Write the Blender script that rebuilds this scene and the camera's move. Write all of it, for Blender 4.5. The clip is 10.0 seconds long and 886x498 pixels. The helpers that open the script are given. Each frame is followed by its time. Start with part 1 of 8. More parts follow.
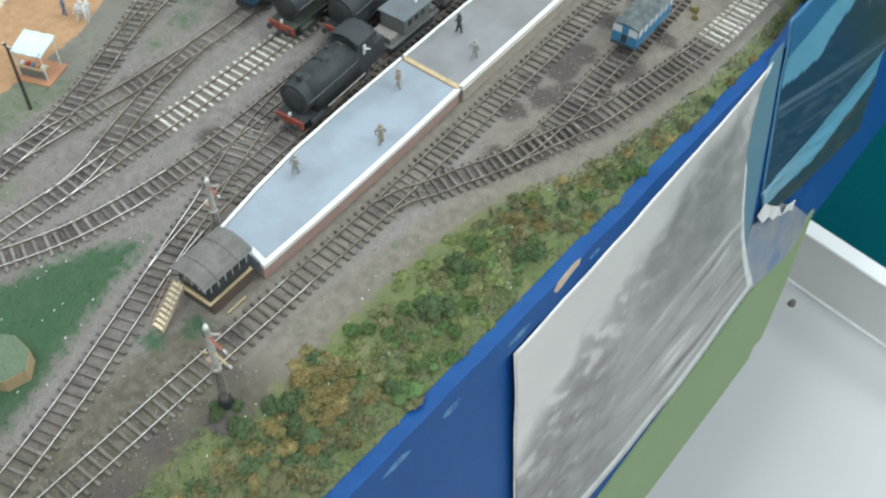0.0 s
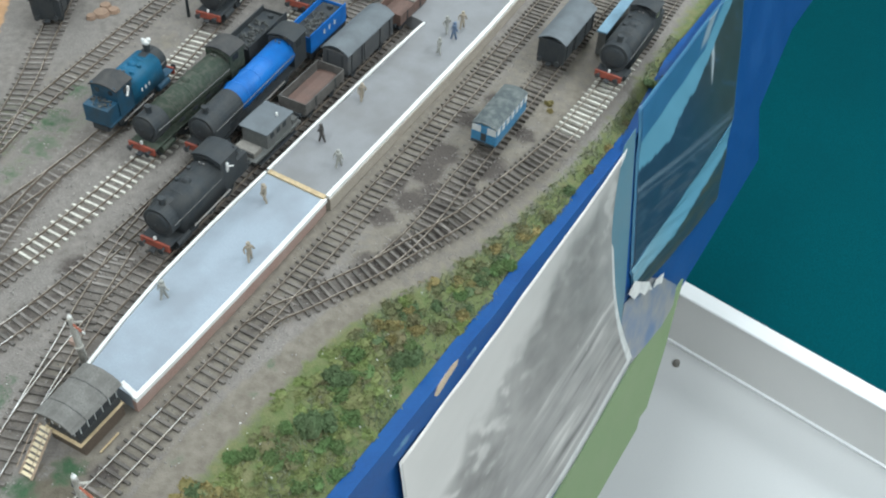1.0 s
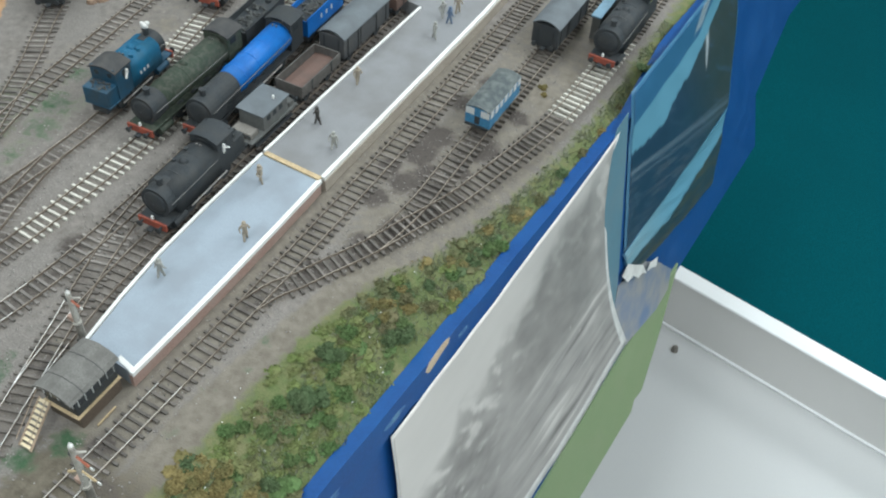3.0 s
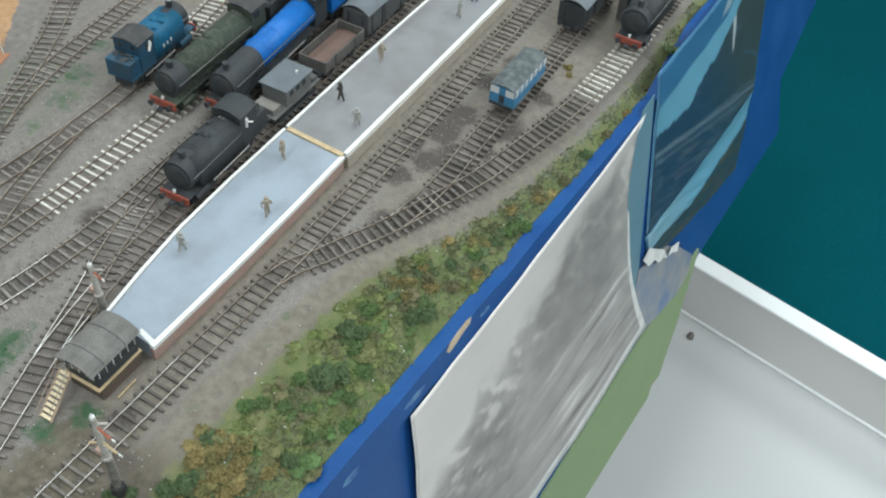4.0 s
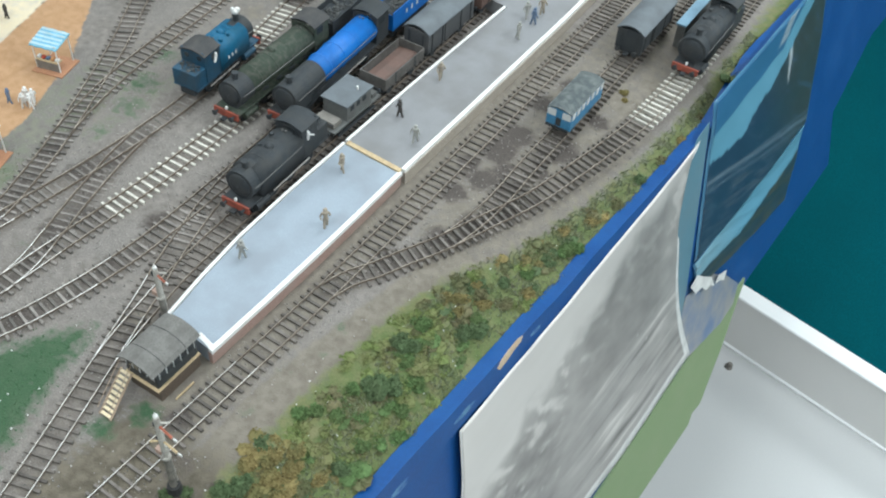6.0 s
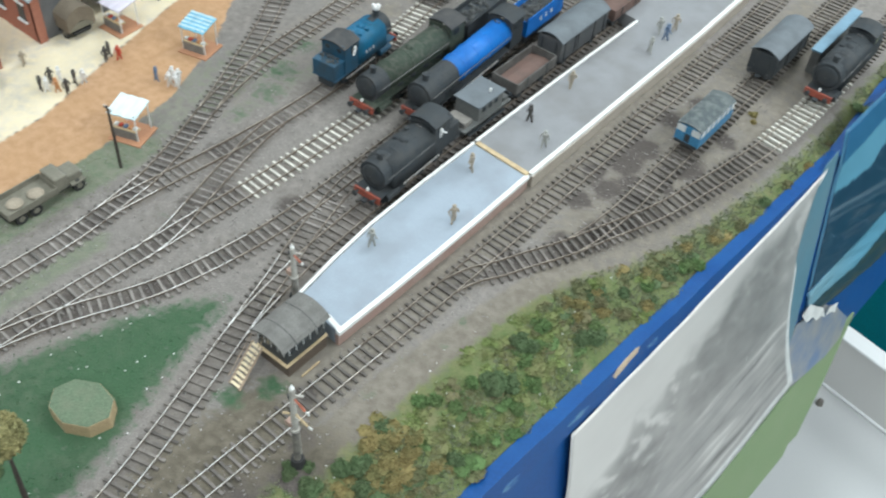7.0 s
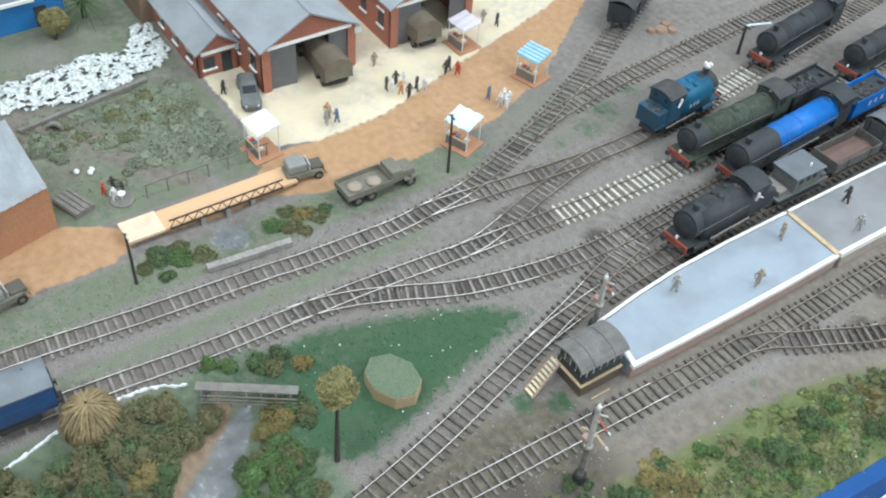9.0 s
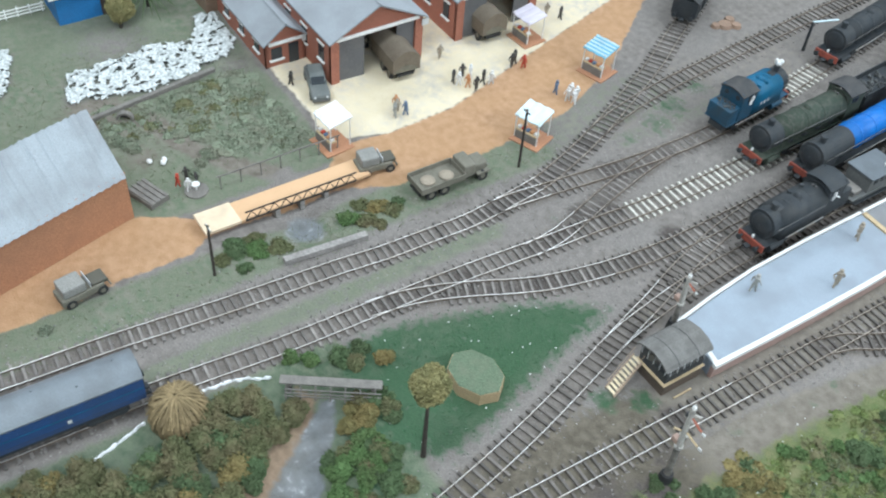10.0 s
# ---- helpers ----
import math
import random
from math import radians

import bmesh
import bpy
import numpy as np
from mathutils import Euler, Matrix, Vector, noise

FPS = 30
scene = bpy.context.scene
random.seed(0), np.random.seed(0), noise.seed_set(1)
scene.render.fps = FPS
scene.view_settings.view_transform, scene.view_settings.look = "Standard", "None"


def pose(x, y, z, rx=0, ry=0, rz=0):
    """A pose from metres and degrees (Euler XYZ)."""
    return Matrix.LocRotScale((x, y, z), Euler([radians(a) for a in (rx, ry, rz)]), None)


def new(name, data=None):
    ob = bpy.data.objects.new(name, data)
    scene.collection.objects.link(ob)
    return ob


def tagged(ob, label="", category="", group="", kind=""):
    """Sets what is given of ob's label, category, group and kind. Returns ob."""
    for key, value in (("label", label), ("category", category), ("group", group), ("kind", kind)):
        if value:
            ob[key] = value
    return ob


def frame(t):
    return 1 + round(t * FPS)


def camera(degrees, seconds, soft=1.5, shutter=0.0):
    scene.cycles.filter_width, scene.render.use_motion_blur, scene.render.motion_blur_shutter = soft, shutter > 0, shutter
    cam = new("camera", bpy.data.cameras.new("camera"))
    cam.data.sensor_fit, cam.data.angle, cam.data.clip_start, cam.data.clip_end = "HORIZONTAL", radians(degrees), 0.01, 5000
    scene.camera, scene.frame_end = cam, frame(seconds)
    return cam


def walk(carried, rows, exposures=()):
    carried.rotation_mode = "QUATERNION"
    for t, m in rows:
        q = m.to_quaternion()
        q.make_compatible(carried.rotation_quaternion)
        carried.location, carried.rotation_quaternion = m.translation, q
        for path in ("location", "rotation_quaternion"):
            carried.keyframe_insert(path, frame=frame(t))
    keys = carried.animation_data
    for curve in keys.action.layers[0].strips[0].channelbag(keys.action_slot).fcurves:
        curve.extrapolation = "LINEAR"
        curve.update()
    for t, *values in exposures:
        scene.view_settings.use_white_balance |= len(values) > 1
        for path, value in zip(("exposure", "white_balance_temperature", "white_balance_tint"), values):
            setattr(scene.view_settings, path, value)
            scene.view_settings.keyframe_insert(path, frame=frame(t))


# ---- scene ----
cam = camera(48.10, 10.0, soft=2.1, shutter=0.25)
PATH = [
    (0.0, 0.3825, -0.3174, 0.6225, 39.68, -1.50, 36.02),
    (0.5, 0.3709, -0.3064, 0.6339, 42.70, -2.66, 31.75),
    (1.0, 0.3856, -0.2935, 0.6465, 44.18, -2.96, 28.39),
    (1.5, 0.3901, -0.2940, 0.6438, 43.87, -2.43, 28.78),
    (2.0, 0.4054, -0.2926, 0.6473, 43.33, -2.45, 27.74),
    (2.5, 0.4055, -0.2993, 0.6549, 43.81, -2.73, 28.19),
    (4.0, 0.3948, -0.3048, 0.6431, 42.56, -3.07, 30.01),
    (4.5, 0.3922, -0.3103, 0.6433, 42.31, -3.37, 31.03),
    (5.0, 0.3863, -0.3177, 0.6499, 43.25, -3.19, 32.16),
    (6.5, 0.3785, -0.3308, 0.6478, 43.58, -3.59, 34.43),
    (7.0, 0.3575, -0.3615, 0.6501, 43.71, -3.46, 39.53),
    (7.5, 0.3440, -0.3822, 0.6533, 43.88, -3.57, 43.61),
    (8.0, 0.3411, -0.4167, 0.6530, 45.83, -3.40, 47.89),
    (8.5, 0.3278, -0.4540, 0.6573, 45.78, -3.66, 54.47),
    (9.0, 0.3231, -0.4563, 0.6661, 45.17, -3.40, 56.21),
    (9.5, 0.3326, -0.4697, 0.6548, 45.96, -2.82, 57.87),
    (10.0, 0.2832, -0.5050, 0.6662, 44.37, -3.62, 57.17),
]
walk(cam, [(t, pose(x, y, z, rx, ry, rz)) for t, x, y, z, rx, ry, rz in PATH],
     exposures=[(0.0, -0.05, 6520, 10), (1.0, -0.03, 6480, 10), (1.5, -0.09, 6500, 10), (2.5, -0.11, 6560, 10), (4.0, -0.14, 6600, 10), (5.0, 0.01, 6540, 10), (6.5, 0.03, 6500, 10), (8.0, 0.09, 6450, 11), (9.0, 0.09, 6300, 12), (10.0, 0.07, 6150, 12)])

# ---- world and light ----
world = bpy.data.worlds.new("world")
scene.world = world
world.use_nodes = True
wn = world.node_tree.nodes
wn["Background"].inputs[0].default_value = (0.75, 0.82, 0.9, 1)
wn["Background"].inputs[1].default_value = 0.15
scene.view_settings.exposure = 0.0

ROOM_X0, ROOM_X1, ROOM_Y0, ROOM_Y1 = -3.2, 3.4, -2.8, 4.2
FLOOR_Z, CEIL_Z = -1.10, 1.75


def strip_light(x, y, size_x, size_y, watts):
    lamp = bpy.data.lights.new("unseen_room_light", "AREA")
    lamp.shape, lamp.size, lamp.size_y, lamp.energy = "RECTANGLE", size_x, size_y, watts
    lamp.color = (0.87, 0.965, 1.0)
    ob = new("unseen_room_light", lamp)
    ob.location = (x, y, CEIL_Z - 0.06)
    return ob


# Unseen lamps; those past x 1 are set to brighten step, floor and board.
for lx, ly in ((-1.9, -0.9), (-0.1, -0.9), (1.6, -0.9), (-1.9, 1.3), (-0.1, 1.3), (1.5, 0.9), (1.25, 3.55)):
    strip_light(lx, ly, 0.55, 1.2, (36 if ly > 3 else 46 if ly > 0 else 29) if lx > 1 else 21)

# ---- materials ----
MATS = {}


def mat(name, rgb, rough=0.7, metal=0.0, grain=900.0, vary=0.25, stain=60.0, stain_vary=0.25, bump=0.15,
        second=None, spec=0.5, coat=0.0, per_object=0.0, per_island=0.0, wear=None):
    """A surface with fine grain, broader stains, relief and, if asked, worn patches of a second colour."""
    if name in MATS:
        return MATS[name]
    m = bpy.data.materials.new(name)
    m.use_nodes = True
    nt = m.node_tree
    N, L = nt.nodes, nt.links
    bs = N["Principled BSDF"]
    geo = N.new("ShaderNodeNewGeometry")
    g1 = N.new("ShaderNodeTexNoise")
    g1.inputs["Scale"].default_value, g1.inputs["Detail"].default_value = grain, 3
    g2 = N.new("ShaderNodeTexNoise")
    g2.inputs["Scale"].default_value, g2.inputs["Detail"].default_value = stain, 4
    L.new(geo.outputs["Position"], g1.inputs["Vector"])
    L.new(geo.outputs["Position"], g2.inputs["Vector"])
    dark = [max(0.0, c * (1 - vary)) for c in rgb]
    light = [min(1.0, c * (1 + vary)) for c in rgb]
    r1 = N.new("ShaderNodeValToRGB")
    r1.color_ramp.elements[0].position, r1.color_ramp.elements[1].position = 0.3, 0.7
    r1.color_ramp.elements[0].color, r1.color_ramp.elements[1].color = (*dark, 1), (*light, 1)
    L.new(g1.outputs["Fac"], r1.inputs[0])
    s = second or [c * 0.6 for c in rgb]
    mx = N.new("ShaderNodeMix")
    mx.data_type = "RGBA"
    r2 = N.new("ShaderNodeMapRange")
    r2.inputs[1].default_value, r2.inputs[2].default_value = 0.42, 0.7
    r2.inputs[4].default_value = min(1.0, stain_vary * 2)
    L.new(g2.outputs["Fac"], r2.inputs[0])
    L.new(r2.outputs[0], mx.inputs[0])
    L.new(r1.outputs[0], mx.inputs[6])
    mx.inputs[7].default_value = (*s, 1)
    col = mx.outputs[2]
    if per_object or per_island:
        hs = N.new("ShaderNodeHueSaturation")
        mr = N.new("ShaderNodeMapRange")
        k = per_object or per_island
        mr.inputs[3].default_value, mr.inputs[4].default_value = 1 - k, 1 + k
        if per_object:
            oi = N.new("ShaderNodeObjectInfo")
            L.new(oi.outputs["Random"], mr.inputs[0])
        else:
            L.new(geo.outputs["Random Per Island"], mr.inputs[0])
        L.new(mr.outputs[0], hs.inputs["Value"])
        L.new(col, hs.inputs["Color"])
        col = hs.outputs[0]
    L.new(col, bs.inputs["Base Color"])
    rr = N.new("ShaderNodeMapRange")
    rr.inputs[3].default_value, rr.inputs[4].default_value = max(0.02, rough - 0.12), min(1.0, rough + 0.12)
    L.new(g2.outputs["Fac"], rr.inputs[0])
    L.new(rr.outputs[0], bs.inputs["Roughness"])
    bs.inputs["Metallic"].default_value = metal
    bs.inputs["Specular IOR Level"].default_value = spec
    bs.inputs["Coat Weight"].default_value = coat
    if bump:
        bp = N.new("ShaderNodeBump")
        bp.inputs["Strength"].default_value, bp.inputs["Distance"].default_value = bump, 0.001
        L.new(g1.outputs["Fac"], bp.inputs["Height"])
        L.new(bp.outputs[0], bs.inputs["Normal"])
    MATS[name] = m
    return m


# Near rail heads: their shine is put into the pale base colour.
M_RAIL = mat("steel_painted_shine", (0.88, 0.845, 0.79), 0.36, 0.35, second=(0.62, 0.53, 0.43), stain=40, stain_vary=0.35)
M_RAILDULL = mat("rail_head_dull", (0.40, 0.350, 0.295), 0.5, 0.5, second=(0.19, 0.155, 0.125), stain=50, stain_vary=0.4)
M_RAILRUST = mat("rail_side_rust", (0.17, 0.13, 0.10), 0.7, 0.1, second=(0.11, 0.09, 0.075), stain=60)
M_ROD = mat("dull_steel", (0.17, 0.165, 0.16), 0.45, 0.5, second=(0.1, 0.09, 0.08))
M_SLEEPER = mat("sleeper_dark", (0.125, 0.110, 0.098), 0.85, second=(0.19, 0.171, 0.153), stain=140, stain_vary=0.45, per_object=0.35)
M_SLEEPER_G = mat("sleeper_dusty", (0.170, 0.154, 0.140), 0.88, second=(0.245, 0.224, 0.206), stain=130, stain_vary=0.5, per_object=0.35)
M_SLEEPER_W = mat("sleeper_pale", (0.58, 0.56, 0.50), 0.8, second=(0.33, 0.30, 0.265), stain=150, per_object=0.15)
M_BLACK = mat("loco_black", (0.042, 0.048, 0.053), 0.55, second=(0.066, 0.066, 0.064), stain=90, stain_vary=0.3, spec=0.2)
M_BLUE = mat("loco_blue", (0.006, 0.15, 0.50), 0.46, second=(0.008, 0.085, 0.32), stain=70, vary=0.1, spec=0.4)
M_DKBLUE = mat("coach_blue", (0.026, 0.075, 0.205), 0.45, second=(0.035, 0.06, 0.13), stain=60, vary=0.12)
M_TANKBLUE = mat("tank_blue", (0.008, 0.118, 0.225), 0.55, second=(0.02, 0.075, 0.105), stain=60, vary=0.12, spec=0.35)
M_LOCOGREEN = mat("loco_green_weathered", (0.045, 0.062, 0.046), 0.75, second=(0.105, 0.105, 0.088), stain=230, stain_vary=0.38, spec=0.25)
M_RED = mat("buffer_red", (0.34, 0.080, 0.05), 0.6, second=(0.20, 0.055, 0.04), stain=140, vary=0.2, stain_vary=0.4)
M_ROOFGREY = mat("coach_roof_grey", (0.175, 0.20, 0.22), 0.55, second=(0.12, 0.13, 0.14), stain=45, vary=0.1, stain_vary=0.35)
M_VANROOF = mat("van_roof_blue_grey", (0.13, 0.15, 0.165), 0.6, second=(0.09, 0.10, 0.11), stain=60, vary=0.12, stain_vary=0.35)
M_VANDARK = mat("van_body_dark", (0.065, 0.068, 0.072), 0.7, second=(0.10, 0.095, 0.09), stain=80)
M_NAVY = mat("loco_navy", (0.014, 0.070, 0.125), 0.55, second=(0.035, 0.055, 0.068), stain=70, stain_vary=0.35)
M_ROOFDARK = mat("roof_dark_felt", (0.055, 0.056, 0.058), 0.85, second=(0.10, 0.095, 0.09), stain=70, stain_vary=0.35, spec=0.3)
M_WAGGREY = mat("wagon_grey", (0.125, 0.13, 0.125), 0.75, second=(0.085, 0.08, 0.075), stain=90)
M_WAGRIM = mat("wagon_weathered_side", (0.082, 0.076, 0.070), 0.8, second=(0.135, 0.125, 0.115), stain=110, stain_vary=0.45)
M_WAGBROWN = mat("wagon_bauxite", (0.145, 0.088, 0.072), 0.8, second=(0.10, 0.075, 0.066), stain=80)
M_WHITE = mat("white_paint", (0.80, 0.80, 0.78), 0.6, second=(0.6, 0.58, 0.54), stain=90, vary=0.06, stain_vary=0.2)
M_COAL = mat("coal", (0.085, 0.088, 0.086), 0.6, bump=0.6, grain=500, per_island=0.4)
M_GLASSDARK = mat("dark_window", (0.045, 0.052, 0.058), 0.15, vary=0.05, bump=0)
M_PALEWIN = mat("pale_window_frame", (0.6, 0.62, 0.62), 0.5, vary=0.06)
M_TEAK = mat("cream_wood", (0.52, 0.40, 0.24), 0.75, second=(0.36, 0.25, 0.15), stain=120)
M_WOODGREY = mat("grey_weathered_wood", (0.21, 0.195, 0.175), 0.85, second=(0.12, 0.11, 0.1), stain=130)
M_POST = mat("signal_post_stone_grey", (0.44, 0.42, 0.38), 0.75, second=(0.24, 0.215, 0.19), stain=120)
M_DARKWOOD = mat("creosoted_wood", (0.05, 0.04, 0.033), 0.85, stain=100)
M_BRICK = mat("red_brick", (0.37, 0.145, 0.095), 0.85, second=(0.28, 0.12, 0.085), stain=50, vary=0.25, grain=700)
M_SLATE = mat("slate_roof", (0.32, 0.345, 0.37), 0.65, second=(0.25, 0.265, 0.28), stain=30, vary=0.1, stain_vary=0.4)
M_CORR = mat("corrugated_roof", (0.375, 0.415, 0.445), 0.5, second=(0.27, 0.285, 0.30), stain=28, vary=0.14, stain_vary=0.5)
M_ORANGEWALL = mat("orange_brick_wall", (0.43, 0.21, 0.115), 0.85, second=(0.34, 0.17, 0.10), stain=50)
M_OLIVE = mat("army_olive", (0.165, 0.155, 0.12), 0.8, second=(0.24, 0.22, 0.175), stain=110, stain_vary=0.35)
M_TYRE = mat("tyre_black", (0.03, 0.03, 0.03), 0.85)
M_FIG = [mat("figure_dark", (0.065, 0.06, 0.055), 0.7), mat("figure_brown", (0.35, 0.30, 0.235), 0.7), mat("figure_white", (0.75, 0.74, 0.72), 0.7),
         mat("figure_red", (0.5, 0.07, 0.04), 0.7), mat("figure_blue", (0.13, 0.19, 0.29), 0.7), mat("figure_grey", (0.34, 0.34, 0.315), 0.7), mat("figure_orange", (0.56, 0.27, 0.12), 0.7)]
M_STONE = mat("ballast_stone", (0.28, 0.262, 0.245), 0.9, per_island=0.28, grain=400)
M_FASCIA = mat("fascia_blue_paint", (0.003, 0.060, 0.225), 0.5, second=(0.008, 0.090, 0.285), stain=22, vary=0.10, grain=300, bump=0.05, spec=0.35)
M_FASCIAGREEN = mat("fascia_green_board", (0.215, 0.30, 0.155), 0.75, second=(0.26, 0.325, 0.19), stain=20, vary=0.06)
M_CHIP = mat("bare_wood_chip", (0.52, 0.42, 0.30), 0.8)
M_CARPET = mat("teal_carpet", (0.0, 0.075, 0.093), 0.95, second=(0.001, 0.066, 0.082), stain=4, vary=0.25, grain=350, bump=0.3, spec=0.05)
M_VINYL = mat("grey_white_vinyl_floor", (0.545, 0.55, 0.55), 0.36, second=(0.515, 0.52, 0.52), stain=1.5, vary=0.02, grain=300, bump=0.0)
M_RISER = mat("step_riser_grey", (0.79, 0.78, 0.765), 0.5, second=(0.74, 0.73, 0.72), stain=5, vary=0.03, bump=0.0)
M_NOSING = mat("white_step_nosing", (0.93, 0.94, 0.95), 0.4, second=(0.88, 0.89, 0.9), stain=6, vary=0.02, bump=0.0)
M_WALL = mat("room_wall_cream", (0.72, 0.72, 0.68), 0.85, stain=3, vary=0.04)
M_CEIL = mat("ceiling_white", (0.8, 0.8, 0.8), 0.9, stain=3, vary=0.04)
M_PLAT_A = mat("platform_blue_grey", (0.295, 0.345, 0.40), 0.75, second=(0.255, 0.29, 0.33), stain=28, vary=0.08, stain_vary=0.5, bump=0.1)
M_PLAT_B = mat("platform_warm_grey", (0.232, 0.236, 0.245), 0.8, second=(0.195, 0.193, 0.195), stain=26, vary=0.08, stain_vary=0.5, bump=0.12)
M_PLATBRICK = mat("platform_brick_face", (0.365, 0.240, 0.205), 0.85, second=(0.40, 0.31, 0.27), stain=50)
M_PLATSTONE = mat("platform_sandy_face", (0.40, 0.35, 0.295), 0.85, second=(0.31, 0.265, 0.22), stain=40)


def leaf_mat(name, rgb, second):
    return mat(name, rgb, 0.85, second=second, stain=55, grain=420, vary=0.20, stain_vary=0.5, per_island=0.13, bump=0, spec=0.2)


M_LEAF = leaf_mat("foam_leaf_green", (0.092, 0.158, 0.058), (0.090, 0.128, 0.052))
M_LEAF_L = leaf_mat("foam_leaf_light", (0.140, 0.182, 0.062), (0.158, 0.160, 0.074))
M_LEAF_D = leaf_mat("foam_leaf_dark", (0.084, 0.128, 0.060), (0.078, 0.104, 0.052))
M_LEAF_Y = leaf_mat("foam_leaf_ochre", (0.215, 0.172, 0.072), (0.135, 0.130, 0.055))
M_FIELD = leaf_mat("field_scatter", (0.190, 0.220, 0.155), (0.200, 0.205, 0.150))
M_LEAF_P = leaf_mat("foam_leaf_pale", (0.30, 0.27, 0.125), (0.20, 0.195, 0.09))
M_LEAF_O = leaf_mat("foam_leaf_olive", (0.118, 0.128, 0.062), (0.155, 0.135, 0.075))
M_GRASS = leaf_mat("static_grass", (0.185, 0.222, 0.130), (0.215, 0.215, 0.150))
M_GRASS_E = leaf_mat("emerald_scatter", (0.060, 0.150, 0.072), (0.080, 0.145, 0.078))
M_STRAW = leaf_mat("straw_palm", (0.285, 0.215, 0.115), (0.19, 0.145, 0.08))


# ---- mesh helpers ----
def link(name, bm, material, parent=None, label=""):
    me = bpy.data.meshes.new(name)
    bm.to_mesh(me)
    bm.free()
    me.materials.append(material)
    ob = new(name, me)
    if parent is not None:
        ob.parent = parent
    if label:
        ob["label"] = label
    return ob


def part(name, bm, material, parent, label="", smooth=False):
    if smooth:
        for f in bm.faces:
            f.smooth = True
    return link(name, bm, material, parent, label)


def thing(name, m, label, category, group="", kind=""):
    ob = new(name)
    ob.empty_display_size = 0.01
    ob.matrix_basis = m
    return tagged(ob, label, category, group, kind)


def box(cx, cy, cz, sx, sy, sz, bevel=0.0, bm=None):
    bm = bm or bmesh.new()
    r = bmesh.ops.create_cube(bm, size=1.0, matrix=Matrix.LocRotScale((cx, cy, cz), None, (sx, sy, sz)))
    if bevel:
        edges = list({e for v in r["verts"] for e in v.link_edges})
        bmesh.ops.bevel(bm, geom=edges, offset=bevel, segments=2, affect="EDGES", profile=0.6)
    return bm


def cyl(p, q, r1, r2=None, seg=16, bm=None):
    """A rod or cone from p to q."""
    bm = bm or bmesh.new()
    p, q = Vector(p), Vector(q)
    d = q - p
    m = Matrix.Translation((p + q) / 2) @ d.to_track_quat("Z", "Y").to_matrix().to_4x4()
    bmesh.ops.create_cone(bm, cap_ends=True, segments=seg, radius1=r1, radius2=r1 if r2 is None else r2, depth=d.length, matrix=m)
    return bm


def ball(c, r, seg=12, bm=None, squash=(1, 1, 1)):
    bm = bm or bmesh.new()
    bmesh.ops.create_uvsphere(bm, u_segments=seg, v_segments=max(6, seg // 2 + 2), radius=r, matrix=Matrix.LocRotScale(c, None, squash))
    return bm


def extrude_profile(profile, y0, y1, bm=None, along="y", steps=1):
    """A closed profile of (a, z) pushed along y (or x)."""
    bm = bm or bmesh.new()
    rings = []
    for k in range(steps + 1):
        t = y0 + (y1 - y0) * k / steps
        rings.append([bm.verts.new((a, t, z) if along == "y" else (t, a, z)) for a, z in profile])
    n = len(profile)
    for ra, rb in zip(rings, rings[1:]):
        for i in range(n):
            bm.faces.new((ra[i], ra[(i + 1) % n], rb[(i + 1) % n], rb[i]))
    bm.faces.new(rings[0][::-1])
    bm.faces.new(rings[-1])
    bmesh.ops.recalc_face_normals(bm, faces=bm.faces)
    return bm


def arc_roof(half, rise, base, thick=0.001, n=10):
    """The section of a curved roof: half its width, rise over base."""
    top = [(-half + 2 * half * i / n, base + rise * (1 - (2 * i / n - 1) ** 2)) for i in range(n + 1)]
    return top + [(a, z - thick) for a, z in reversed(top)]


def spline(pts, step=0.002):
    pts = [Vector(p) for p in pts]
    pts = [pts[0] * 2 - pts[1]] + pts + [pts[-1] * 2 - pts[-2]]
    out = []
    for a, b, c, d in zip(pts, pts[1:], pts[2:], pts[3:]):
        n = max(2, int((c - b).length / step))
        for i in range(n):
            t = i / n
            out.append(0.5 * ((2 * b) + (c - a) * t + (2 * a - 5 * b + 4 * c - d) * t * t + (3 * b - a - 3 * c + d) * t ** 3))
    out.append(pts[-2])
    return out


def inside(x, y, poly):
    r = False
    j = len(poly) - 1
    for i in range(len(poly)):
        (xi, yi), (xj, yj) = poly[i], poly[j]
        if (yi > y) != (yj > y) and x < (xj - xi) * (y - yi) / (yj - yi) + xi:
            r = not r
        j = i
    return r


def gauss(x, y, cx, cy, r):
    return math.exp(-((x - cx) ** 2 + (y - cy) ** 2) / (r * r))

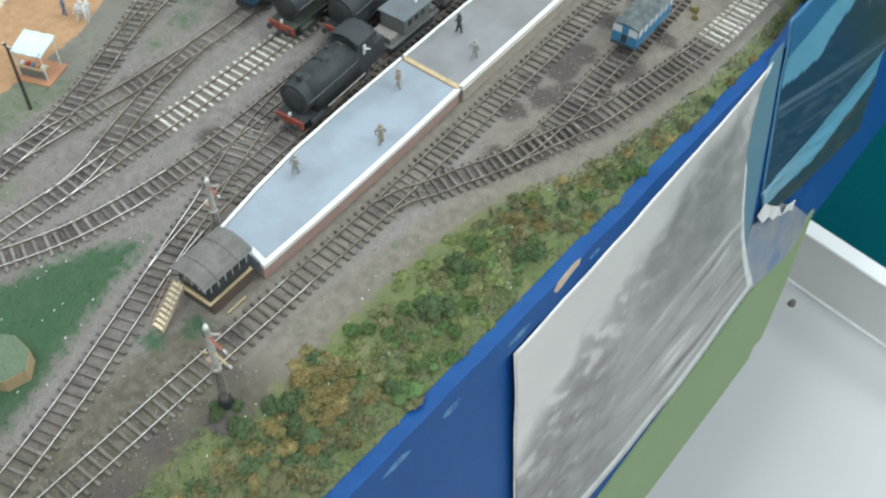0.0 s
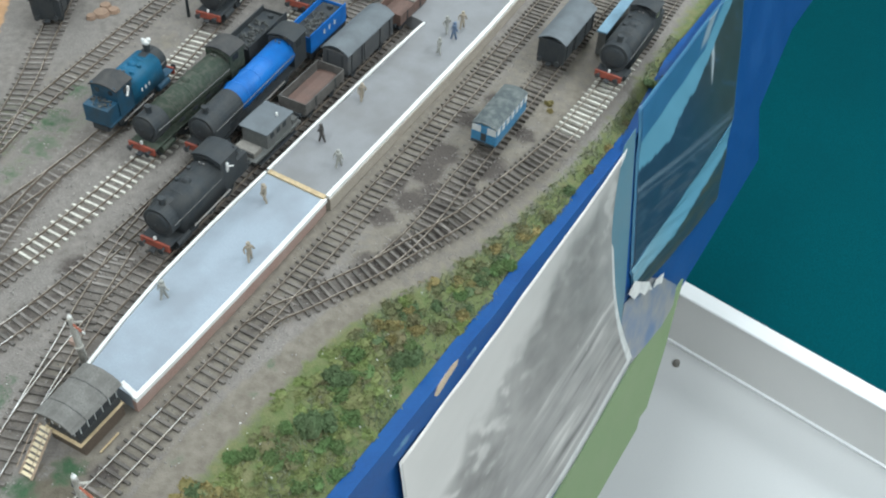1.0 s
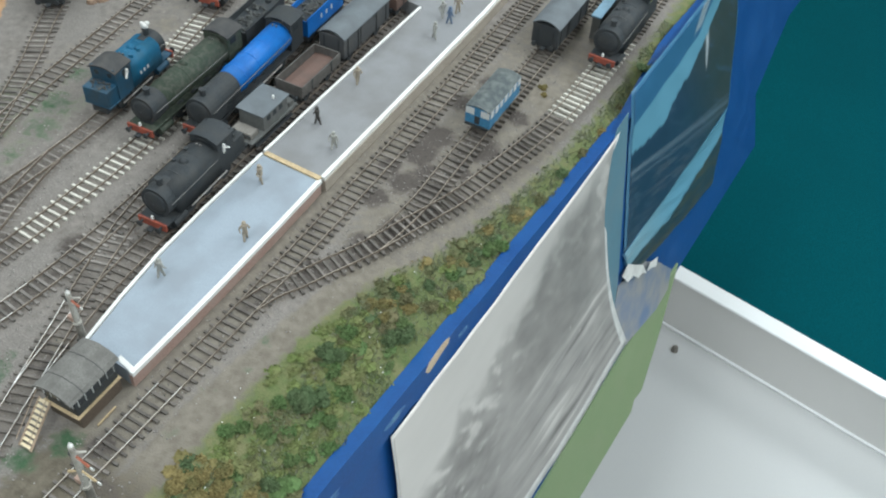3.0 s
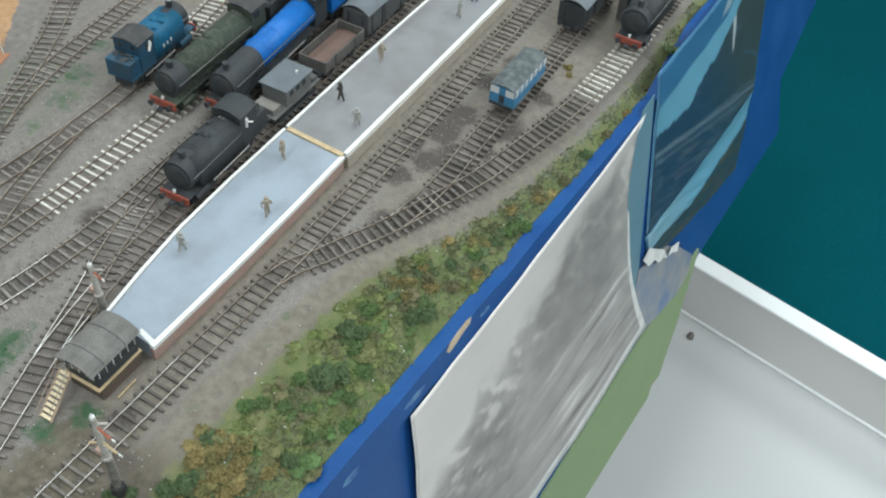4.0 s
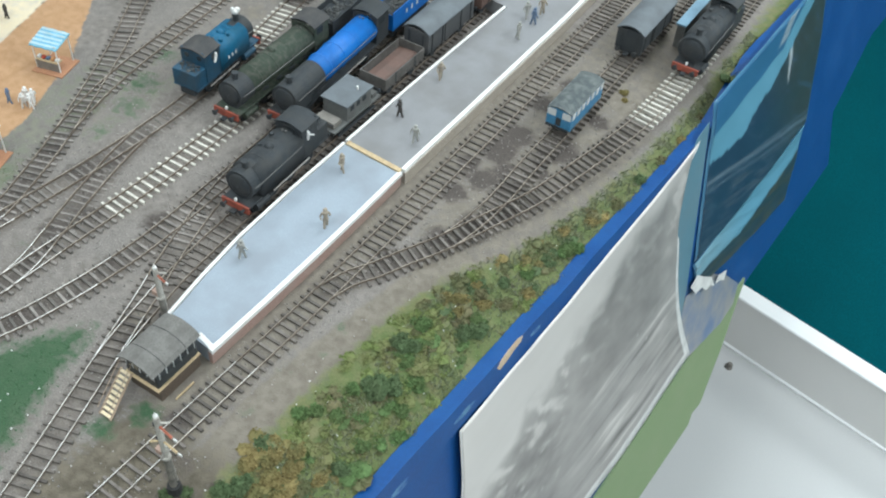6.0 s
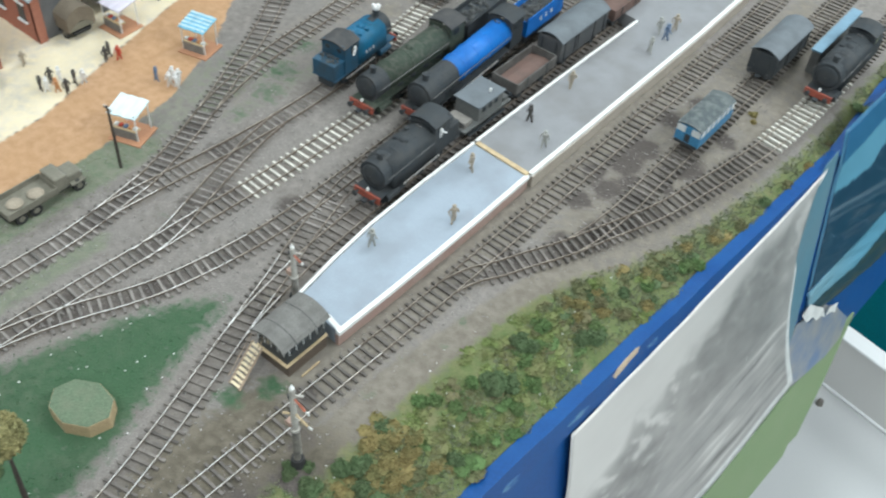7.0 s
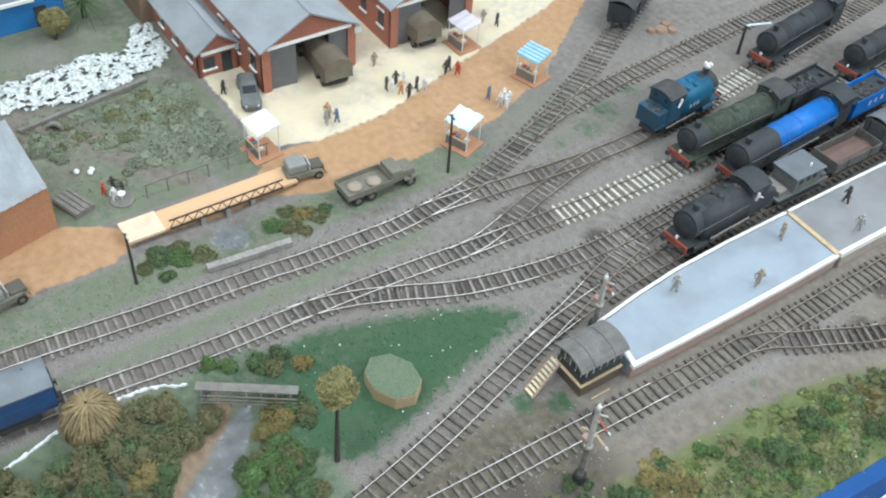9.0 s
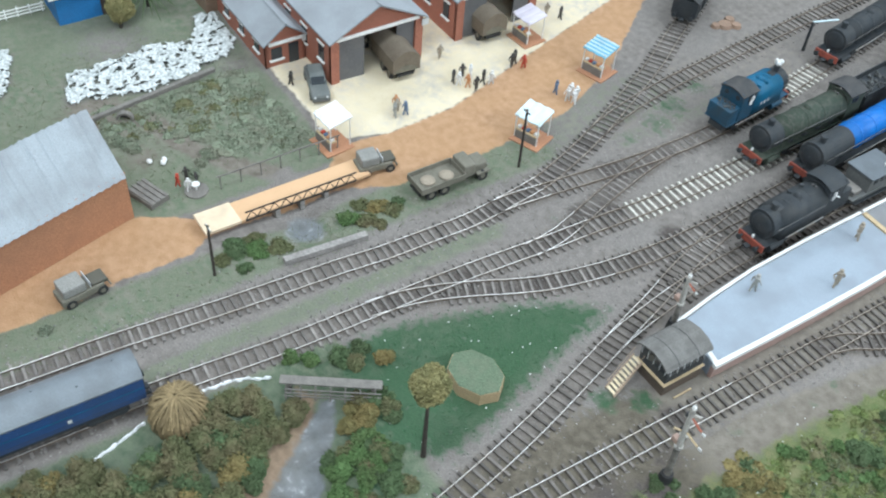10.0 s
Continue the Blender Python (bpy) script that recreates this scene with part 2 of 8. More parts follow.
# ---- plan of the layout ----
TRACKS = {
    "main_up": [(-0.318, -0.80), (-0.300, -0.62), (-0.289, -0.507), (-0.284, -0.42), (-0.275, -0.321), (-0.268, -0.22), (-0.263, -0.168), (-0.261, -0.113), (-0.260, -0.072), (-0.265, -0.022),
                (-0.272, 0.024), (-0.283, 0.059), (-0.294, 0.091), (-0.313, 0.137), (-0.350, 0.216), (-0.376, 0.269), (-0.404, 0.317), (-0.450, 0.40), (-0.510, 0.50), (-0.58, 0.61)],
    "yard_a": [(-0.262, -0.05), (-0.263, -0.022), (-0.257, 0.041), (-0.252, 0.088), (-0.248, 0.137), (-0.246, 0.19), (-0.247, 0.239), (-0.253, 0.308), (-0.264, 0.377), (-0.275, 0.445), (-0.298, 0.60), (-0.33, 0.80)],
    "yard_b": [(-0.236, -0.85), (-0.229, -0.70), (-0.223, -0.527), (-0.220, -0.418), (-0.217, -0.37), (-0.211, -0.298), (-0.208, -0.21), (-0.206, -0.149), (-0.203, -0.095), (-0.198, -0.026), (-0.195, 0.03), (-0.191, 0.093),
               (-0.189, 0.15), (-0.189, 0.239), (-0.191, 0.33), (-0.200, 0.464), (-0.213, 0.60), (-0.23, 0.80)],
    "crossover": [(-0.198, -0.045), (-0.201, -0.011), (-0.211, 0.025), (-0.222, 0.061), (-0.232, 0.098), (-0.241, 0.136), (-0.247, 0.175)],
    "yard_c": [(-0.210, -0.215), (-0.206, -0.185), (-0.199, -0.158), (-0.190, -0.134), (-0.180, -0.111), (-0.169, -0.088), (-0.157, -0.057), (-0.147, -0.016), (-0.141, 0.02), (-0.137, 0.06), (-0.136, 0.111),
               (-0.137, 0.15), (-0.138, 0.196), (-0.140, 0.247), (-0.145, 0.32), (-0.150, 0.40), (-0.155, 0.50), (-0.160, 0.62), (-0.168, 0.80)],
    "bay_throat": [(0.035, -0.52), (0.012, -0.40), (-0.006, -0.30), (-0.021, -0.226), (-0.037, -0.162), (-0.057, -0.095), (-0.068, -0.060), (-0.080, -0.022), (-0.093, 0.02), (-0.106, 0.057), (-0.117, 0.095), (-0.127, 0.135), (-0.136, 0.19)],
    "bay": [(-0.071, -0.05), (-0.077, -0.025), (-0.083, 0.01), (-0.089, 0.052), (-0.092, 0.095), (-0.094, 0.14), (-0.098, 0.238), (-0.099, 0.35), (-0.100, 0.50), (-0.101, 0.70)],
    "platform_road": [(0.012, -0.50), (0.013, -0.30), (0.016, -0.188), (0.019, -0.086), (0.022, 0.0), (0.026, 0.14), (0.027, 0.342), (0.027, 0.48), (0.027, 0.60), (0.026, 0.71), (0.019, 0.82), (0.003, 0.96), (-0.022, 1.10), (-0.06, 1.26), (-0.11, 1.42)],
    "goods_loop": [(0.0255, 0.11), (0.033, 0.135), (0.046, 0.158), (0.058, 0.184), (0.070, 0.208), (0.080, 0.231), (0.091, 0.261), (0.103, 0.292), (0.115, 0.327), (0.127, 0.381), (0.137, 0.43), (0.146, 0.485), (0.151, 0.554), (0.153, 0.645), (0.153, 0.80), (0.15, 0.95)],
    "goods_siding": [(0.078, 0.226), (0.083, 0.252), (0.0865, 0.288), (0.087, 0.319), (0.086, 0.353), (0.086, 0.435), (0.086, 0.568), (0.086, 0.70), (0.085, 0.85)],
    "back_road": [(-0.300, 0.105), (-0.314, 0.143), (-0.325, 0.185), (-0.332, 0.222), (-0.338, 0.267), (-0.344, 0.337), (-0.349, 0.39), (-0.357, 0.50), (-0.37, 0.72)],
}
LINES = {k: spline([(x, y, 0) for x, y in v]) for k, v in TRACKS.items()}
RAIL_TOP = 0.0040
GAUGE = 0.0165

SAND = [(-0.581, -0.132), (-0.49, -0.129), (-0.434, -0.135), (-0.415, -0.071), (-0.42, 0.011), (-0.461, 0.14), (-0.511, 0.311), (-0.56, 0.42), (-0.80, 0.42), (-0.75, -0.02), (-0.60, -0.09)]
ROAD = [(-0.345, -0.70), (-0.342, -0.494), (-0.341, -0.447), (-0.349, -0.402), (-0.35, -0.32), (-0.364, -0.297), (-0.362, -0.159), (-0.340, -0.11), (-0.339, 0.0), (-0.353, 0.116), (-0.396, 0.216), (-0.491, 0.351), (-0.56, 0.45),
        (-0.57, 0.42), (-0.511, 0.311), (-0.461, 0.14), (-0.42, 0.011), (-0.415, -0.071), (-0.422, -0.13), (-0.388, -0.16), (-0.392, -0.30), (-0.422, -0.349), (-0.39, -0.50), (-0.37, -0.70)]
EMERALD = [(-0.19, -0.275), (-0.19, -0.20), (-0.168, -0.13), (-0.145, -0.07), (-0.112, -0.025), (-0.098, -0.03), (-0.088, -0.075), (-0.072, -0.13), (-0.055, -0.185), (-0.045, -0.235), (-0.07, -0.27), (-0.11, -0.275)]
BANK = [(0.05, -0.60), (0.052, -0.12), (0.058, -0.03), (0.062, 0.04), (0.072, 0.12), (0.09, 0.18), (0.110, 0.215), (0.128, 0.262), (0.140, 0.31), (0.152, 0.37), (0.163, 0.45), (0.172, 0.55), (0.178, 0.70), (0.178, 1.3), (0.3, 1.3), (0.3, -0.6)]
RIVER = [(-0.617, -0.347), (-0.664, -0.333), (-0.678, -0.236), (-0.666, -0.186), (-0.718, -0.162), (-0.702, -0.140), (-0.642, -0.142), (-0.624, -0.158), (-0.607, -0.205), (-0.597, -0.268)]
POOL = [(-0.745, -0.440), (-0.745, -0.375), (-0.728, -0.371), (-0.700, -0.382), (-0.668, -0.392), (-0.650, -0.410), (-0.655, -0.440)]
STREAM = [(-0.157, -0.293), (-0.147, -0.283), (-0.122, -0.296), (-0.100, -0.313), (-0.076, -0.331), (-0.05, -0.355), (-0.02, -0.40), (-0.05, -0.45), (-0.072, -0.405), (-0.089, -0.375), (-0.110, -0.350), (-0.127, -0.326), (-0.146, -0.303)]


def bank_edge(y):
    return 0.158 + 0.066 * y if y < 0.62 else 0.199


def ground_z(x, y):
    z = 0.0
    k = min(1.0, max(0.0, (x - 0.045) / max(0.02, bank_edge(y) - 0.045)))
    if y < 0.62:
        z -= 0.026 * k * k
    if inside(x, y, BANK):
        z += 0.004 * noise.noise((x * 30, y * 30, 1.0)) + 0.002 * noise.noise((x * 90, y * 90, 4.0))
    z += 0.0009 * noise.noise((x * 60, y * 60, 0.0))
    if -0.2 < x < 0.0 and y < -0.27:
        d = min(math.hypot(x - sx, y - sy) for sx, sy in ((-0.150, -0.298), (-0.133, -0.312), (-0.112, -0.327), (-0.09, -0.345), (-0.068, -0.365), (-0.045, -0.39)))
        z -= 0.014 * math.exp(-(d / 0.024) ** 2)
    if -0.385 < x < -0.29 and -0.26 < y < -0.16:
        z -= 0.012 * gauss(x, y, -0.335, -0.212, 0.026)
    if x < -0.43 and y < -0.1:
        z += 0.004 * noise.noise((x * 25, y * 25, 2.0))
    return z


def edge_weight(x, y, poly, soft):
    """1 inside the outline, 0 outside, sliding over a strip of the given width."""
    best = np.full(x.shape, 9.0)
    odd = np.zeros(x.shape, bool)
    for (xa, ya), (xb, yb) in zip(poly, poly[1:] + poly[:1]):
        ux, uy = xb - xa, yb - ya
        t = np.clip(((x - xa) * ux + (y - ya) * uy) / (ux * ux + uy * uy + 1e-12), 0, 1)
        best = np.minimum(best, np.hypot(x - xa - t * ux, y - ya - t * uy))
        if ya != yb:
            odd ^= ((ya > y) != (yb > y)) & (x < ux * (y - ya) / uy + xa)
    return np.clip(0.5 + np.where(odd, best, -best) / soft, 0, 1)


def line_weight(x, y, pts, r):
    best = np.full(x.shape, 9.0)
    for (xa, ya), (xb, yb) in zip(pts, pts[1:]):
        ux, uy = xb - xa, yb - ya
        t = np.clip(((x - xa) * ux + (y - ya) * uy) / (ux * ux + uy * uy), 0, 1)
        best = np.minimum(best, np.hypot(x - xa - t * ux, y - ya - t * uy))
    return np.exp(-(best / r) ** 2)


def spots(x, y, *rows):
    """Soft round patches (strength, x, y, radius)."""
    out = np.zeros(x.shape)
    for k, cx, cy, r in rows:
        out = np.maximum(out, k * np.exp(-((x - cx) ** 2 + (y - cy) ** 2) / (r * r)))
    return out


def band(v, lo, hi, soft=0.010):
    return np.clip(0.5 + (v - lo) / soft, 0, 1) * np.clip(0.5 + (hi - v) / soft, 0, 1)


def ground_sheet():
    """One sheet; the weights for grass, road, sand, water and dirt choose what its material shows."""
    x0, x1, y0, y1, st = -1.02, 0.205, -0.85, 1.45, 0.005
    nx, ny = int((x1 - x0) / st), int((y1 - y0) / st)
    verts = []
    for j in range(ny + 1):
        for i in range(nx + 1):
            x, y = x0 + i * st, y0 + j * st
            x = min(x, bank_edge(y) + 0.004)
            verts.append((x, y, ground_z(x, y)))
    P = np.array(verts)
    x, y = P[:, 0], P[:, 1]
    w_bank = 0.9 * edge_weight(x, y, BANK, 0.034) * np.where((y > 0.22) | (y < -0.12), 1.0, np.clip(0.30 + (x - 0.062 - 0.05 * np.maximum(0, y)) * 26, 0, 1))
    g = 0.80 * band(x, -0.345, -0.294, 0.016) * band(y, -9, 0.07, 0.03)
    field = 0.80 * band(x, -9, -0.40, 0.015) * band(y, -9, -0.137, 0.012)
    field *= 1 - 0.95 * line_weight(x, y, [(-0.62, -0.335), (-0.577, -0.31), (-0.549, -0.283), (-0.493, -0.262), (-0.445, -0.237), (-0.41, -0.20)], 0.012)
    field *= 1 - spots(x, y, (0.8, -0.575, -0.325, 0.045), (0.5, -0.53, -0.37, 0.05), (0.5, -0.70, -0.27, 0.05), (0.45, -0.60, -0.16, 0.03), (0.5, -0.50, -0.31, 0.025))
    g = np.maximum(g, field)
    g = np.maximum(g, 0.45 * band(x, -0.38, -0.30, 0.02) * band(y, 0.05, 0.26, 0.03))
    g = np.maximum(g, 0.62 * band(x, -0.252, -0.226, 0.014) * band(y, -9, -0.04, 0.04))
    g = np.maximum(g, 0.45 * band(x, -0.30, -0.27, 0.015) * band(y, 0.12, 0.36, 0.03))
    garden = band(x, -0.2, 0.0, 0.015) * band(y, -9, -0.25, 0.02)
    g = np.maximum(g, 0.8 * garden)
    e = np.maximum(0.76 * edge_weight(x, y, EMERALD, 0.034), 0.46 * garden)
    e = np.maximum(e, spots(x, y, (0.72, -0.012, -0.066, 0.016), (0.62, -0.03, -0.095, 0.02), (0.52, -0.290, 0.195, 0.032), (0.56, -0.305, 0.230, 0.030), (0.52, -0.321, 0.280, 0.028), (0.45, -0.285, 0.150, 0.020), (0.42, -0.225, 0.0, 0.016), (0.6, -0.10, -0.275, 0.03), (0.6, -0.06, -0.29, 0.03), (0.46, 0.058, 0.092, 0.012), (0.42, 0.050, 0.030, 0.014), (0.40, 0.062, 0.055, 0.012), (0.40, 0.052, -0.02, 0.014)))
    oil = spots(x, y, (0.95, 0.050, 0.362, 0.024), (0.95, 0.053, 0.392, 0.022), (0.9, 0.034, 0.328, 0.016), (0.9, 0.058, 0.315, 0.020), (0.9, 0.102, 0.400, 0.020), (0.85, 0.107, 0.470, 0.016), (0.85, 0.046, 0.283, 0.018), (0.85, 0.070, 0.340, 0.018), (0.8, 0.048, 0.455, 0.02), (0.95, 0.085, 0.258, 0.020), (0.95, 0.046, 0.172, 0.018), (0.9, 0.066, 0.225, 0.016), (0.9, 0.095, 0.30, 0.014), (0.85, 0.083, 0.32, 0.018), (0.8, 0.10, 0.41, 0.02), (0.8, 0.06, 0.50, 0.02), (0.8, 0.098, 0.36, 0.012), (0.8, -0.26, -0.05, 0.014), (0.7, -0.205, -0.15, 0.012),
                (0.75, 0.07, -0.12, 0.04), (0.7, 0.045, -0.15, 0.03), (0.75, 0.06, -0.20, 0.05), (0.6, 0.04, -0.085, 0.02), (0.8, 0.012, -0.055, 0.016), (0.6, -0.1, 0.12, 0.02), (0.9, -0.25, 0.10, 0.024), (0.85, -0.215, 0.03, 0.018), (0.9, -0.20, -0.12, 0.016), (0.9, -0.16, -0.06, 0.016), (0.8, -0.30, 0.10, 0.02), (0.8, -0.325, 0.17, 0.018), (0.8, -0.15, 0.09, 0.018), (0.7, -0.205, 0.06, 0.02), (0.7, 0.062, 0.19, 0.012), (0.6, 0.02, 0.22, 0.012), (0.6, 0.02, 0.12, 0.012), (0.65, -0.145, 0.03, 0.016), (0.6, -0.075, -0.02, 0.016))
    soot = [p for p in TRACKS["goods_loop"] if p[1] < 0.36], [p for p in TRACKS["goods_siding"] if p[1] < 0.45], [p for p in TRACKS["crossover"]], [p for p in TRACKS["yard_c"] if -0.22 < p[1] < 0.1], [p for p in TRACKS["platform_road"] if 0.0 < p[1] < 0.3], [p for p in TRACKS["main_up"] if -0.1 < p[1] < 0.25]
    for pts in soot:
        oil = np.maximum(oil, 0.58 * line_weight(x, y, pts, 0.015))
    bed = np.zeros(x.shape)
    for pts in TRACKS.values():
        bed = np.maximum(bed, line_weight(x, y, pts, 0.017))
    tan = 1.0 * band(x - 0.16 * np.maximum(0, y), 0.040, 0.088, 0.016) * band(y, -0.075, 0.23, 0.03)
    tan = np.maximum(tan, np.maximum(0.58 * band(x, 0.035, 0.165, 0.03) * band(y, 0.2, 0.8, 0.05), 0.38 * band(x, -0.38, -0.27, 0.04) * band(y, 0.08, 0.5, 0.05)))
    tan = np.maximum(tan, 0.66 * band(x, -0.03, 0.045, 0.03) * band(y, -0.5, 0.60, 0.05) * np.where((x > 0.028) & (y < -0.07), 0.4, 1.0))
    tan = np.maximum(tan, 0.9 * band(x, -0.62, -0.41, 0.03) * band(y, -0.40, -0.19, 0.03))
    tan = np.maximum(tan, spots(x, y, (1.0, 0.117, 0.515, 0.026), (0.9, 0.128, 0.565, 0.024), (0.9, 0.121, 0.440, 0.016), (0.7, 0.062, 0.27, 0.018), (0.6, 0.112, 0.57, 0.03), (0.6, -0.335, 0.30, 0.03), (0.6, -0.30, 0.40, 0.03), (0.65, -0.02, -0.15, 0.03), (0.6, 0.0, -0.22, 0.03), (0.6, -0.08, 0.0, 0.02)))
    weights = (("grass", g), ("bank", w_bank), ("mud", np.maximum(edge_weight(x, y, RIVER, 0.022), edge_weight(x, y, POOL, 0.022))), ("road", edge_weight(x, y, ROAD, 0.009)), ("sand", edge_weight(x, y, SAND, 0.010)),
               ("wet", np.maximum(edge_weight(x, y, STREAM, 0.014), spots(x, y, (1.0, -0.335, -0.212, 0.02)))),
               ("rust", edge_weight(x, y, [(px - 0.014, py - 0.009) for px, py in STREAM], 0.022)), ("emerald", e), ("oil", oil), ("tan", tan), ("soil", 0.78 * band(x, -0.035, 0.10, 0.04) * band(y, -0.9, -0.055, 0.06)), ("bed", bed * 0.95))
    faces = [(j * (nx + 1) + i, j * (nx + 1) + i + 1, (j + 1) * (nx + 1) + i + 1, (j + 1) * (nx + 1) + i) for j in range(ny) for i in range(nx)]
    me = bpy.data.meshes.new("ground")
    me.from_pydata(verts, [], faces)
    for nm, vals in weights:
        me.attributes.new(nm, "FLOAT", "POINT").data.foreach_set("value", vals.astype(np.float32))
    me.polygons.foreach_set("use_smooth", [True] * len(faces))
    m = bpy.data.materials.new("layout_scenery_ground")
    m.use_nodes = True
    N, L = m.node_tree.nodes, m.node_tree.links
    bs = N["Principled BSDF"]
    geo = N.new("ShaderNodeNewGeometry")

    def tex(scale, detail=4):
        t = N.new("ShaderNodeTexNoise")
        t.inputs["Scale"].default_value, t.inputs["Detail"].default_value = scale, detail
        L.new(geo.outputs["Position"], t.inputs["Vector"])
        return t.outputs["Fac"]

    def ramp(fac, *stops):
        r = N.new("ShaderNodeValToRGB")
        el = r.color_ramp.elements
        while len(el) < len(stops):
            el.new(0.5)
        for e, (p, c) in zip(el, stops):
            e.position, e.color = p, (*c, 1)
        L.new(fac, r.inputs[0])
        return r.outputs[0]

    def mix(a, b, fac):
        mx = N.new("ShaderNodeMix")
        mx.data_type = "RGBA"
        L.new(a, mx.inputs[6])
        L.new(b, mx.inputs[7])
        L.new(fac, mx.inputs[0])
        return mx.outputs[2]

    def weight(nm, jitter, lo=0.35, hi=0.65):
        at = N.new("ShaderNodeAttribute")
        at.attribute_name = nm
        ad = N.new("ShaderNodeMath")
        ad.operation = "MULTIPLY_ADD"
        L.new(jitter, ad.inputs[0])
        ad.inputs[1].default_value = 0.9
        L.new(at.outputs["Fac"], ad.inputs[2])
        mr = N.new("ShaderNodeMapRange")
        mr.inputs[1].default_value, mr.inputs[2].default_value = lo + 0.45, hi + 0.45
        L.new(ad.outputs[0], mr.inputs[0])
        return mr.outputs[0]

    fine, mid, broad = tex(650, 3), tex(110, 5), tex(16, 4)
    ash = mix(ramp(fine, (0.3, (0.16, 0.146, 0.134)), (0.5, (0.216, 0.198, 0.183)), (0.72, (0.31, 0.288, 0.27))), ramp(mid, (0.35, (0.145, 0.128, 0.114)), (0.65, (0.25, 0.226, 0.205))), ramp(broad, (0.4, (0.25, 0.25, 0.25)), (0.65, (0.8, 0.8, 0.8))))
    grass = mix(ramp(fine, (0.3, (0.126, 0.148, 0.100)), (0.7, (0.192, 0.212, 0.148))), ramp(mid, (0.35, (0.118, 0.158, 0.100)), (0.65, (0.222, 0.212, 0.172))), ramp(broad, (0.35, (0.2, 0.2, 0.2)), (0.7, (0.85, 0.85, 0.85))))
    bank = mix(ramp(fine, (0.3, (0.085, 0.115, 0.044)), (0.7, (0.150, 0.178, 0.074))), ramp(mid, (0.35, (0.085, 0.132, 0.045)), (0.65, (0.198, 0.176, 0.098))), ramp(broad, (0.35, (0.15, 0.15, 0.15)), (0.7, (0.8, 0.8, 0.8))))
    emer = mix(ramp(fine, (0.3, (0.036, 0.082, 0.043)), (0.7, (0.056, 0.118, 0.060))), ramp(mid, (0.35, (0.044, 0.092, 0.049)), (0.65, (0.096, 0.128, 0.084))), ramp(broad, (0.42, (0.1, 0.1, 0.1)), (0.7, (0.85, 0.85, 0.85))))
    road = mix(ramp(fine, (0.3, (0.39, 0.225, 0.112)), (0.7, (0.50, 0.305, 0.165))), ramp(mid, (0.35, (0.36, 0.21, 0.115)), (0.65, (0.50, 0.315, 0.195))), broad)
    sand = mix(ramp(fine, (0.3, (0.66, 0.555, 0.370)), (0.7, (0.77, 0.675, 0.485))), ramp(broad, (0.38, (0.75, 0.655, 0.475)), (0.50, (0.64, 0.57, 0.45)), (0.62, (0.51, 0.47, 0.41))), ramp(mid, (0.35, (0.1, 0.1, 0.1)), (0.65, (0.9, 0.9, 0.9))))
    wet = mix(ramp(mid, (0.35, (0.115, 0.122, 0.12)), (0.60, (0.20, 0.212, 0.22)), (0.74, (0.55, 0.56, 0.56))), ramp(broad, (0.4, (0.15, 0.14, 0.125)), (0.6, (0.195, 0.21, 0.22))), fine)
    rust = ramp(mid, (0.35, (0.22, 0.155, 0.105)), (0.65, (0.33, 0.24, 0.165)))
    tan = ramp(mid, (0.35, (0.158, 0.138, 0.113)), (0.65, (0.222, 0.198, 0.165)))
    soil = ramp(mid, (0.35, (0.092, 0.080, 0.060)), (0.65, (0.165, 0.142, 0.110)))
    oil = ramp(fine, (0.3, (0.058, 0.05, 0.045)), (0.7, (0.115, 0.098, 0.088)))
    bed = mix(ramp(fine, (0.3, (0.115, 0.101, 0.090)), (0.7, (0.222, 0.199, 0.179))), ramp(mid, (0.35, (0.122, 0.105, 0.092)), (0.65, (0.220, 0.196, 0.174))), broad)
    col = mix(ash, bed, weight("bed", mid))
    col = mix(col, tan, weight("tan", mid))
    col = mix(col, soil, weight("soil", mid))
    col = mix(col, oil, weight("oil", mid))
    col = mix(col, grass, weight("grass", mid))
    col = mix(col, bank, weight("bank", mid))
    col = mix(col, emer, weight("emerald", mid))
    col = mix(col, road, weight("road", mid))
    col = mix(col, sand, weight("sand", mid))
    col = mix(col, rust, weight("rust", mid))
    col = mix(col, ramp(mid, (0.35, (0.085, 0.092, 0.078)), (0.65, (0.16, 0.155, 0.13))), weight("mud", mid))
    pool = weight("wet", mid)
    col = mix(col, wet, pool)
    L.new(col, bs.inputs["Base Color"])
    gloss = N.new("ShaderNodeMapRange")
    gloss.inputs[3].default_value, gloss.inputs[4].default_value = 0.92, 0.45
    L.new(pool, gloss.inputs[0])
    L.new(gloss.outputs[0], bs.inputs["Roughness"])
    bs.inputs["Specular IOR Level"].default_value = 0.25
    bp = N.new("ShaderNodeBump")
    bp.inputs["Strength"].default_value, bp.inputs["Distance"].default_value = 0.7, 0.0012
    L.new(fine, bp.inputs["Height"])
    L.new(bp.outputs[0], bs.inputs["Normal"])
    me.materials.append(m)
    return tagged(new("ground", me), "model railway scenery of grey ash ballast, grass, sand and road", "ground", kind="structure")


ground_sheet()
bb = box(-0.44, 0.30, -0.065, 1.14, 2.28, 0.04)
tagged(link("baseboard", bb, M_WOODGREY), "wooden baseboard under the model railway", "baseboard", kind="structure")

# ---- track ----
SLEEPER_MESH = {}


def sleeper_mesh(material):
    if material.name not in SLEEPER_MESH:
        bm = box(0, 0, 0.0003, 0.0296, 0.0025, 0.0034, 0.0004)
        me = bpy.data.meshes.new("sleeper")
        bm.to_mesh(me)
        bm.free()
        me.materials.append(material)
        SLEEPER_MESH[material.name] = me
    return SLEEPER_MESH[material.name]


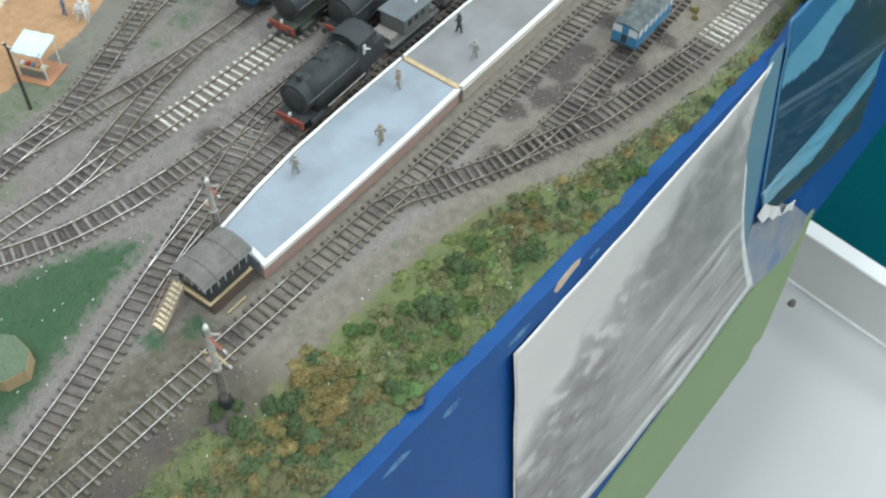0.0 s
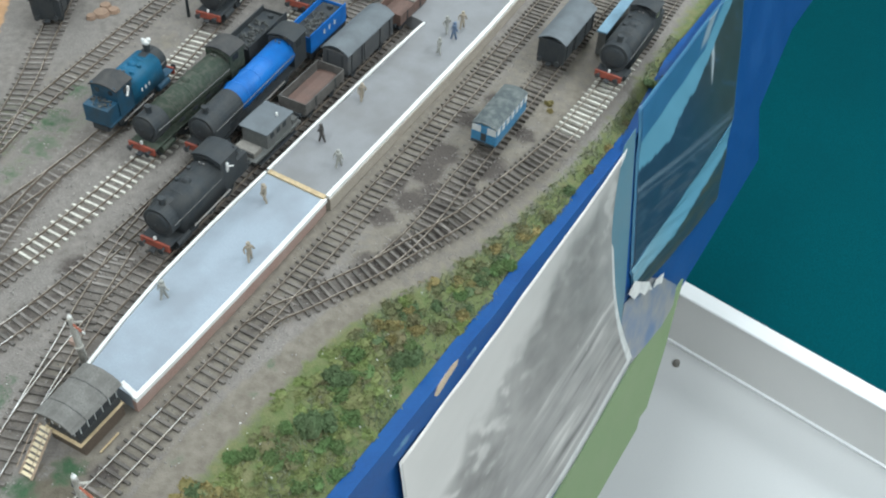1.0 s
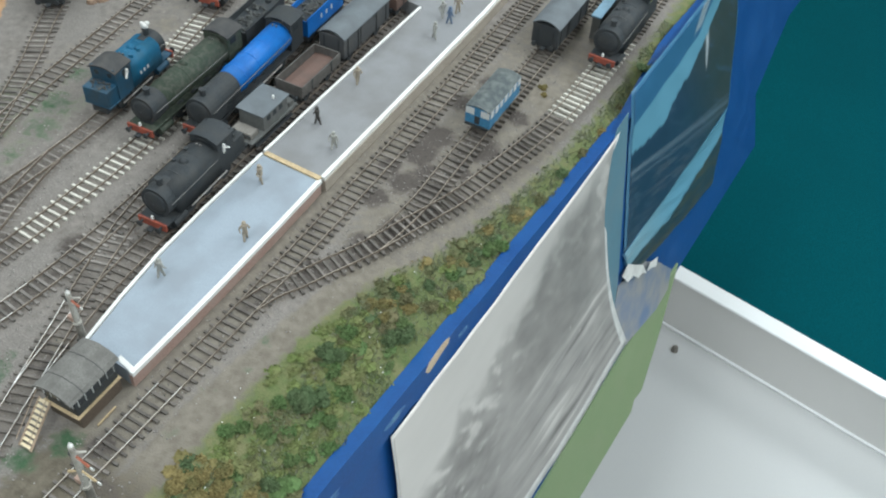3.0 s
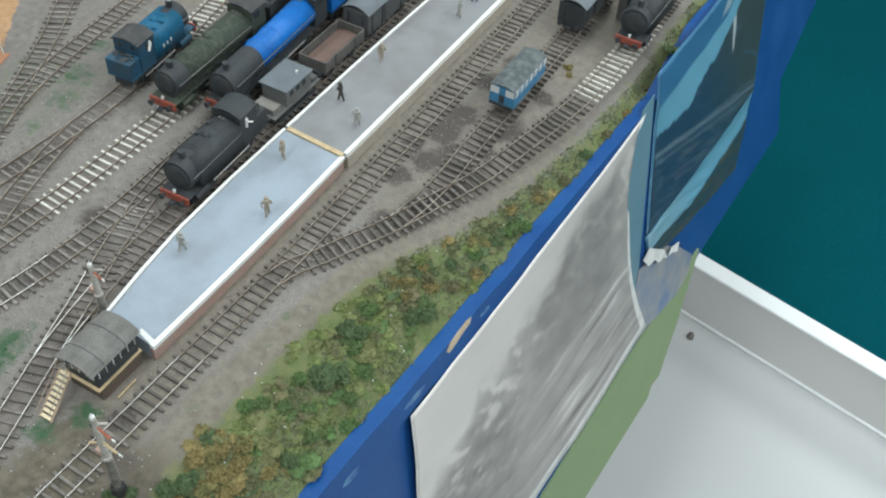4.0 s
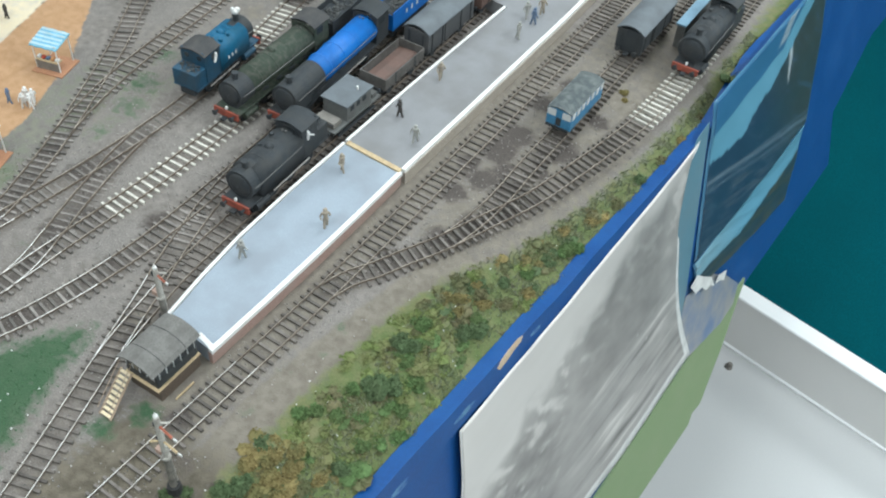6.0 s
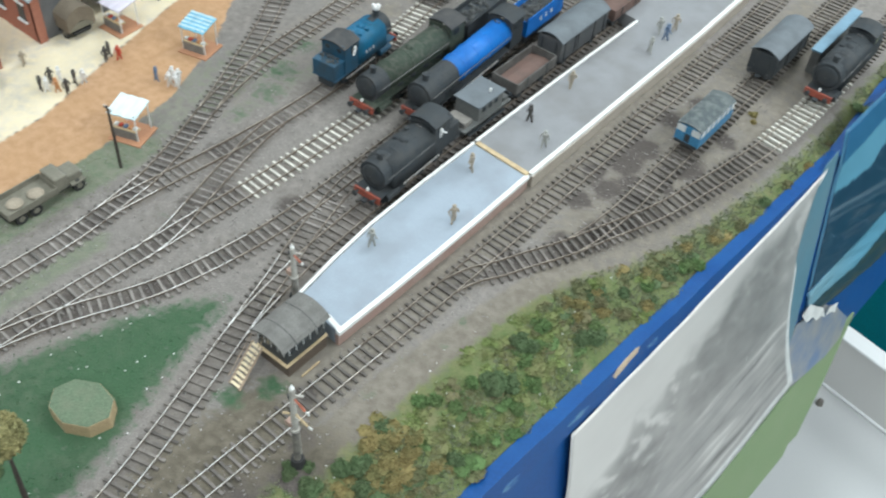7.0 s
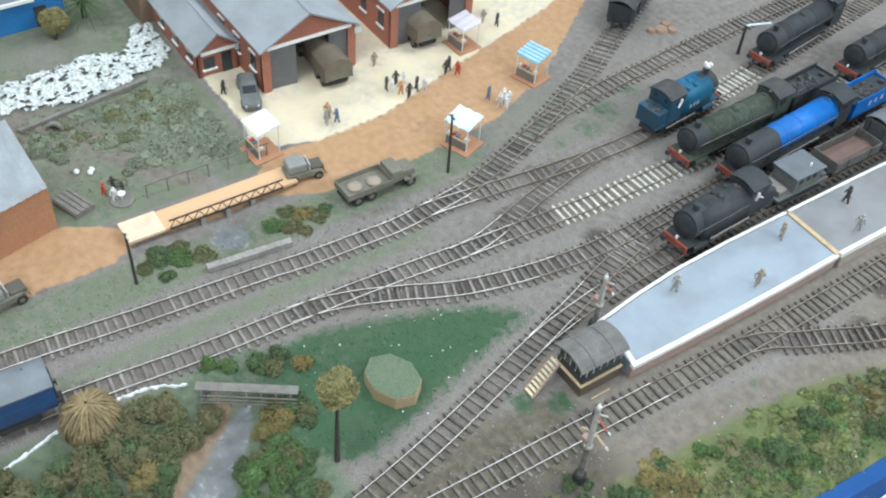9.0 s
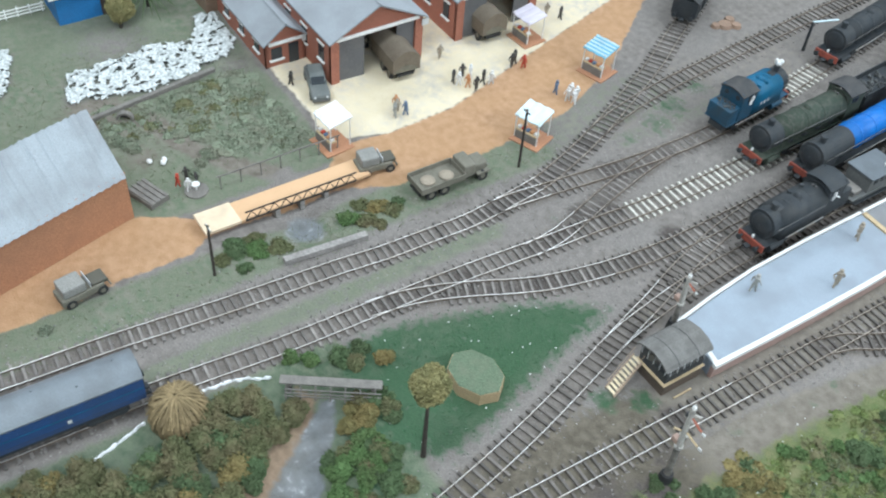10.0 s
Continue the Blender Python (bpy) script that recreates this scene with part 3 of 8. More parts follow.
def lay_track(key, over=(), pale=(), label="", skip=(), sunk=()):
    line = LINES[key]
    root = thing("track", pose(0, 0, 0), label or "worn steel rails on dark sleepers in grey ballast", "track", group="tracks", kind="structure")
    for side in (-1, 1):
        bm = bmesh.new()
        prof = [(-0.00034, 0.0016), (0.00034, 0.0016), (0.00036, RAIL_TOP - 0.0002), (0.00030, RAIL_TOP), (-0.00030, RAIL_TOP), (-0.00036, RAIL_TOP - 0.0002)]
        rings = []
        for i in range(0, len(line), 2):
            p = line[i]
            d = (line[min(i + 1, len(line) - 1)] - line[max(i - 1, 0)]).normalized()
            n = Vector((d.y, -d.x, 0))
            c = p + n * side * (GAUGE / 2 + 0.0006)
            rings.append([bm.verts.new(c + n * a + Vector((0, 0, z))) for a, z in prof])
        for ra, rb in zip(rings, rings[1:]):
            y = ra[0].co.y
            # Heads below about y 0.015 get the painted shine, the rest the dull steel.
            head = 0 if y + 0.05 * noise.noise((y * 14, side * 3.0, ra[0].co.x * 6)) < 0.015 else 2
            for i in range(6):
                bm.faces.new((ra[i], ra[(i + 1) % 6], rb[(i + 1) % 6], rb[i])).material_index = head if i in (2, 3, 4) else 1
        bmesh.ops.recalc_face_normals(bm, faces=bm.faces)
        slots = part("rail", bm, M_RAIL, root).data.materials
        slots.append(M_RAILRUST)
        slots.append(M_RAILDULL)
    s, prev = 0.0, line[0]
    rnd = random.Random(key)
    others = [p for k in over for p in LINES[k][::3]]
    for i in range(1, len(line)):
        s += (line[i] - prev).length
        prev = line[i]
        if s < 0.0078:
            continue
        s = 0.0
        p = line[i]
        if any((p - q).length_squared < 0.0121 ** 2 for q in others) or any(a < p.y < b for a, b in skip):
            continue
        d = (line[min(i + 2, len(line) - 1)] - line[i - 1]).normalized()
        m = M_SLEEPER_W if any(a < p.y < b for a, b in pale) else M_SLEEPER_G if p.x < -0.11 else M_SLEEPER
        ob = new("sleeper", sleeper_mesh(m))
        low = 0.0017 if any(a < p.y < b for a, b in sunk) else 0.0
        ob.matrix_basis = Matrix.Translation(p + Vector((rnd.uniform(-0.0003, 0.0003), 0, 0.0003 - low + rnd.uniform(-0.0004, 0.0002)))) @ Matrix.Rotation(math.atan2(-d.x, d.y) + rnd.uniform(-0.02, 0.02), 4, "Z")
        ob.parent = root
    return root


lay_track("platform_road")
lay_track("goods_loop", over=("platform_road",), pale=((0.486, 0.66),), label="curving goods line with a length of unpainted white sleepers", sunk=((0.28, 0.465),))
lay_track("goods_siding", over=("goods_loop",), sunk=((0.28, 0.60),))
lay_track("main_up")
lay_track("yard_a", over=("main_up",), pale=((0.345, 0.44),), sunk=((0.06, 0.25),))
lay_track("yard_b", pale=((0.072, 0.60),), label="yard track with unpainted white sleepers showing in ash ballast")
lay_track("crossover", over=("yard_b", "yard_a"), sunk=((0.0, 0.2),))
lay_track("yard_c", over=("yard_b",))
lay_track("bay_throat", over=("yard_c",))
lay_track("bay", over=("bay_throat",))
lay_track("back_road", over=("main_up",))


def nearest_track(x, y):
    return min((p.x - x) ** 2 + (p.y - y) ** 2 for l in LINES.values() for p in l[::6]) ** 0.5


# ---- platform ----
def strip_mesh(pts_a, pts_b, z0, z1):
    """A slab between two lines of the same number of points."""
    bm = bmesh.new()
    n = len(pts_a)
    rows = [[bm.verts.new((*p, z)) for p in pts] for pts, z in ((pts_a, z0), (pts_b, z0), (pts_b, z1), (pts_a, z1))]
    for i in range(n - 1):
        for k in range(4):
            a, b = rows[k], rows[(k + 1) % 4]
            bm.faces.new((a[i], a[i + 1], b[i + 1], b[i]))
    bm.faces.new([r[0] for r in rows])
    bm.faces.new([r[-1] for r in rows][::-1])
    bmesh.ops.recalc_face_normals(bm, faces=bm.faces)
    return bm


PLAT_Z = 0.018
platform = thing("platform", pose(0, 0, 0), "long station platform with white-painted edges, blue-grey near end and warm grey far end", "platform", kind="structure")
LEFT = [(-0.0555, 0.006), (-0.0625, 0.055), (-0.0680, 0.110), (-0.0700, 0.180), (-0.0700, 0.263)]
RIGHT = [(0.0, 0.0), (0.0015, 0.06), (0.0022, 0.12), (0.0022, 0.19), (0.0012, 0.261)]
LEFT2 = [(-0.070, 0.267), (-0.070, 0.36), (-0.069, 0.46), (-0.067, 0.565), (-0.115, 0.572), (-0.12, 0.70), (-0.13, 0.84), (-0.15, 0.98)]
RIGHT2 = [(0.0012, 0.265), (0.002, 0.36), (0.0025, 0.46), (0.003, 0.565), (0.003, 0.60), (0.001, 0.70), (-0.008, 0.82), (-0.024, 0.96)]
W = 0.0042


def shift(pts, dx):
    return [(x + dx, y) for x, y in pts]


part("near_deck", strip_mesh(shift(LEFT, W), shift(RIGHT, -W), 0.0, PLAT_Z - 0.0004), M_PLAT_A, platform, "blue-grey painted platform surface")
part("far_deck", strip_mesh(shift(LEFT2, W), shift(RIGHT2, -W), 0.0, PLAT_Z - 0.0004), M_PLAT_B, platform, "warm grey platform surface")
part("edge_strip", strip_mesh(shift(RIGHT, -W), RIGHT, 0.0138, PLAT_Z), M_WHITE, platform, "white edging slab")
part("edge_strip", strip_mesh(shift(RIGHT2, -W), RIGHT2, 0.0138, PLAT_Z), M_WHITE, platform, "white edging slab")
part("edge_strip", strip_mesh(LEFT, shift(LEFT, W * 0.7), 0.0138, PLAT_Z), M_WHITE, platform, "white edging slab")
part("edge_strip", strip_mesh(LEFT2[:4], shift(LEFT2[:4], W * 0.7), 0.0138, PLAT_Z), M_WHITE, platform, "white edging slab")
part("edge_strip", strip_mesh([(-0.020, 0.0045), (0.0, -0.0005)], [(-0.020, 0.009), (0.0, 0.0045)], 0.0138, PLAT_Z + 0.0002), M_WHITE, platform, "white edging slab")
part("brick_face", strip_mesh(shift(RIGHT, -W - 0.001), shift(RIGHT, -0.0015), -0.002, 0.0137), M_PLATBRICK, platform, "dull red brick platform face")
part("stone_face", strip_mesh(shift(RIGHT2, -W - 0.001), shift(RIGHT2, 0.001), -0.002, 0.0137), M_PLATSTONE, platform, "sandy stone platform face")
part("plank", strip_mesh([(-0.0655, 0.2615), (-0.001, 0.2585)], [(-0.0655, 0.2665), (-0.001, 0.2635)], PLAT_Z - 0.001, PLAT_Z + 0.0015), M_TEAK, platform, "pale timber joint strip across the platform")

# ---- front board with photographs ----
FA, FB, FC = 0.1598, 0.0651, -0.196
F_N = Vector((1, -FB, -FC)).normalized()


def face_pt(y, z, w=0.0):
    return Vector((FA + FB * y + FC * z, y, z)) + F_N * w


def face_sheet(outline, w0, w1, name, material, parent=None, label=""):
    """A board with the given outline (along, height) on the leaning front, between two depths."""
    bm = bmesh.new()
    a = [bm.verts.new(face_pt(y, z, w0)) for y, z in outline]
    b = [bm.verts.new(face_pt(y, z, w1)) for y, z in outline]
    bm.faces.new(a[::-1])
    bm.faces.new(b)
    n = len(a)
    for i in range(n):
        bm.faces.new((a[i], a[(i + 1) % n], b[(i + 1) % n], b[i]))
    bmesh.ops.recalc_face_normals(bm, faces=bm.faces)
    return link(name, bm, material, parent, label)


top_line = [(y, -0.021 + 0.0028 * noise.noise((y * 18, 0, 3)) + 0.0006 * noise.noise((y * 70, 2, 3)) + (0.0 if y < 0.56 else min(0.03, (y - 0.56) * 0.3))) for y in [-0.9 + 0.02 * i for i in range(121)]]
fascia = tagged(face_sheet(top_line + [(1.5, -0.2), (1.156, -0.197), (1.02, -0.262), (1.045, -0.372), (0.72, -0.384), (0.5, -0.41), (-0.9, -0.43)], -0.010, 0.0, "front_board", M_FASCIA),
                "blue-painted board along the front of the layout, chipped in places", "front board", kind="structure")
face_sheet([(y, z + 0.001) for y, z in top_line] + [(y, z - 0.024 + 0.003 * noise.noise((y * 40, 5, 1))) for y, z in reversed(top_line)], 0.0005, 0.005, "top_rail", M_FASCIA, fascia, "ragged blue-painted top strip")
face_sheet([(0.146, -0.026), (0.153, -0.021), (0.165, -0.019), (0.178, -0.018), (0.185, -0.020), (0.182, -0.024), (0.170, -0.026), (0.158, -0.029), (0.149, -0.030)], 0.005, 0.0056, "paint_chip", M_CHIP, fascia, "bare tan patch where blue paint has chipped")
# Added filler that keeps the shaded slot between the sheets bright blue.
face_sheet([(0.535, -0.046), (0.580, -0.046), (0.566, -0.240), (0.512, -0.240)], 0.0005, 0.0048, "upright_batten", M_FASCIA, fascia)
M_SCUFF = mat("scuffed_pale_blue", (0.10, 0.22, 0.36), 0.7, second=(0.03, 0.10, 0.28), stain=120, stain_vary=0.5)
for ya, za, ln, wd in ((0.098, -0.034, 0.030, 0.006), (0.012, -0.038, 0.022, 0.007), (-0.050, -0.036, 0.028, 0.006), (0.205, -0.031, 0.016, 0.004), (-0.150, -0.033, 0.030, 0.006)):
    outline = []
    for k in range(10):
        a = 2 * math.pi * k / 10
        q = 1 + 0.45 * noise.noise((k * 1.3, ya * 40, 2))
        outline.append((ya + ln * 0.5 * math.cos(a) * q, za + wd * 0.5 * math.sin(a) * q))
    face_sheet(outline, 0.005, 0.0053, "paint_scuff", M_SCUFF, fascia, "scuffed paler patch in the blue paint")
tagged(face_sheet([(-0.9, -0.500), (0.267, -0.398), (0.549, -0.374), (0.722, -0.366), (0.66, -0.45), (0.60, -0.512), (0.575, -0.507), (0.565, -0.522), (0.37, -0.527), (-0.9, -0.54)], -0.006, 0.003, "green_skirt", M_FASCIAGREEN),
       "pale green skirting board under the blue front", "skirt board", kind="structure")


def along(x, pts):
    """Height of a broken line at x."""
    for (xa, ya), (xb, yb) in zip(pts, pts[1:]):
        if x <= xb:
            return ya + (yb - ya) * (x - xa) / (xb - xa)
    return pts[-1][1]


def step(v, lo, hi):
    t = min(1.0, max(0.0, (v - lo) / (hi - lo)))
    return t * t * (3 - 2 * t)


def blend(a, b, k):
    return tuple(p + (q - p) * k for p, q in zip(a, b))


def grain(u, v, su, sv, z=0.0):
    return noise.noise((u * su, v * sv, z)) + 0.5 * noise.noise((u * su * 2.1, v * sv * 2.1, z + 7)) + 0.25 * noise.noise((u * su * 4.3, v * sv * 4.3, z + 13))


def grey_ink(u, v):
    """Black and white print: pale sky, a mountain side, a flat plain and a fan of tracks."""
    top = along(u, [(0.0, 0.56), (0.08, 0.64), (0.15, 0.71), (0.22, 0.75), (0.33, 0.76), (0.42, 0.84), (0.52, 0.85), (0.64, 0.91), (0.73, 0.95), (0.85, 0.95), (1.0, 0.98)])
    top += 0.035 * grain(u, 0.0, 9, 1) + 0.05 * grain(u, v, 10, 8, 2)
    sky = 0.60 - 0.10 * u + 0.05 * grain(u, v, 3, 7, 4)
    w = v + 0.16 * (u - 0.55) * (0.45 - v)
    fan = step(u, 0.30, 0.62) * step(0.56 - w, -0.02, 0.14)
    plain = step(u, 0.38, 0.52) * step(0.93 - u, 0, 0.10) * step(v, 0.42, 0.55)
    land = 0.335 - 0.085 * plain + 0.06 * grain(u, v + 0.3 * u, 11, 16, 5)
    snow = step(grain(u, v + 0.6 * u, 13, 19, 8), 0.0, 0.5) * step(v, top - 0.38, top - 0.05) * (1 - 0.65 * plain)
    land += 0.24 * snow
    rough = step(0.42 - u, 0.0, 0.16) * step(top - v, 0.03, 0.16)
    land += rough * (-0.085 + 0.10 * grain(u, v, 14, 17, 3) + 0.22 * step(grain(u, v + 0.5 * u, 22, 26, 9), 0.45, 0.85))
    lines = grain(u * 0.5, w, 5, 26, 1)
    land += fan * (0.12 * lines + 0.16 * step(lines, 0.30, 0.75) - 0.09 * step(-lines, 0.2, 0.7))
    land += 0.32 * step(grain(u, v + u * 0.4, 20, 34, 21), 0.88, 1.05)
    t = max(0.09, blend((land,), (sky,), step(v, top - 0.07, top + 0.05))[0])
    t *= 0.94
    return (t, t * 0.960, t * 0.915)


MOUNT_BLUE, SKY_BLUE = (0.035, 0.130, 0.255), (0.115, 0.30, 0.415)


def mountain_ink(u, v):
    """Blue print: a slip of sky over dark slopes with one snow gully and a pale valley floor."""
    ridge = along(u, [(0.0, 0.63), (0.15, 0.58), (0.27, 0.57), (0.37, 0.64), (0.50, 0.67), (0.61, 0.74), (0.72, 0.82), (0.85, 0.93), (1.0, 1.05)]) + 0.022 * grain(u, 0, 26, 1, 2)
    head = along(u, [(0.0, 0.80), (0.42, 0.82), (0.58, 0.84), (0.75, 1.0), (1.0, 1.2)])
    dark = blend((0.020, 0.046, 0.085), (0.040, 0.052, 0.050), step(u + 0.4 * v, 0.55, 1.05))
    dark = blend(dark, (0.050, 0.090, 0.135), 0.8 * step(grain(u, v + u, 8, 22, 3), 0.15, 0.8))
    way = v - (0.50 - 0.46 * u)
    dark = blend(dark, (0.11, 0.155, 0.20), 0.8 * math.exp(-(way / 0.018) ** 2) + 0.5 * math.exp(-((way + 0.055) / 0.012) ** 2) + 0.35 * math.exp(-((way - 0.05 * u) / 0.010) ** 2))
    dark = blend(dark, (0.075, 0.10, 0.13), 0.6 * step(-way, 0.03, 0.12) * step(grain(u, v + 0.46 * u, 5, 30, 6), -0.1, 0.5))
    gully = math.exp(-((u - 0.665 - 0.02 * (0.7 - v)) / (0.006 + 0.05 * max(0.0, v - 0.56))) ** 2) * step(v, 0.53, 0.60) * step(0.80 - v, 0, 0.04)
    dark = blend(dark, (0.42, 0.47, 0.50), gully)
    c = blend(dark, SKY_BLUE, step(v, ridge - 0.012, ridge + 0.012))
    c = blend(c, MOUNT_BLUE, step(v, head - 0.01, head + 0.01))
    return blend(c, (0.24, 0.32, 0.37), step(0.05 - abs(u - 0.60 - 0.6 * (v - 0.93)), 0.0, 0.02) * step(v, 0.86, 0.90))


def valley_ink(u, v):
    """Blue print: a long slip of pale sky over a dark hillside."""
    ridge = along(u, [(0.0, 0.40), (0.15, 0.46), (0.40, 0.42), (0.65, 0.56), (1.0, 0.68)]) + 0.05 * grain(u, 0, 14, 1, 5)
    dark = blend((0.030, 0.052, 0.070), (0.060, 0.066, 0.052), step(grain(u, v, 6, 8, 2), -0.2, 0.5))
    return blend(dark, blend(SKY_BLUE, (0.20, 0.36, 0.44), step(0.5 - u, 0, 0.5)), step(v, ridge - 0.03, ridge + 0.03))


def ink_mat(name, rough):
    m = bpy.data.materials.new(name)
    m.use_nodes = True
    N, L = m.node_tree.nodes, m.node_tree.links
    at = N.new("ShaderNodeAttribute")
    at.attribute_name = "ink"
    L.new(at.outputs["Color"], N["Principled BSDF"].inputs["Base Color"])
    N["Principled BSDF"].inputs["Roughness"].default_value = rough
    return m


def paper(name, corners, bow, w, ink, picture, border, label, border_w=(0.03, 0.03, 0.03, 0.03)):
    """A printed sheet with a border: corners (along, height) from the top, near end first; bow pulls its far edge in and lifts its middle off the board."""
    root = thing(name, pose(0, 0, 0), label, "photograph", group="photographs on the front board")
    (a, b, c, d) = corners
    e0, e1, e2, e3 = border_w

    def at(u, v, lift):
        y = (a[0] * (1 - u) + b[0] * u) * v + (d[0] * (1 - u) + c[0] * u) * (1 - v)
        z = (a[1] * (1 - u) + b[1] * u) * v + (d[1] * (1 - u) + c[1] * u) * (1 - v)
        y -= bow[0] * math.sin(math.pi * (1 - v) ** 0.85) * u ** 5
        ripple = 0.0022 * noise.noise((u * 3, v * 3, 1)) + 0.0010 * noise.noise((u * 9 + v * 5, v * 4, 3))
        return face_pt(y, z, w + lift + bow[1] * math.sin(math.pi * u) * (1.0 - 0.75 * v) + ripple)

    for nm, mt, box_uv, lift, nu, nv in (("border", border, (0.0, 1.0, 0.0, 1.0), 0.0, 32, 24), ("print", picture, (e0, 1 - e1, e2, 1 - e3), 0.0008, 150, 110)):
        verts, inks = [], []
        u0, u1, v0, v1 = box_uv
        for j in range(nv + 1):
            for i in range(nu + 1):
                u, v = u0 + (u1 - u0) * i / nu, v0 + (v1 - v0) * j / nv
                verts.append(at(u, v, lift))
                inks += [*(ink(i / nu, j / nv) if nm == "print" else (1, 1, 1)), 1]
        faces = [(j * (nu + 1) + i, j * (nu + 1) + i + 1, (j + 1) * (nu + 1) + i + 1, (j + 1) * (nu + 1) + i) for j in range(nv) for i in range(nu)]
        me = bpy.data.meshes.new(nm)
        me.from_pydata(verts, [], faces)
        me.attributes.new("ink", "FLOAT_COLOR", "POINT").data.foreach_set("color", inks)
        me.polygons.foreach_set("use_smooth", [True] * len(faces))
        me.materials.append(mt)
        ob = new(nm, me)
        ob.parent = root
        so = ob.modifiers.new("thickness", "SOLIDIFY")
        so.thickness, so.offset = 0.0004, -1
    return root


M_PAPER = mat("photo_paper_white", (0.72, 0.72, 0.70), 0.45, vary=0.03, bump=0)
M_MOUNT = mat("photo_mount_blue", (0.040, 0.150, 0.27), 0.35, second=(0.085, 0.22, 0.31), stain=30, vary=0.08, bump=0)
paper("landscape_photograph", [(0.088, -0.047), (0.526, -0.0210), (0.543, -0.357), (0.045, -0.358)], (0.044, 0.007), 0.006, grey_ink, ink_mat("grey_landscape_print", 0.40), M_PAPER,
      "large black and white landscape photograph curling off the blue board", (0.004, 0.030, 0.055, 0.006))
M_BLUEPRINT = ink_mat("blue_landscape_print", 0.28)
paper("landscape_photograph", [(0.553, 0.012), (0.885, 0.026), (0.875, -0.193), (0.533, -0.197)], (0.0, 0.003), 0.0064, mountain_ink, M_BLUEPRINT, M_MOUNT,
      "blue-tinted mountain landscape photograph on a blue mount", (0.022, 0.012, 0.006, 0.02))
paper("landscape_photograph", [(0.531, -0.199), (0.873, -0.195), (0.832, -0.300), (0.545, -0.250)], (0.0, 0.0025), 0.0064, valley_ink, M_BLUEPRINT, M_MOUNT,
      "narrow blue-tinted valley photograph under the mountain picture", (0.012, 0.012, 0.01, 0.01))
tagged(face_sheet([(0.548, -0.010), (0.537, -0.097), (0.519, -0.229), (0.505, -0.275), (0.470, -0.200), (0.470, -0.110), (0.500, -0.040), (0.520, -0.014)], 0.0051, 0.0057, "backing_sheet", mat("dull_teal", (0.105, 0.215, 0.275), 0.45, second=(0.165, 0.235, 0.265), stain=20, vary=0.08, bump=0)),
       "dull teal sheet beside the grey photograph", "paper sheet")
torn = thing("torn_paper_edge", pose(0, 0, 0), "torn white paper edge under the valley photograph", "torn paper")
for pts in ([(0.5196, -0.2226), (0.537, -0.216), (0.560, -0.236), (0.580, -0.252), (0.591, -0.275), (0.578, -0.264), (0.566, -0.263), (0.552, -0.247), (0.535, -0.244)], [(0.594, -0.274), (0.603, -0.267), (0.627, -0.276), (0.622, -0.289), (0.608, -0.279)]):
    face_sheet(pts, 0.0105, 0.0111, "paper_scrap", M_PAPER, torn)
# Added sheet whose grey stands in for the floor's reflection in the blue board.
sheen = tagged(face_sheet([(0.520, -0.240), (0.597, -0.262), (0.640, -0.296), (0.690, -0.350), (0.680, -0.380), (0.640, -0.384), (0.540, -0.362), (0.506, -0.276)], 0.0045, 0.0052, "faded_sheet", mat("painted_floor_sheen", (0.29, 0.285, 0.285), 0.4, second=(0.13, 0.20, 0.33), stain=26, stain_vary=0.5, vary=0.08, bump=0.0)),
               "grey-blue sheet on the front board coloured as floor sheen", "paper sheet")

# ---- the room ----
CREASE = ((0.228, 1.262), (0.704, 1.175))
du = Vector((CREASE[1][0] - CREASE[0][0], CREASE[1][1] - CREASE[0][1], 0)).normalized()
dn = Vector((-du.y, du.x, 0))
c0 = Vector((CREASE[0][0], CREASE[0][1], 0)) - du * 3.6


def room_slab(name, along0, along1, back0, back1, z0, z1, material, label, category):
    bm = bmesh.new()
    pts = [c0 + du * a + dn * b for a, b in ((along0, back0), (along1, back0), (along1, back1), (along0, back1))]
    lo = [bm.verts.new((p.x, p.y, z0)) for p in pts]
    hi = [bm.verts.new((p.x, p.y, z1)) for p in pts]
    bm.faces.new(lo[::-1])
    bm.faces.new(hi)
    for i in range(4):
        bm.faces.new((lo[i], lo[(i + 1) % 4], hi[(i + 1) % 4], hi[i]))
    if name == "step_nosing":
        bmesh.ops.bevel(bm, geom=list(bm.edges), offset=0.0015, segments=2, affect="EDGES")
    return tagged(link(name, bm, material), label, category, kind="structure")


room_slab("floor", -1.6, 9.0, -6.4, 0.02, FLOOR_Z - 0.1, FLOOR_Z, M_VINYL, "glossy grey-white vinyl floor", "floor")
room_slab("step_riser", -1.6, 9.0, 0.0, 0.03, FLOOR_Z + 0.0005, -0.950, M_RISER, "plain grey vertical riser of the floor step", "step riser")
room_slab("floor_trim", -1.6, 9.0, -0.007, -0.0005, FLOOR_Z + 0.0005, FLOOR_Z + 0.006, M_NOSING, "thin white bead at the foot of the step", "trim")
room_slab("step_nosing", -1.6, 9.0, -0.006, 0.036, -0.9495, -0.943, M_NOSING, "white edging strip on the step", "step edging")
room_slab("carpet", -1.6, 9.0, 0.0365, 5.6, -1.0, -0.945, M_CARPET, "dark teal carpet on the raised floor", "carpet")
k0 = Vector((0.276, 1.198, FLOOR_Z))
bm = cyl(k0, k0 + Vector((0, 0, 0.010)), 0.008, 0.006, 14)
ball(k0 + Vector((0, 0, 0.010)), 0.007, 12, bm)
tagged(link("door_stop", bm, M_WOODGREY), "small dark rubber stop on the vinyl floor", "door stop")


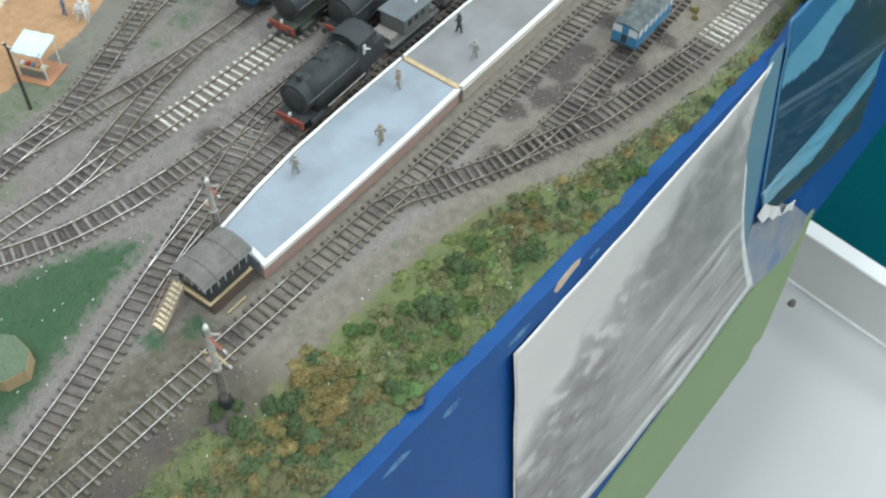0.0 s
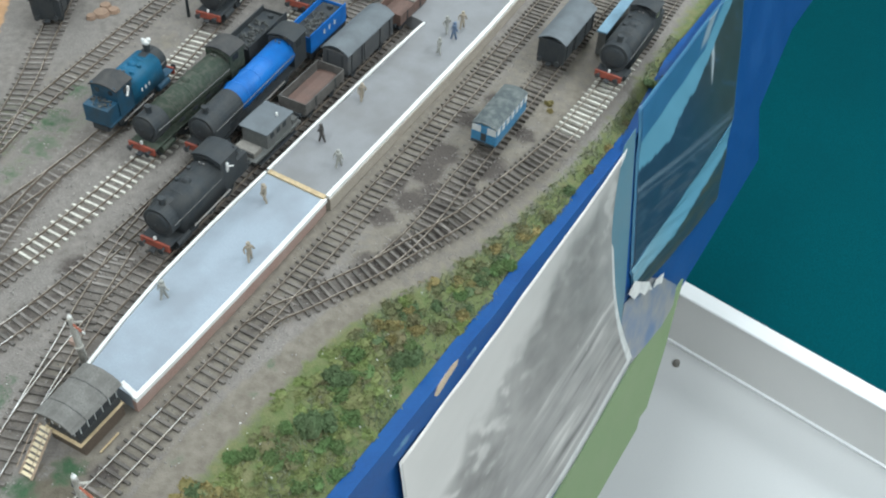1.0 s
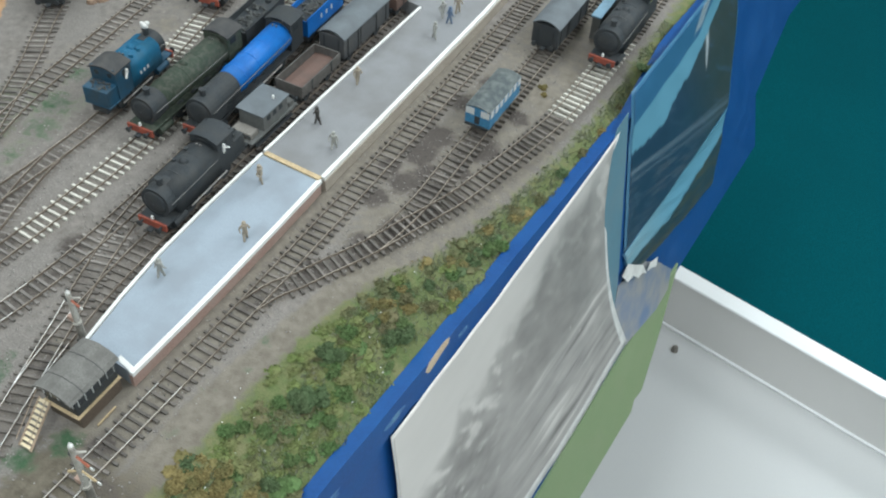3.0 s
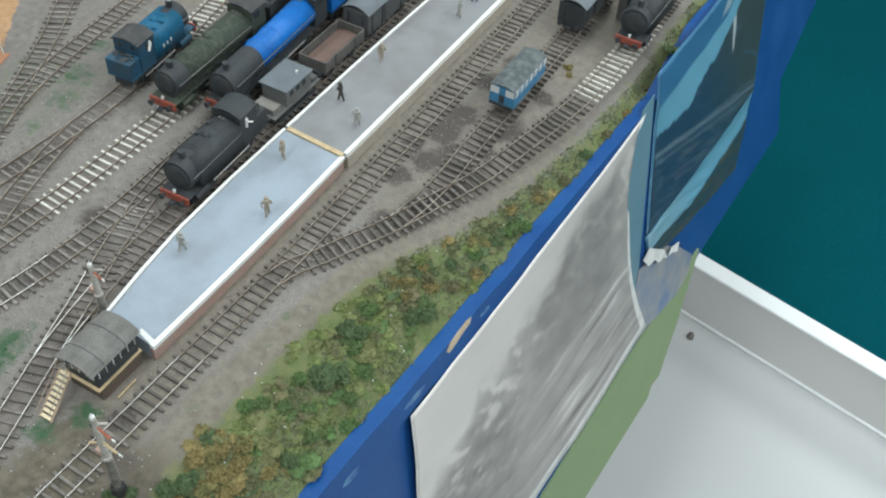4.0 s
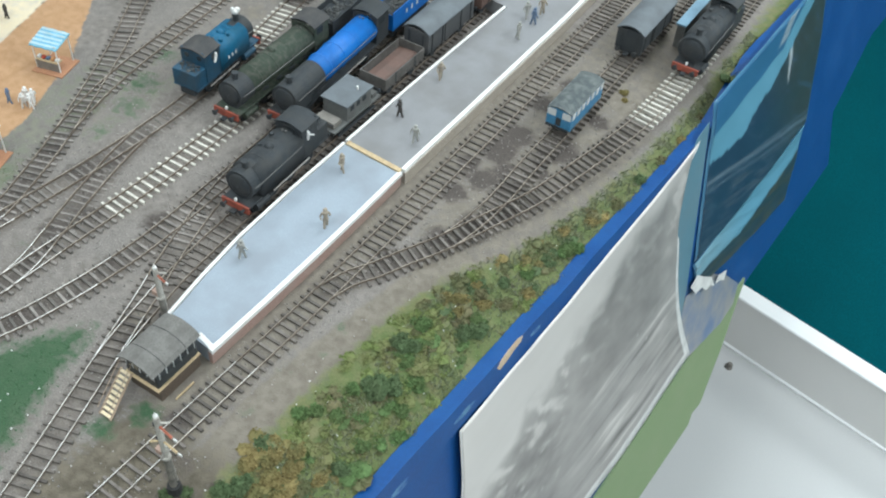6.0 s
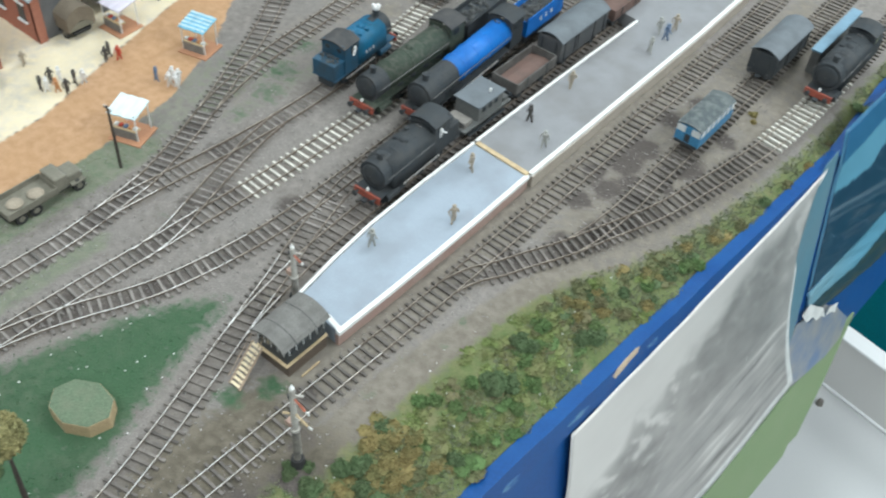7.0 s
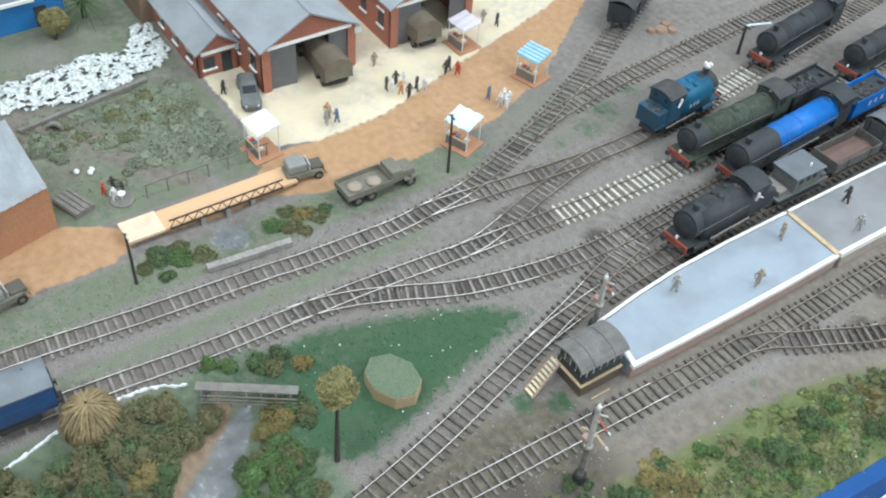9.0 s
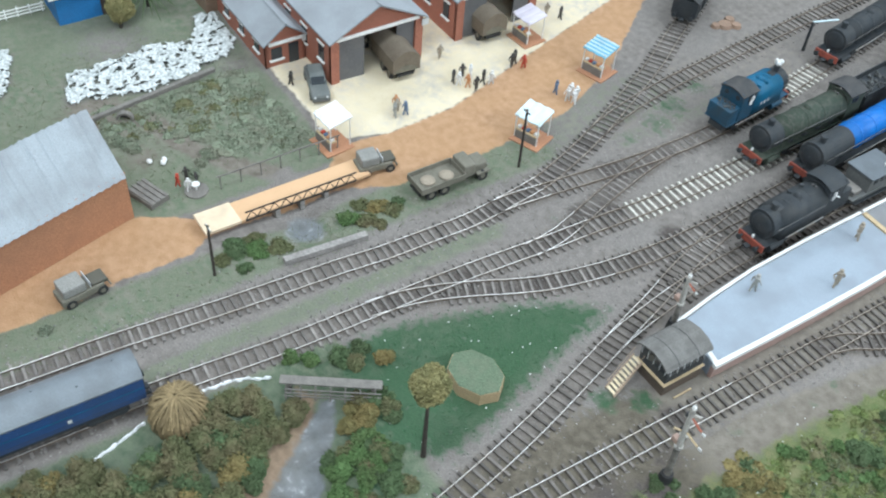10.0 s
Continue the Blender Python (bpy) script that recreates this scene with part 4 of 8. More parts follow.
def wall(name, cx, cy, sx, sy, label):
    tagged(link(name, box(cx, cy, (CEIL_Z - 1.2) / 2, sx, sy, CEIL_Z + 1.2), M_WALL), label, "wall", kind="structure")


wall("wall_west", -3.9, 0.5, 0.12, 10, "plain cream room wall")
wall("wall_east", 4.2, 0.5, 0.12, 10, "plain cream room wall")
wall("wall_north", 0.1, 4.9, 8.3, 0.12, "plain cream room wall")
wall("wall_south", 0.1, -3.9, 8.3, 0.12, "plain cream room wall")
tagged(link("ceiling", box(0.1, 0.5, CEIL_Z + 0.05, 8.5, 9.2, 0.1), M_CEIL), "plain white ceiling", "ceiling", kind="structure")


def trestle(x, y, label):
    """A splayed timber leg pair that carries the layout."""
    foot = FLOOR_Z if (Vector((x, y, 0)) - c0).dot(dn) < 0 else -0.945
    root = thing("trestle", pose(x, y, foot), label, "trestle", group="trestles under the layout")
    top = -0.085 - foot
    part("cross_beam", box(0, 0, top - 0.03, 0.90, 0.045, 0.06, 0.003), M_WOODGREY, root)
    for s in (-1, 1):
        bm = box(s * 0.40, 0, (top - 0.06) / 2, 0.045, 0.045, top - 0.06, 0.003)
        part("leg", bm, M_WOODGREY, root)
    part("stretcher", box(0, 0.0, 0.22, 0.756, 0.03, 0.045, 0.002), M_WOODGREY, root)


for ty in (-0.6, 0.3, 1.1):
    trestle(-0.44, ty, "plain weathered timber trestle carrying the baseboard")
# Trays added above the unseen lamps.
for lx, ly in ((-1.9, -0.9), (-0.1, -0.9), (1.6, -0.9), (-1.9, 1.3), (-0.1, 1.3), (1.5, 0.9), (1.25, 3.55)):
    fit = thing("ceiling_light", pose(lx, ly, CEIL_Z), "white enamelled fitting added for an unseen ceiling light", "ceiling light", group="ceiling lights")
    part("tray", box(0, 0, -0.0225, 0.62, 1.27, 0.045, 0.006), M_NOSING, fit)


# ---- rolling stock ----
def on_track(key, y, back=False, lift=0.0):
    line = LINES[key]
    i = min(range(len(line)), key=lambda k: abs(line[k].y - y))
    a, b = line[max(0, i - 12)], line[min(len(line) - 1, i + 12)]
    d = (b - a).normalized()
    ang = math.atan2(-d.x, d.y) + (math.pi if back else 0.0)
    return Matrix.Translation((line[i].x, line[i].y, RAIL_TOP + lift)) @ Matrix.Rotation(ang, 4, "Z")


WHEELS = {}


def wheel_mesh(r, material, spokes):
    key = (r, material.name, spokes)
    if key not in WHEELS:
        bm = bmesh.new()
        seg = 20
        prof = [(0.0002, -0.0012), (r, -0.0012), (r * 1.07, -0.0010), (r * 1.07, -0.0005), (r, 0.0), (r, 0.0012), (r * 0.84, 0.0012), (r * 0.80, 0.0004), (r * 0.26, 0.0004), (r * 0.22, 0.0016), (0.0002, 0.0016)]
        rings = []
        for k in range(seg):
            a = 2 * math.pi * k / seg
            rings.append([bm.verts.new((x, q * math.cos(a), q * math.sin(a))) for q, x in prof])
        n = len(prof)
        for k in range(seg):
            ra, rb = rings[k], rings[(k + 1) % seg]
            for i in range(n):
                bm.faces.new((ra[i], ra[(i + 1) % n], rb[(i + 1) % n], rb[i]))
        bmesh.ops.recalc_face_normals(bm, faces=bm.faces)
        me = bpy.data.meshes.new("wheel")
        bm.to_mesh(me)
        bm.free()
        me.materials.append(material)
        WHEELS[key] = me
    return WHEELS[key]


def wheelset(root, ys, r, material=None, spokes=0):
    for y in ys:
        for s in (-1, 1):
            ob = new("wheel", wheel_mesh(r, material or M_BLACK, spokes))
            ob.matrix_basis = Matrix.Translation((s * 0.0093, y, r)) @ Matrix.Rotation(0 if s > 0 else math.pi, 4, "Z")
            ob.parent = root


def buffers(root, y, s, z=0.0125):
    for x in (-0.0088, 0.0088):
        bm = cyl((x, y, z), (x, y + s * 0.0045, z), 0.0011, None, 10)
        cyl((x, y + s * 0.0042, z), (x, y + s * 0.0052, z), 0.0026, None, 14, bm)
        vpart("buffer", bm, M_BLACK, root, smooth=False)
    vpart("coupling", box(0, y + s * 0.003, z - 0.0035, 0.005, 0.006, 0.0015, 0.0004), M_BLACK, root)


SX, SZ = 1.16, 1.16


def vpart(name, bm, material, root, label="", smooth=False):
    """A part of a vehicle, widened and raised to the loading gauge."""
    bmesh.ops.scale(bm, vec=(SX, 1.0, SZ), verts=bm.verts)
    return part(name, bm, material, root, label, smooth)


def lettering(root, x, y0, z, n=3, step=0.006, h=0.0032):
    for k in range(n):
        bm = box(x, y0 + k * step, z, 0.0003, h * 0.6, h, 0)
        vpart("letter_bar", bm, M_PALEWIN, root, "pale painted lettering")


def loco(key, y_front, length, boiler_m, body_m, label, back=True, tank=False, wheels=(3, 0.0095), red_wheels=False, boiler_r=0.0088, dome=True, plate_m=None, driver=0, bars=False, cap=False, nose=0.0, deflectors=False, slab=False):
    """A steam engine; its front buffer beam stands at y_front and it runs on from there along its track."""
    mid = y_front + (length / 2 if back else -length / 2)
    root = thing("steam_locomotive", on_track(key, mid, back), label, "locomotive", group="locomotives")
    h = length / 2
    wm = M_RED if red_wheels else M_BLACK
    n, r = wheels
    vpart("frame", box(0, 0, 0.0085, 0.0155, length - 0.006, 0.006, 0.0006), M_BLACK, root)
    vpart("footplate", box(0, 0, 0.0140, 0.0262, length - 0.002, 0.0012, 0.0003), plate_m or body_m, root)
    span = length * 0.42
    start = -length * 0.26
    wheelset(root, [start + span * k / max(1, n - 1) for k in range(n)], r, wm, 10)
    wheelset(root, [h - 0.016, h - 0.032] if length > 0.12 else [], 0.0055, M_BLACK, 0)
    for s in (-1, 1):
        part("coupling_rod", box(s * 0.0118, start + span / 2, r * 0.8, 0.0008, span + 0.003, 0.0014, 0.0002), M_RAIL, root)
        vpart("cylinder", cyl((s * 0.0112, h - 0.030, 0.0085), (s * 0.0112, h - 0.012, 0.0085), 0.0036, None, 14), body_m, root, smooth=False)
    cab_l = min(0.024, length * 0.22)
    cab_y = -h + cab_l / 2 + (0.018 if tank else 0.002)
    zb = 0.0155 + boiler_r
    by0, by1 = cab_y + cab_l / 2 - 0.001, h - 0.030 - nose
    bm = cyl((0, by0, zb + 0.0008), (0, by1, zb), boiler_r * 1.08, boiler_r, 26)
    vpart("boiler", bm, boiler_m, root, smooth=True)
    for k in range(4):
        y = by0 + (by1 - by0) * (k + 0.5) / 4
        vpart("boiler_band", cyl((0, y - 0.0005, zb + 0.0004), (0, y + 0.0005, zb + 0.0004), boiler_r * 1.085, None, 26), boiler_m, root, smooth=True)
    bm = cyl((0, by1, zb), (0, h - 0.009, zb), boiler_r * 1.04, None, 26)
    vpart("smokebox", bm, M_BLACK, root, smooth=False)
    bm = ball((0, h - 0.009, zb), boiler_r * 0.82, 18, None, (1, 0.25, 1))
    cyl((0, h - 0.0085, zb), (0, h - 0.0055, zb), 0.0007, None, 8, bm)
    vpart("smokebox_door", bm, M_BLACK, root, smooth=True)
    vpart("saddle", box(0, h - 0.018, 0.0165, 0.012, 0.016, 0.005, 0.0006), M_BLACK, root)
    cy = h - 0.019
    bm = cyl((0, cy, zb + boiler_r * 0.9), (0, cy, zb + boiler_r + 0.0055), 0.0030, 0.0026, 16)
    cyl((0, cy, zb + boiler_r + 0.0050), (0, cy, zb + boiler_r + 0.0064), 0.0035, 0.0031, 16, bm)
    vpart("chimney", bm, M_BLACK, root, smooth=False)
    if cap:
        bm = ball((0, cy, zb + boiler_r + 0.0088), 0.0036, 10, None, (1.1, 0.9, 0.8))
        ball((0.0020, cy + 0.0018, zb + boiler_r + 0.0108), 0.0024, 8, bm)
        ball((-0.0018, cy - 0.0010, zb + boiler_r + 0.0112), 0.0020, 8, bm)
        vpart("smoke_wool", bm, M_WHITE, root, "tuft of white wool at the chimney", smooth=True)
    if dome:
        vpart("dome", ball((0, (by0 + by1) / 2 + 0.004, zb + boiler_r * 0.98), 0.0042, 14, None, (1, 1, 0.9)), boiler_m, root, smooth=True)
    bm = cyl((-0.0018, by0 + 0.008, zb + boiler_r), (-0.0018, by0 + 0.008, zb + boiler_r + 0.003), 0.0009, None, 8)
    cyl((0.0018, by0 + 0.008, zb + boiler_r), (0.0018, by0 + 0.008, zb + boiler_r + 0.003), 0.0009, None, 8, bm)
    vpart("safety_valve", bm, M_ROD, root)
    for s in (-1, 1):
        bm = cyl((s * (boiler_r + 0.0015), by0 + 0.004, zb + 0.002), (s * (boiler_r + 0.0015), h - 0.012, zb + 0.002), 0.0004, None, 6)
        vpart("handrail", bm, M_ROD, root)
    cab_top = zb + boiler_r + 0.003
    for s in (-1, 1):
        bm = box(s * 0.0125, cab_y, (0.0146 + cab_top) / 2, 0.0010, cab_l, cab_top - 0.0146, 0.0003)
        vpart("cab_side", bm, body_m, root)
        vpart("cab_window", box(s * 0.0131, cab_y + 0.003, cab_top - 0.006, 0.0004, cab_l * 0.42, 0.006, 0.0002), M_GLASSDARK, root)
    vpart("cab_front", box(0, cab_y + cab_l / 2 - 0.0006, (0.0146 + cab_top) / 2, 0.0245, 0.0010, cab_top - 0.0146, 0.0002), body_m, root)
    if tank:
        vpart("cab_back", box(0, cab_y - cab_l / 2 + 0.0006, (0.0146 + cab_top) / 2 + 0.001, 0.0245, 0.0010, cab_top - 0.0126, 0.0002), body_m, root)
        for s in (-1, 1):
            vpart("spectacle_window", cyl((s * 0.0065, cab_y - cab_l / 2 - 0.0002, cab_top - 0.0045), (s * 0.0065, cab_y - cab_l / 2 + 0.0006, cab_top - 0.0045), 0.0024, None, 14), M_GLASSDARK, root)
    vpart("cab_roof", extrude_profile(arc_roof(0.0138, 0.0038, cab_top, 0.0010), cab_y - cab_l / 2 - 0.002, cab_y + cab_l / 2 + 0.001), M_ROOFDARK if body_m is not M_BLACK else M_BLACK, root, smooth=False)
    if slab:
        w, zt = 0.0142, zb + boiler_r * 1.0
        prof = [(-w, 0.0150), (w, 0.0150)]
        for k in range(15):
            a = math.pi * k / 14
            prof.append((w * math.copysign(abs(math.cos(a)) ** 0.62, math.cos(a)), zt - 0.0125 + 0.0125 * math.sin(a) ** 0.75))
        vpart("water_tank", extrude_profile(prof, by0, h - 0.021), boiler_m, root, smooth=True)
        for k in (0.3, 0.62):
            vpart("tank_filler", cyl((w * 0.5, by0 + (by1 - by0) * k, zt - 0.001), (w * 0.5, by0 + (by1 - by0) * k, zt + 0.0016), 0.0022, 0.0018, 12), boiler_m, root)
    if tank:
        for s in (() if slab else (-1, 1)):
            vpart("side_tank", box(s * 0.0103, (by0 + by1) / 2 + 0.002, 0.0222, 0.0052, (by1 - by0) * 0.92, 0.0150, 0.0010), boiler_m if bars else body_m, root)
        vpart("bunker", box(0, -h + 0.0095, 0.0225, 0.0250, 0.017, 0.0160, 0.0012), body_m, root)
        coal_heap(root, -h + 0.0095, 0.0305, 0.020, 0.013, 40)
        if bars:
            lettering(root, -0.0146, by0 + 0.012, 0.024)
            lettering(root, 0.0146, by0 + 0.012, 0.024)
    vpart("buffer_beam", box(0, h - 0.0012, 0.0122, 0.0262, 0.0022, 0.0066, 0.0004), M_RED, root, "red buffer beam")
    buffers(root, h, 1)
    if deflectors:
        for s in (-1, 1):
            part("smoke_deflector", box(s * 0.0142, h - 0.022, 0.0270, 0.0008, 0.026, 0.0160, 0.0003), M_BLACK, root)
    part("lamp_iron", box(0, h - 0.002, 0.0205, 0.0022, 0.0022, 0.0034, 0.0004), M_WHITE if dome else M_BLACK, root)
    part("injector_pipe", cyl((0.0135, by0 + 0.006, 0.0185), (0.0135, (by0 + by1) / 2, 0.0195), 0.0007, None, 6), M_ROD, root)
    if driver:
        f = bmesh.new()
        dx = 0.0138 * driver
        ball((dx, cab_y + 0.004, cab_top - 0.0050), 0.0016, 10, f)
        cyl((dx * 0.86, cab_y + 0.003, cab_top - 0.013), (dx, cab_y + 0.004, cab_top - 0.006), 0.0020, 0.0016, 10, f)
        cyl((dx, cab_y + 0.004, cab_top - 0.007), (dx + 0.002 * driver, cab_y - 0.002, cab_top - 0.010), 0.0008, 0.0006, 8, f)
        vpart("driver_figure", f, M_FIG[2], root, "small white-coated crew figure")
    return root


def coal_heap(root, y, z, wx, wy, n):
    rnd = random.Random(int(abs(y) * 1e5) + n)
    bm = bmesh.new()
    for _ in range(n):
        p = (rnd.uniform(-wx / 2, wx / 2), y + rnd.uniform(-wy / 2, wy / 2), z + rnd.uniform(-0.001, 0.0015))
        bmesh.ops.create_icosphere(bm, subdivisions=1, radius=rnd.uniform(0.0010, 0.0020), matrix=Matrix.LocRotScale(p, Euler((rnd.random() * 6, rnd.random() * 6, 0)), (1, rnd.uniform(0.6, 1), rnd.uniform(0.5, 0.9))))
    return vpart("coal", bm, M_COAL, root, "heaped black coal")


def tender(key, y0, y1, body_m, label, back=True, bars=0):
    root = thing("locomotive_tender", on_track(key, (y0 + y1) / 2, back), label, "tender", group="tenders")
    L = y1 - y0
    vpart("frame", box(0, 0, 0.0095, 0.024, L - 0.004, 0.005, 0.0005), M_BLACK, root)
    for s in (-1, 1):
        vpart("tender_side", box(s * 0.0125, 0, 0.0225, 0.0010, L - 0.004, 0.0195, 0.0003), body_m, root)
        if bars:
            lettering(root, s * 0.0132, -0.012, 0.0235, bars, 0.011, 0.0045)
    for s in (-1, 1):
        vpart("tender_end", box(0, s * (L / 2 - 0.003), 0.021, 0.024, 0.0010, 0.0165, 0.0003), body_m, root)
    vpart("tank_top", box(0, 0, 0.0255, 0.0238, L - 0.006, 0.002, 0.0004), M_BLACK, root)
    coal_heap(root, L * 0.08, 0.0275, 0.017, L * 0.6, 90)
    vpart("filler_cap", cyl((0, -L * 0.36, 0.0265), (0, -L * 0.36, 0.0295), 0.003, None, 14), M_BLACK, root)
    wheelset(root, [-L * 0.33, 0, L * 0.33], 0.0065, M_BLACK, 8)
    buffers(root, -L / 2, -1)
    return root


def bogie(root, y, r=0.0058):
    bm = box(0, y, 0.0072, 0.021, 0.034, 0.0035, 0.0005)
    for s in (-1, 1):
        box(s * 0.0115, y, 0.0062, 0.0012, 0.030, 0.0034, 0.0003, bm)
    vpart("bogie_frame", bm, M_BLACK, root)
    wheelset(root, [y - 0.011, y + 0.011], r)


def coach(key, y0, y1, label, windows=9, crest=True, painted=False):
    root = thing("passenger_coach", on_track(key, (y0 + y1) / 2), label, "coach", group="blue coaches")
    L = y1 - y0 - 0.004
    half = 0.0135
    prof = [(-half + 0.0012, 0.0125), (half - 0.0012, 0.0125), (half, 0.0185), (half, 0.0285), (half - 0.0006, 0.0365), (-half + 0.0006, 0.0365), (-half, 0.0285), (-half, 0.0185)]
    vpart("body", extrude_profile(prof, -L / 2, L / 2), M_DKBLUE, root, "dark blue coach body")
    roof = arc_roof(half + 0.0006, 0.0062, 0.0362, 0.0014, 14)
    bm = extrude_profile(roof, -L / 2 - 0.0006, L / 2 + 0.0006, steps=8)
    vpart("roof", bm, M_ROOFGREY, root, "smooth grey curved roof", smooth=False)
    for k in range(6):
        y = -L / 2 + L * (k + 0.5) / 6
        vpart("roof_ventilator", cyl((0.0048 * (-1) ** k, y, 0.0412), (0.0048 * (-1) ** k, y, 0.0426), 0.0011, 0.0008, 8), M_ROOFGREY, root)
    for s in (-1, 1):
        for k in range(windows):
            y = -L / 2 + L * (k + 0.5) / windows
            wx = s * (half + 0.0001)
            w = vpart("window", box(wx, y, 0.0300, 0.0006, L / windows * 0.62, 0.0062, 0.0002), M_DKBLUE if painted else M_GLASSDARK, root)
        vpart("waist_line", box(s * (half + 0.0002), 0, 0.0255, 0.0004, L - 0.002, 0.0005), M_TANKBLUE, root, "thin lighter blue lining")
        if crest:
            vpart("crest", box(s * (half + 0.0003), L * 0.18, 0.0205, 0.0004, 0.0032, 0.0032, 0.0002), M_PALEWIN, root, "pale painted panel")
        vpart("underframe", box(s * 0.0105, 0, 0.0100, 0.0012, L * 0.5, 0.0040, 0.0003), M_BLACK, root)
        vpart("end_gangway", box(0, s * (L / 2 + 0.0010), 0.0235, 0.0110, 0.0022, 0.0220, 0.0006), M_BLACK, root)
    for y in (-L * 0.33, L * 0.33):
        bogie(root, y)
    buffers(root, L / 2, 1)
    buffers(root, -L / 2, -1)
    return root


def planked_side(root, x, y0, y1, z0, z1, material, n=4):
    for k in range(n):
        za, zb = z0 + (z1 - z0) * k / n, z0 + (z1 - z0) * (k + 1) / n - 0.0003
        vpart("plank", box(x, (y0 + y1) / 2, (za + zb) / 2, 0.0012, y1 - y0, zb - za, 0.0002), material, root)


def open_wagon(key, y0, y1, material, label):
    root = thing("open_wagon", on_track(key, (y0 + y1) / 2), label, "wagon", group="goods wagons")
    L = y1 - y0 - 0.006
    vpart("floor", box(0, 0, 0.0125, 0.027, L, 0.0016, 0.0003), material, root)
    vpart("frame", box(0, 0, 0.0100, 0.022, L - 0.002, 0.0035, 0.0004), M_BLACK, root)
    for s in (-1, 1):
        planked_side(root, s * 0.0137, -L / 2, L / 2, 0.0134, 0.0240, material)
        vpart("end_board", box(0, s * (L / 2 - 0.0006), 0.0187, 0.0262, 0.0012, 0.0108, 0.0002), material, root)
        for yy in (-0.25, 0.25):
            vpart("side_strap", box(s * 0.0145, yy * L, 0.0187, 0.0006, 0.0014, 0.0108), M_BLACK, root)
    vpart("load", extrude_profile([(-0.0125, 0.0135), (0.0125, 0.0135), (0.0125, 0.0150), (0.004, 0.0168), (-0.005, 0.0162), (-0.0125, 0.0150)], -L / 2 + 0.0016, L / 2 - 0.0016, steps=6), M_WAGBROWN, root, "brown load levelled in the wagon")
    wheelset(root, [-L * 0.28, L * 0.28], 0.0058)
    buffers(root, L / 2, 1)
    buffers(root, -L / 2, -1)
    return root


def van(key, y0, y1, body_m, roof_m, label, top=0.0335, rise=0.0060, name="goods_van"):
    root = thing(name, on_track(key, (y0 + y1) / 2), label, "van", group="goods vans")
    L = y1 - y0 - 0.006
    vpart("body", box(0, 0, (0.0115 + top) / 2, 0.0270, L, top - 0.0115, 0.0006), body_m, root)
    vpart("frame", box(0, 0, 0.0098, 0.022, L - 0.002, 0.0035, 0.0004), M_BLACK, root)
    vpart("roof", extrude_profile(arc_roof(0.0146, rise, top - 0.0004, 0.0011, 14), -L / 2 - 0.0010, L / 2 + 0.0010, steps=4), roof_m, root, "smooth grey curved roof")
    for s in (-1, 1):
        vpart("sliding_door", box(s * 0.0139, 0, 0.0215, 0.0008, L * 0.3, 0.0185, 0.0002), body_m, root)
        for k in (-0.42, -0.2, 0.2, 0.42):
            vpart("side_strap", box(s * 0.0139, k * L, 0.0215, 0.0007, 0.0012, 0.0190), M_BLACK, root)
        for k in (-0.3, 0.3):
            vpart("end_post", box(k * 0.026, s * (L / 2 + 0.0003), 0.0215, 0.0014, 0.0008, 0.0190), M_BLACK, root)
    wheelset(root, [-L * 0.3, L * 0.3], 0.0058)
    buffers(root, L / 2, 1)
    buffers(root, -L / 2, -1)
    return root


def brake_van(key, y0, y1, label):
    root = thing("brake_van", on_track(key, (y0 + y1) / 2), label, "van", group="goods vans")
    L = y1 - y0 - 0.005
    vpart("floor", box(0, 0, 0.0120, 0.0275, L, 0.0022, 0.0003), M_WAGGREY, root)
    vpart("frame", box(0, 0, 0.0095, 0.022, L - 0.002, 0.0035, 0.0004), M_BLACK, root)
    vpart("cabin", box(0, 0.004, 0.0205, 0.0255, L * 0.52, 0.0155, 0.0006), M_WAGGREY, root)
    vpart("roof", box(0, 0.004, 0.0291, 0.0285, L * 0.58, 0.0016, 0.0005), M_VANROOF, root, "flat dull grey roof")
    vpart("stove_pipe", cyl((0.006, 0.012, 0.0295), (0.006, 0.012, 0.0330), 0.0011, None, 10), M_WHITE, root, "small white-topped stove pipe")
    vpart("ballast_box", box(0, -L * 0.36, 0.0155, 0.0200, L * 0.16, 0.0060, 0.0008), M_WOODGREY, root, "buff-grey box on the end platform")
    vpart("end_box", box(0, L * 0.42, 0.0150, 0.0230, L * 0.10, 0.0050, 0.0006), M_WAGGREY, root)
    for s in (-1, 1):
        for k in range(3):
            vpart("side_window", box(s * 0.0130, -0.008 + 0.010 * k, 0.0240, 0.0005, 0.0055, 0.0050, 0.0002), M_GLASSDARK, root)
        vpart("step_board", box(s * 0.0125, 0, 0.0055, 0.0030, L * 0.8, 0.0010, 0.0002), M_BLACK, root)
        vpart("end_rail", cyl((-0.0125, s * L * 0.49, 0.0195), (0.0125, s * L * 0.49, 0.0195), 0.0005, None, 6), M_BLACK, root)
    wheelset(root, [-L * 0.27, L * 0.27], 0.0058)
    buffers(root, L / 2, 1)
    buffers(root, -L / 2, -1)
    return root


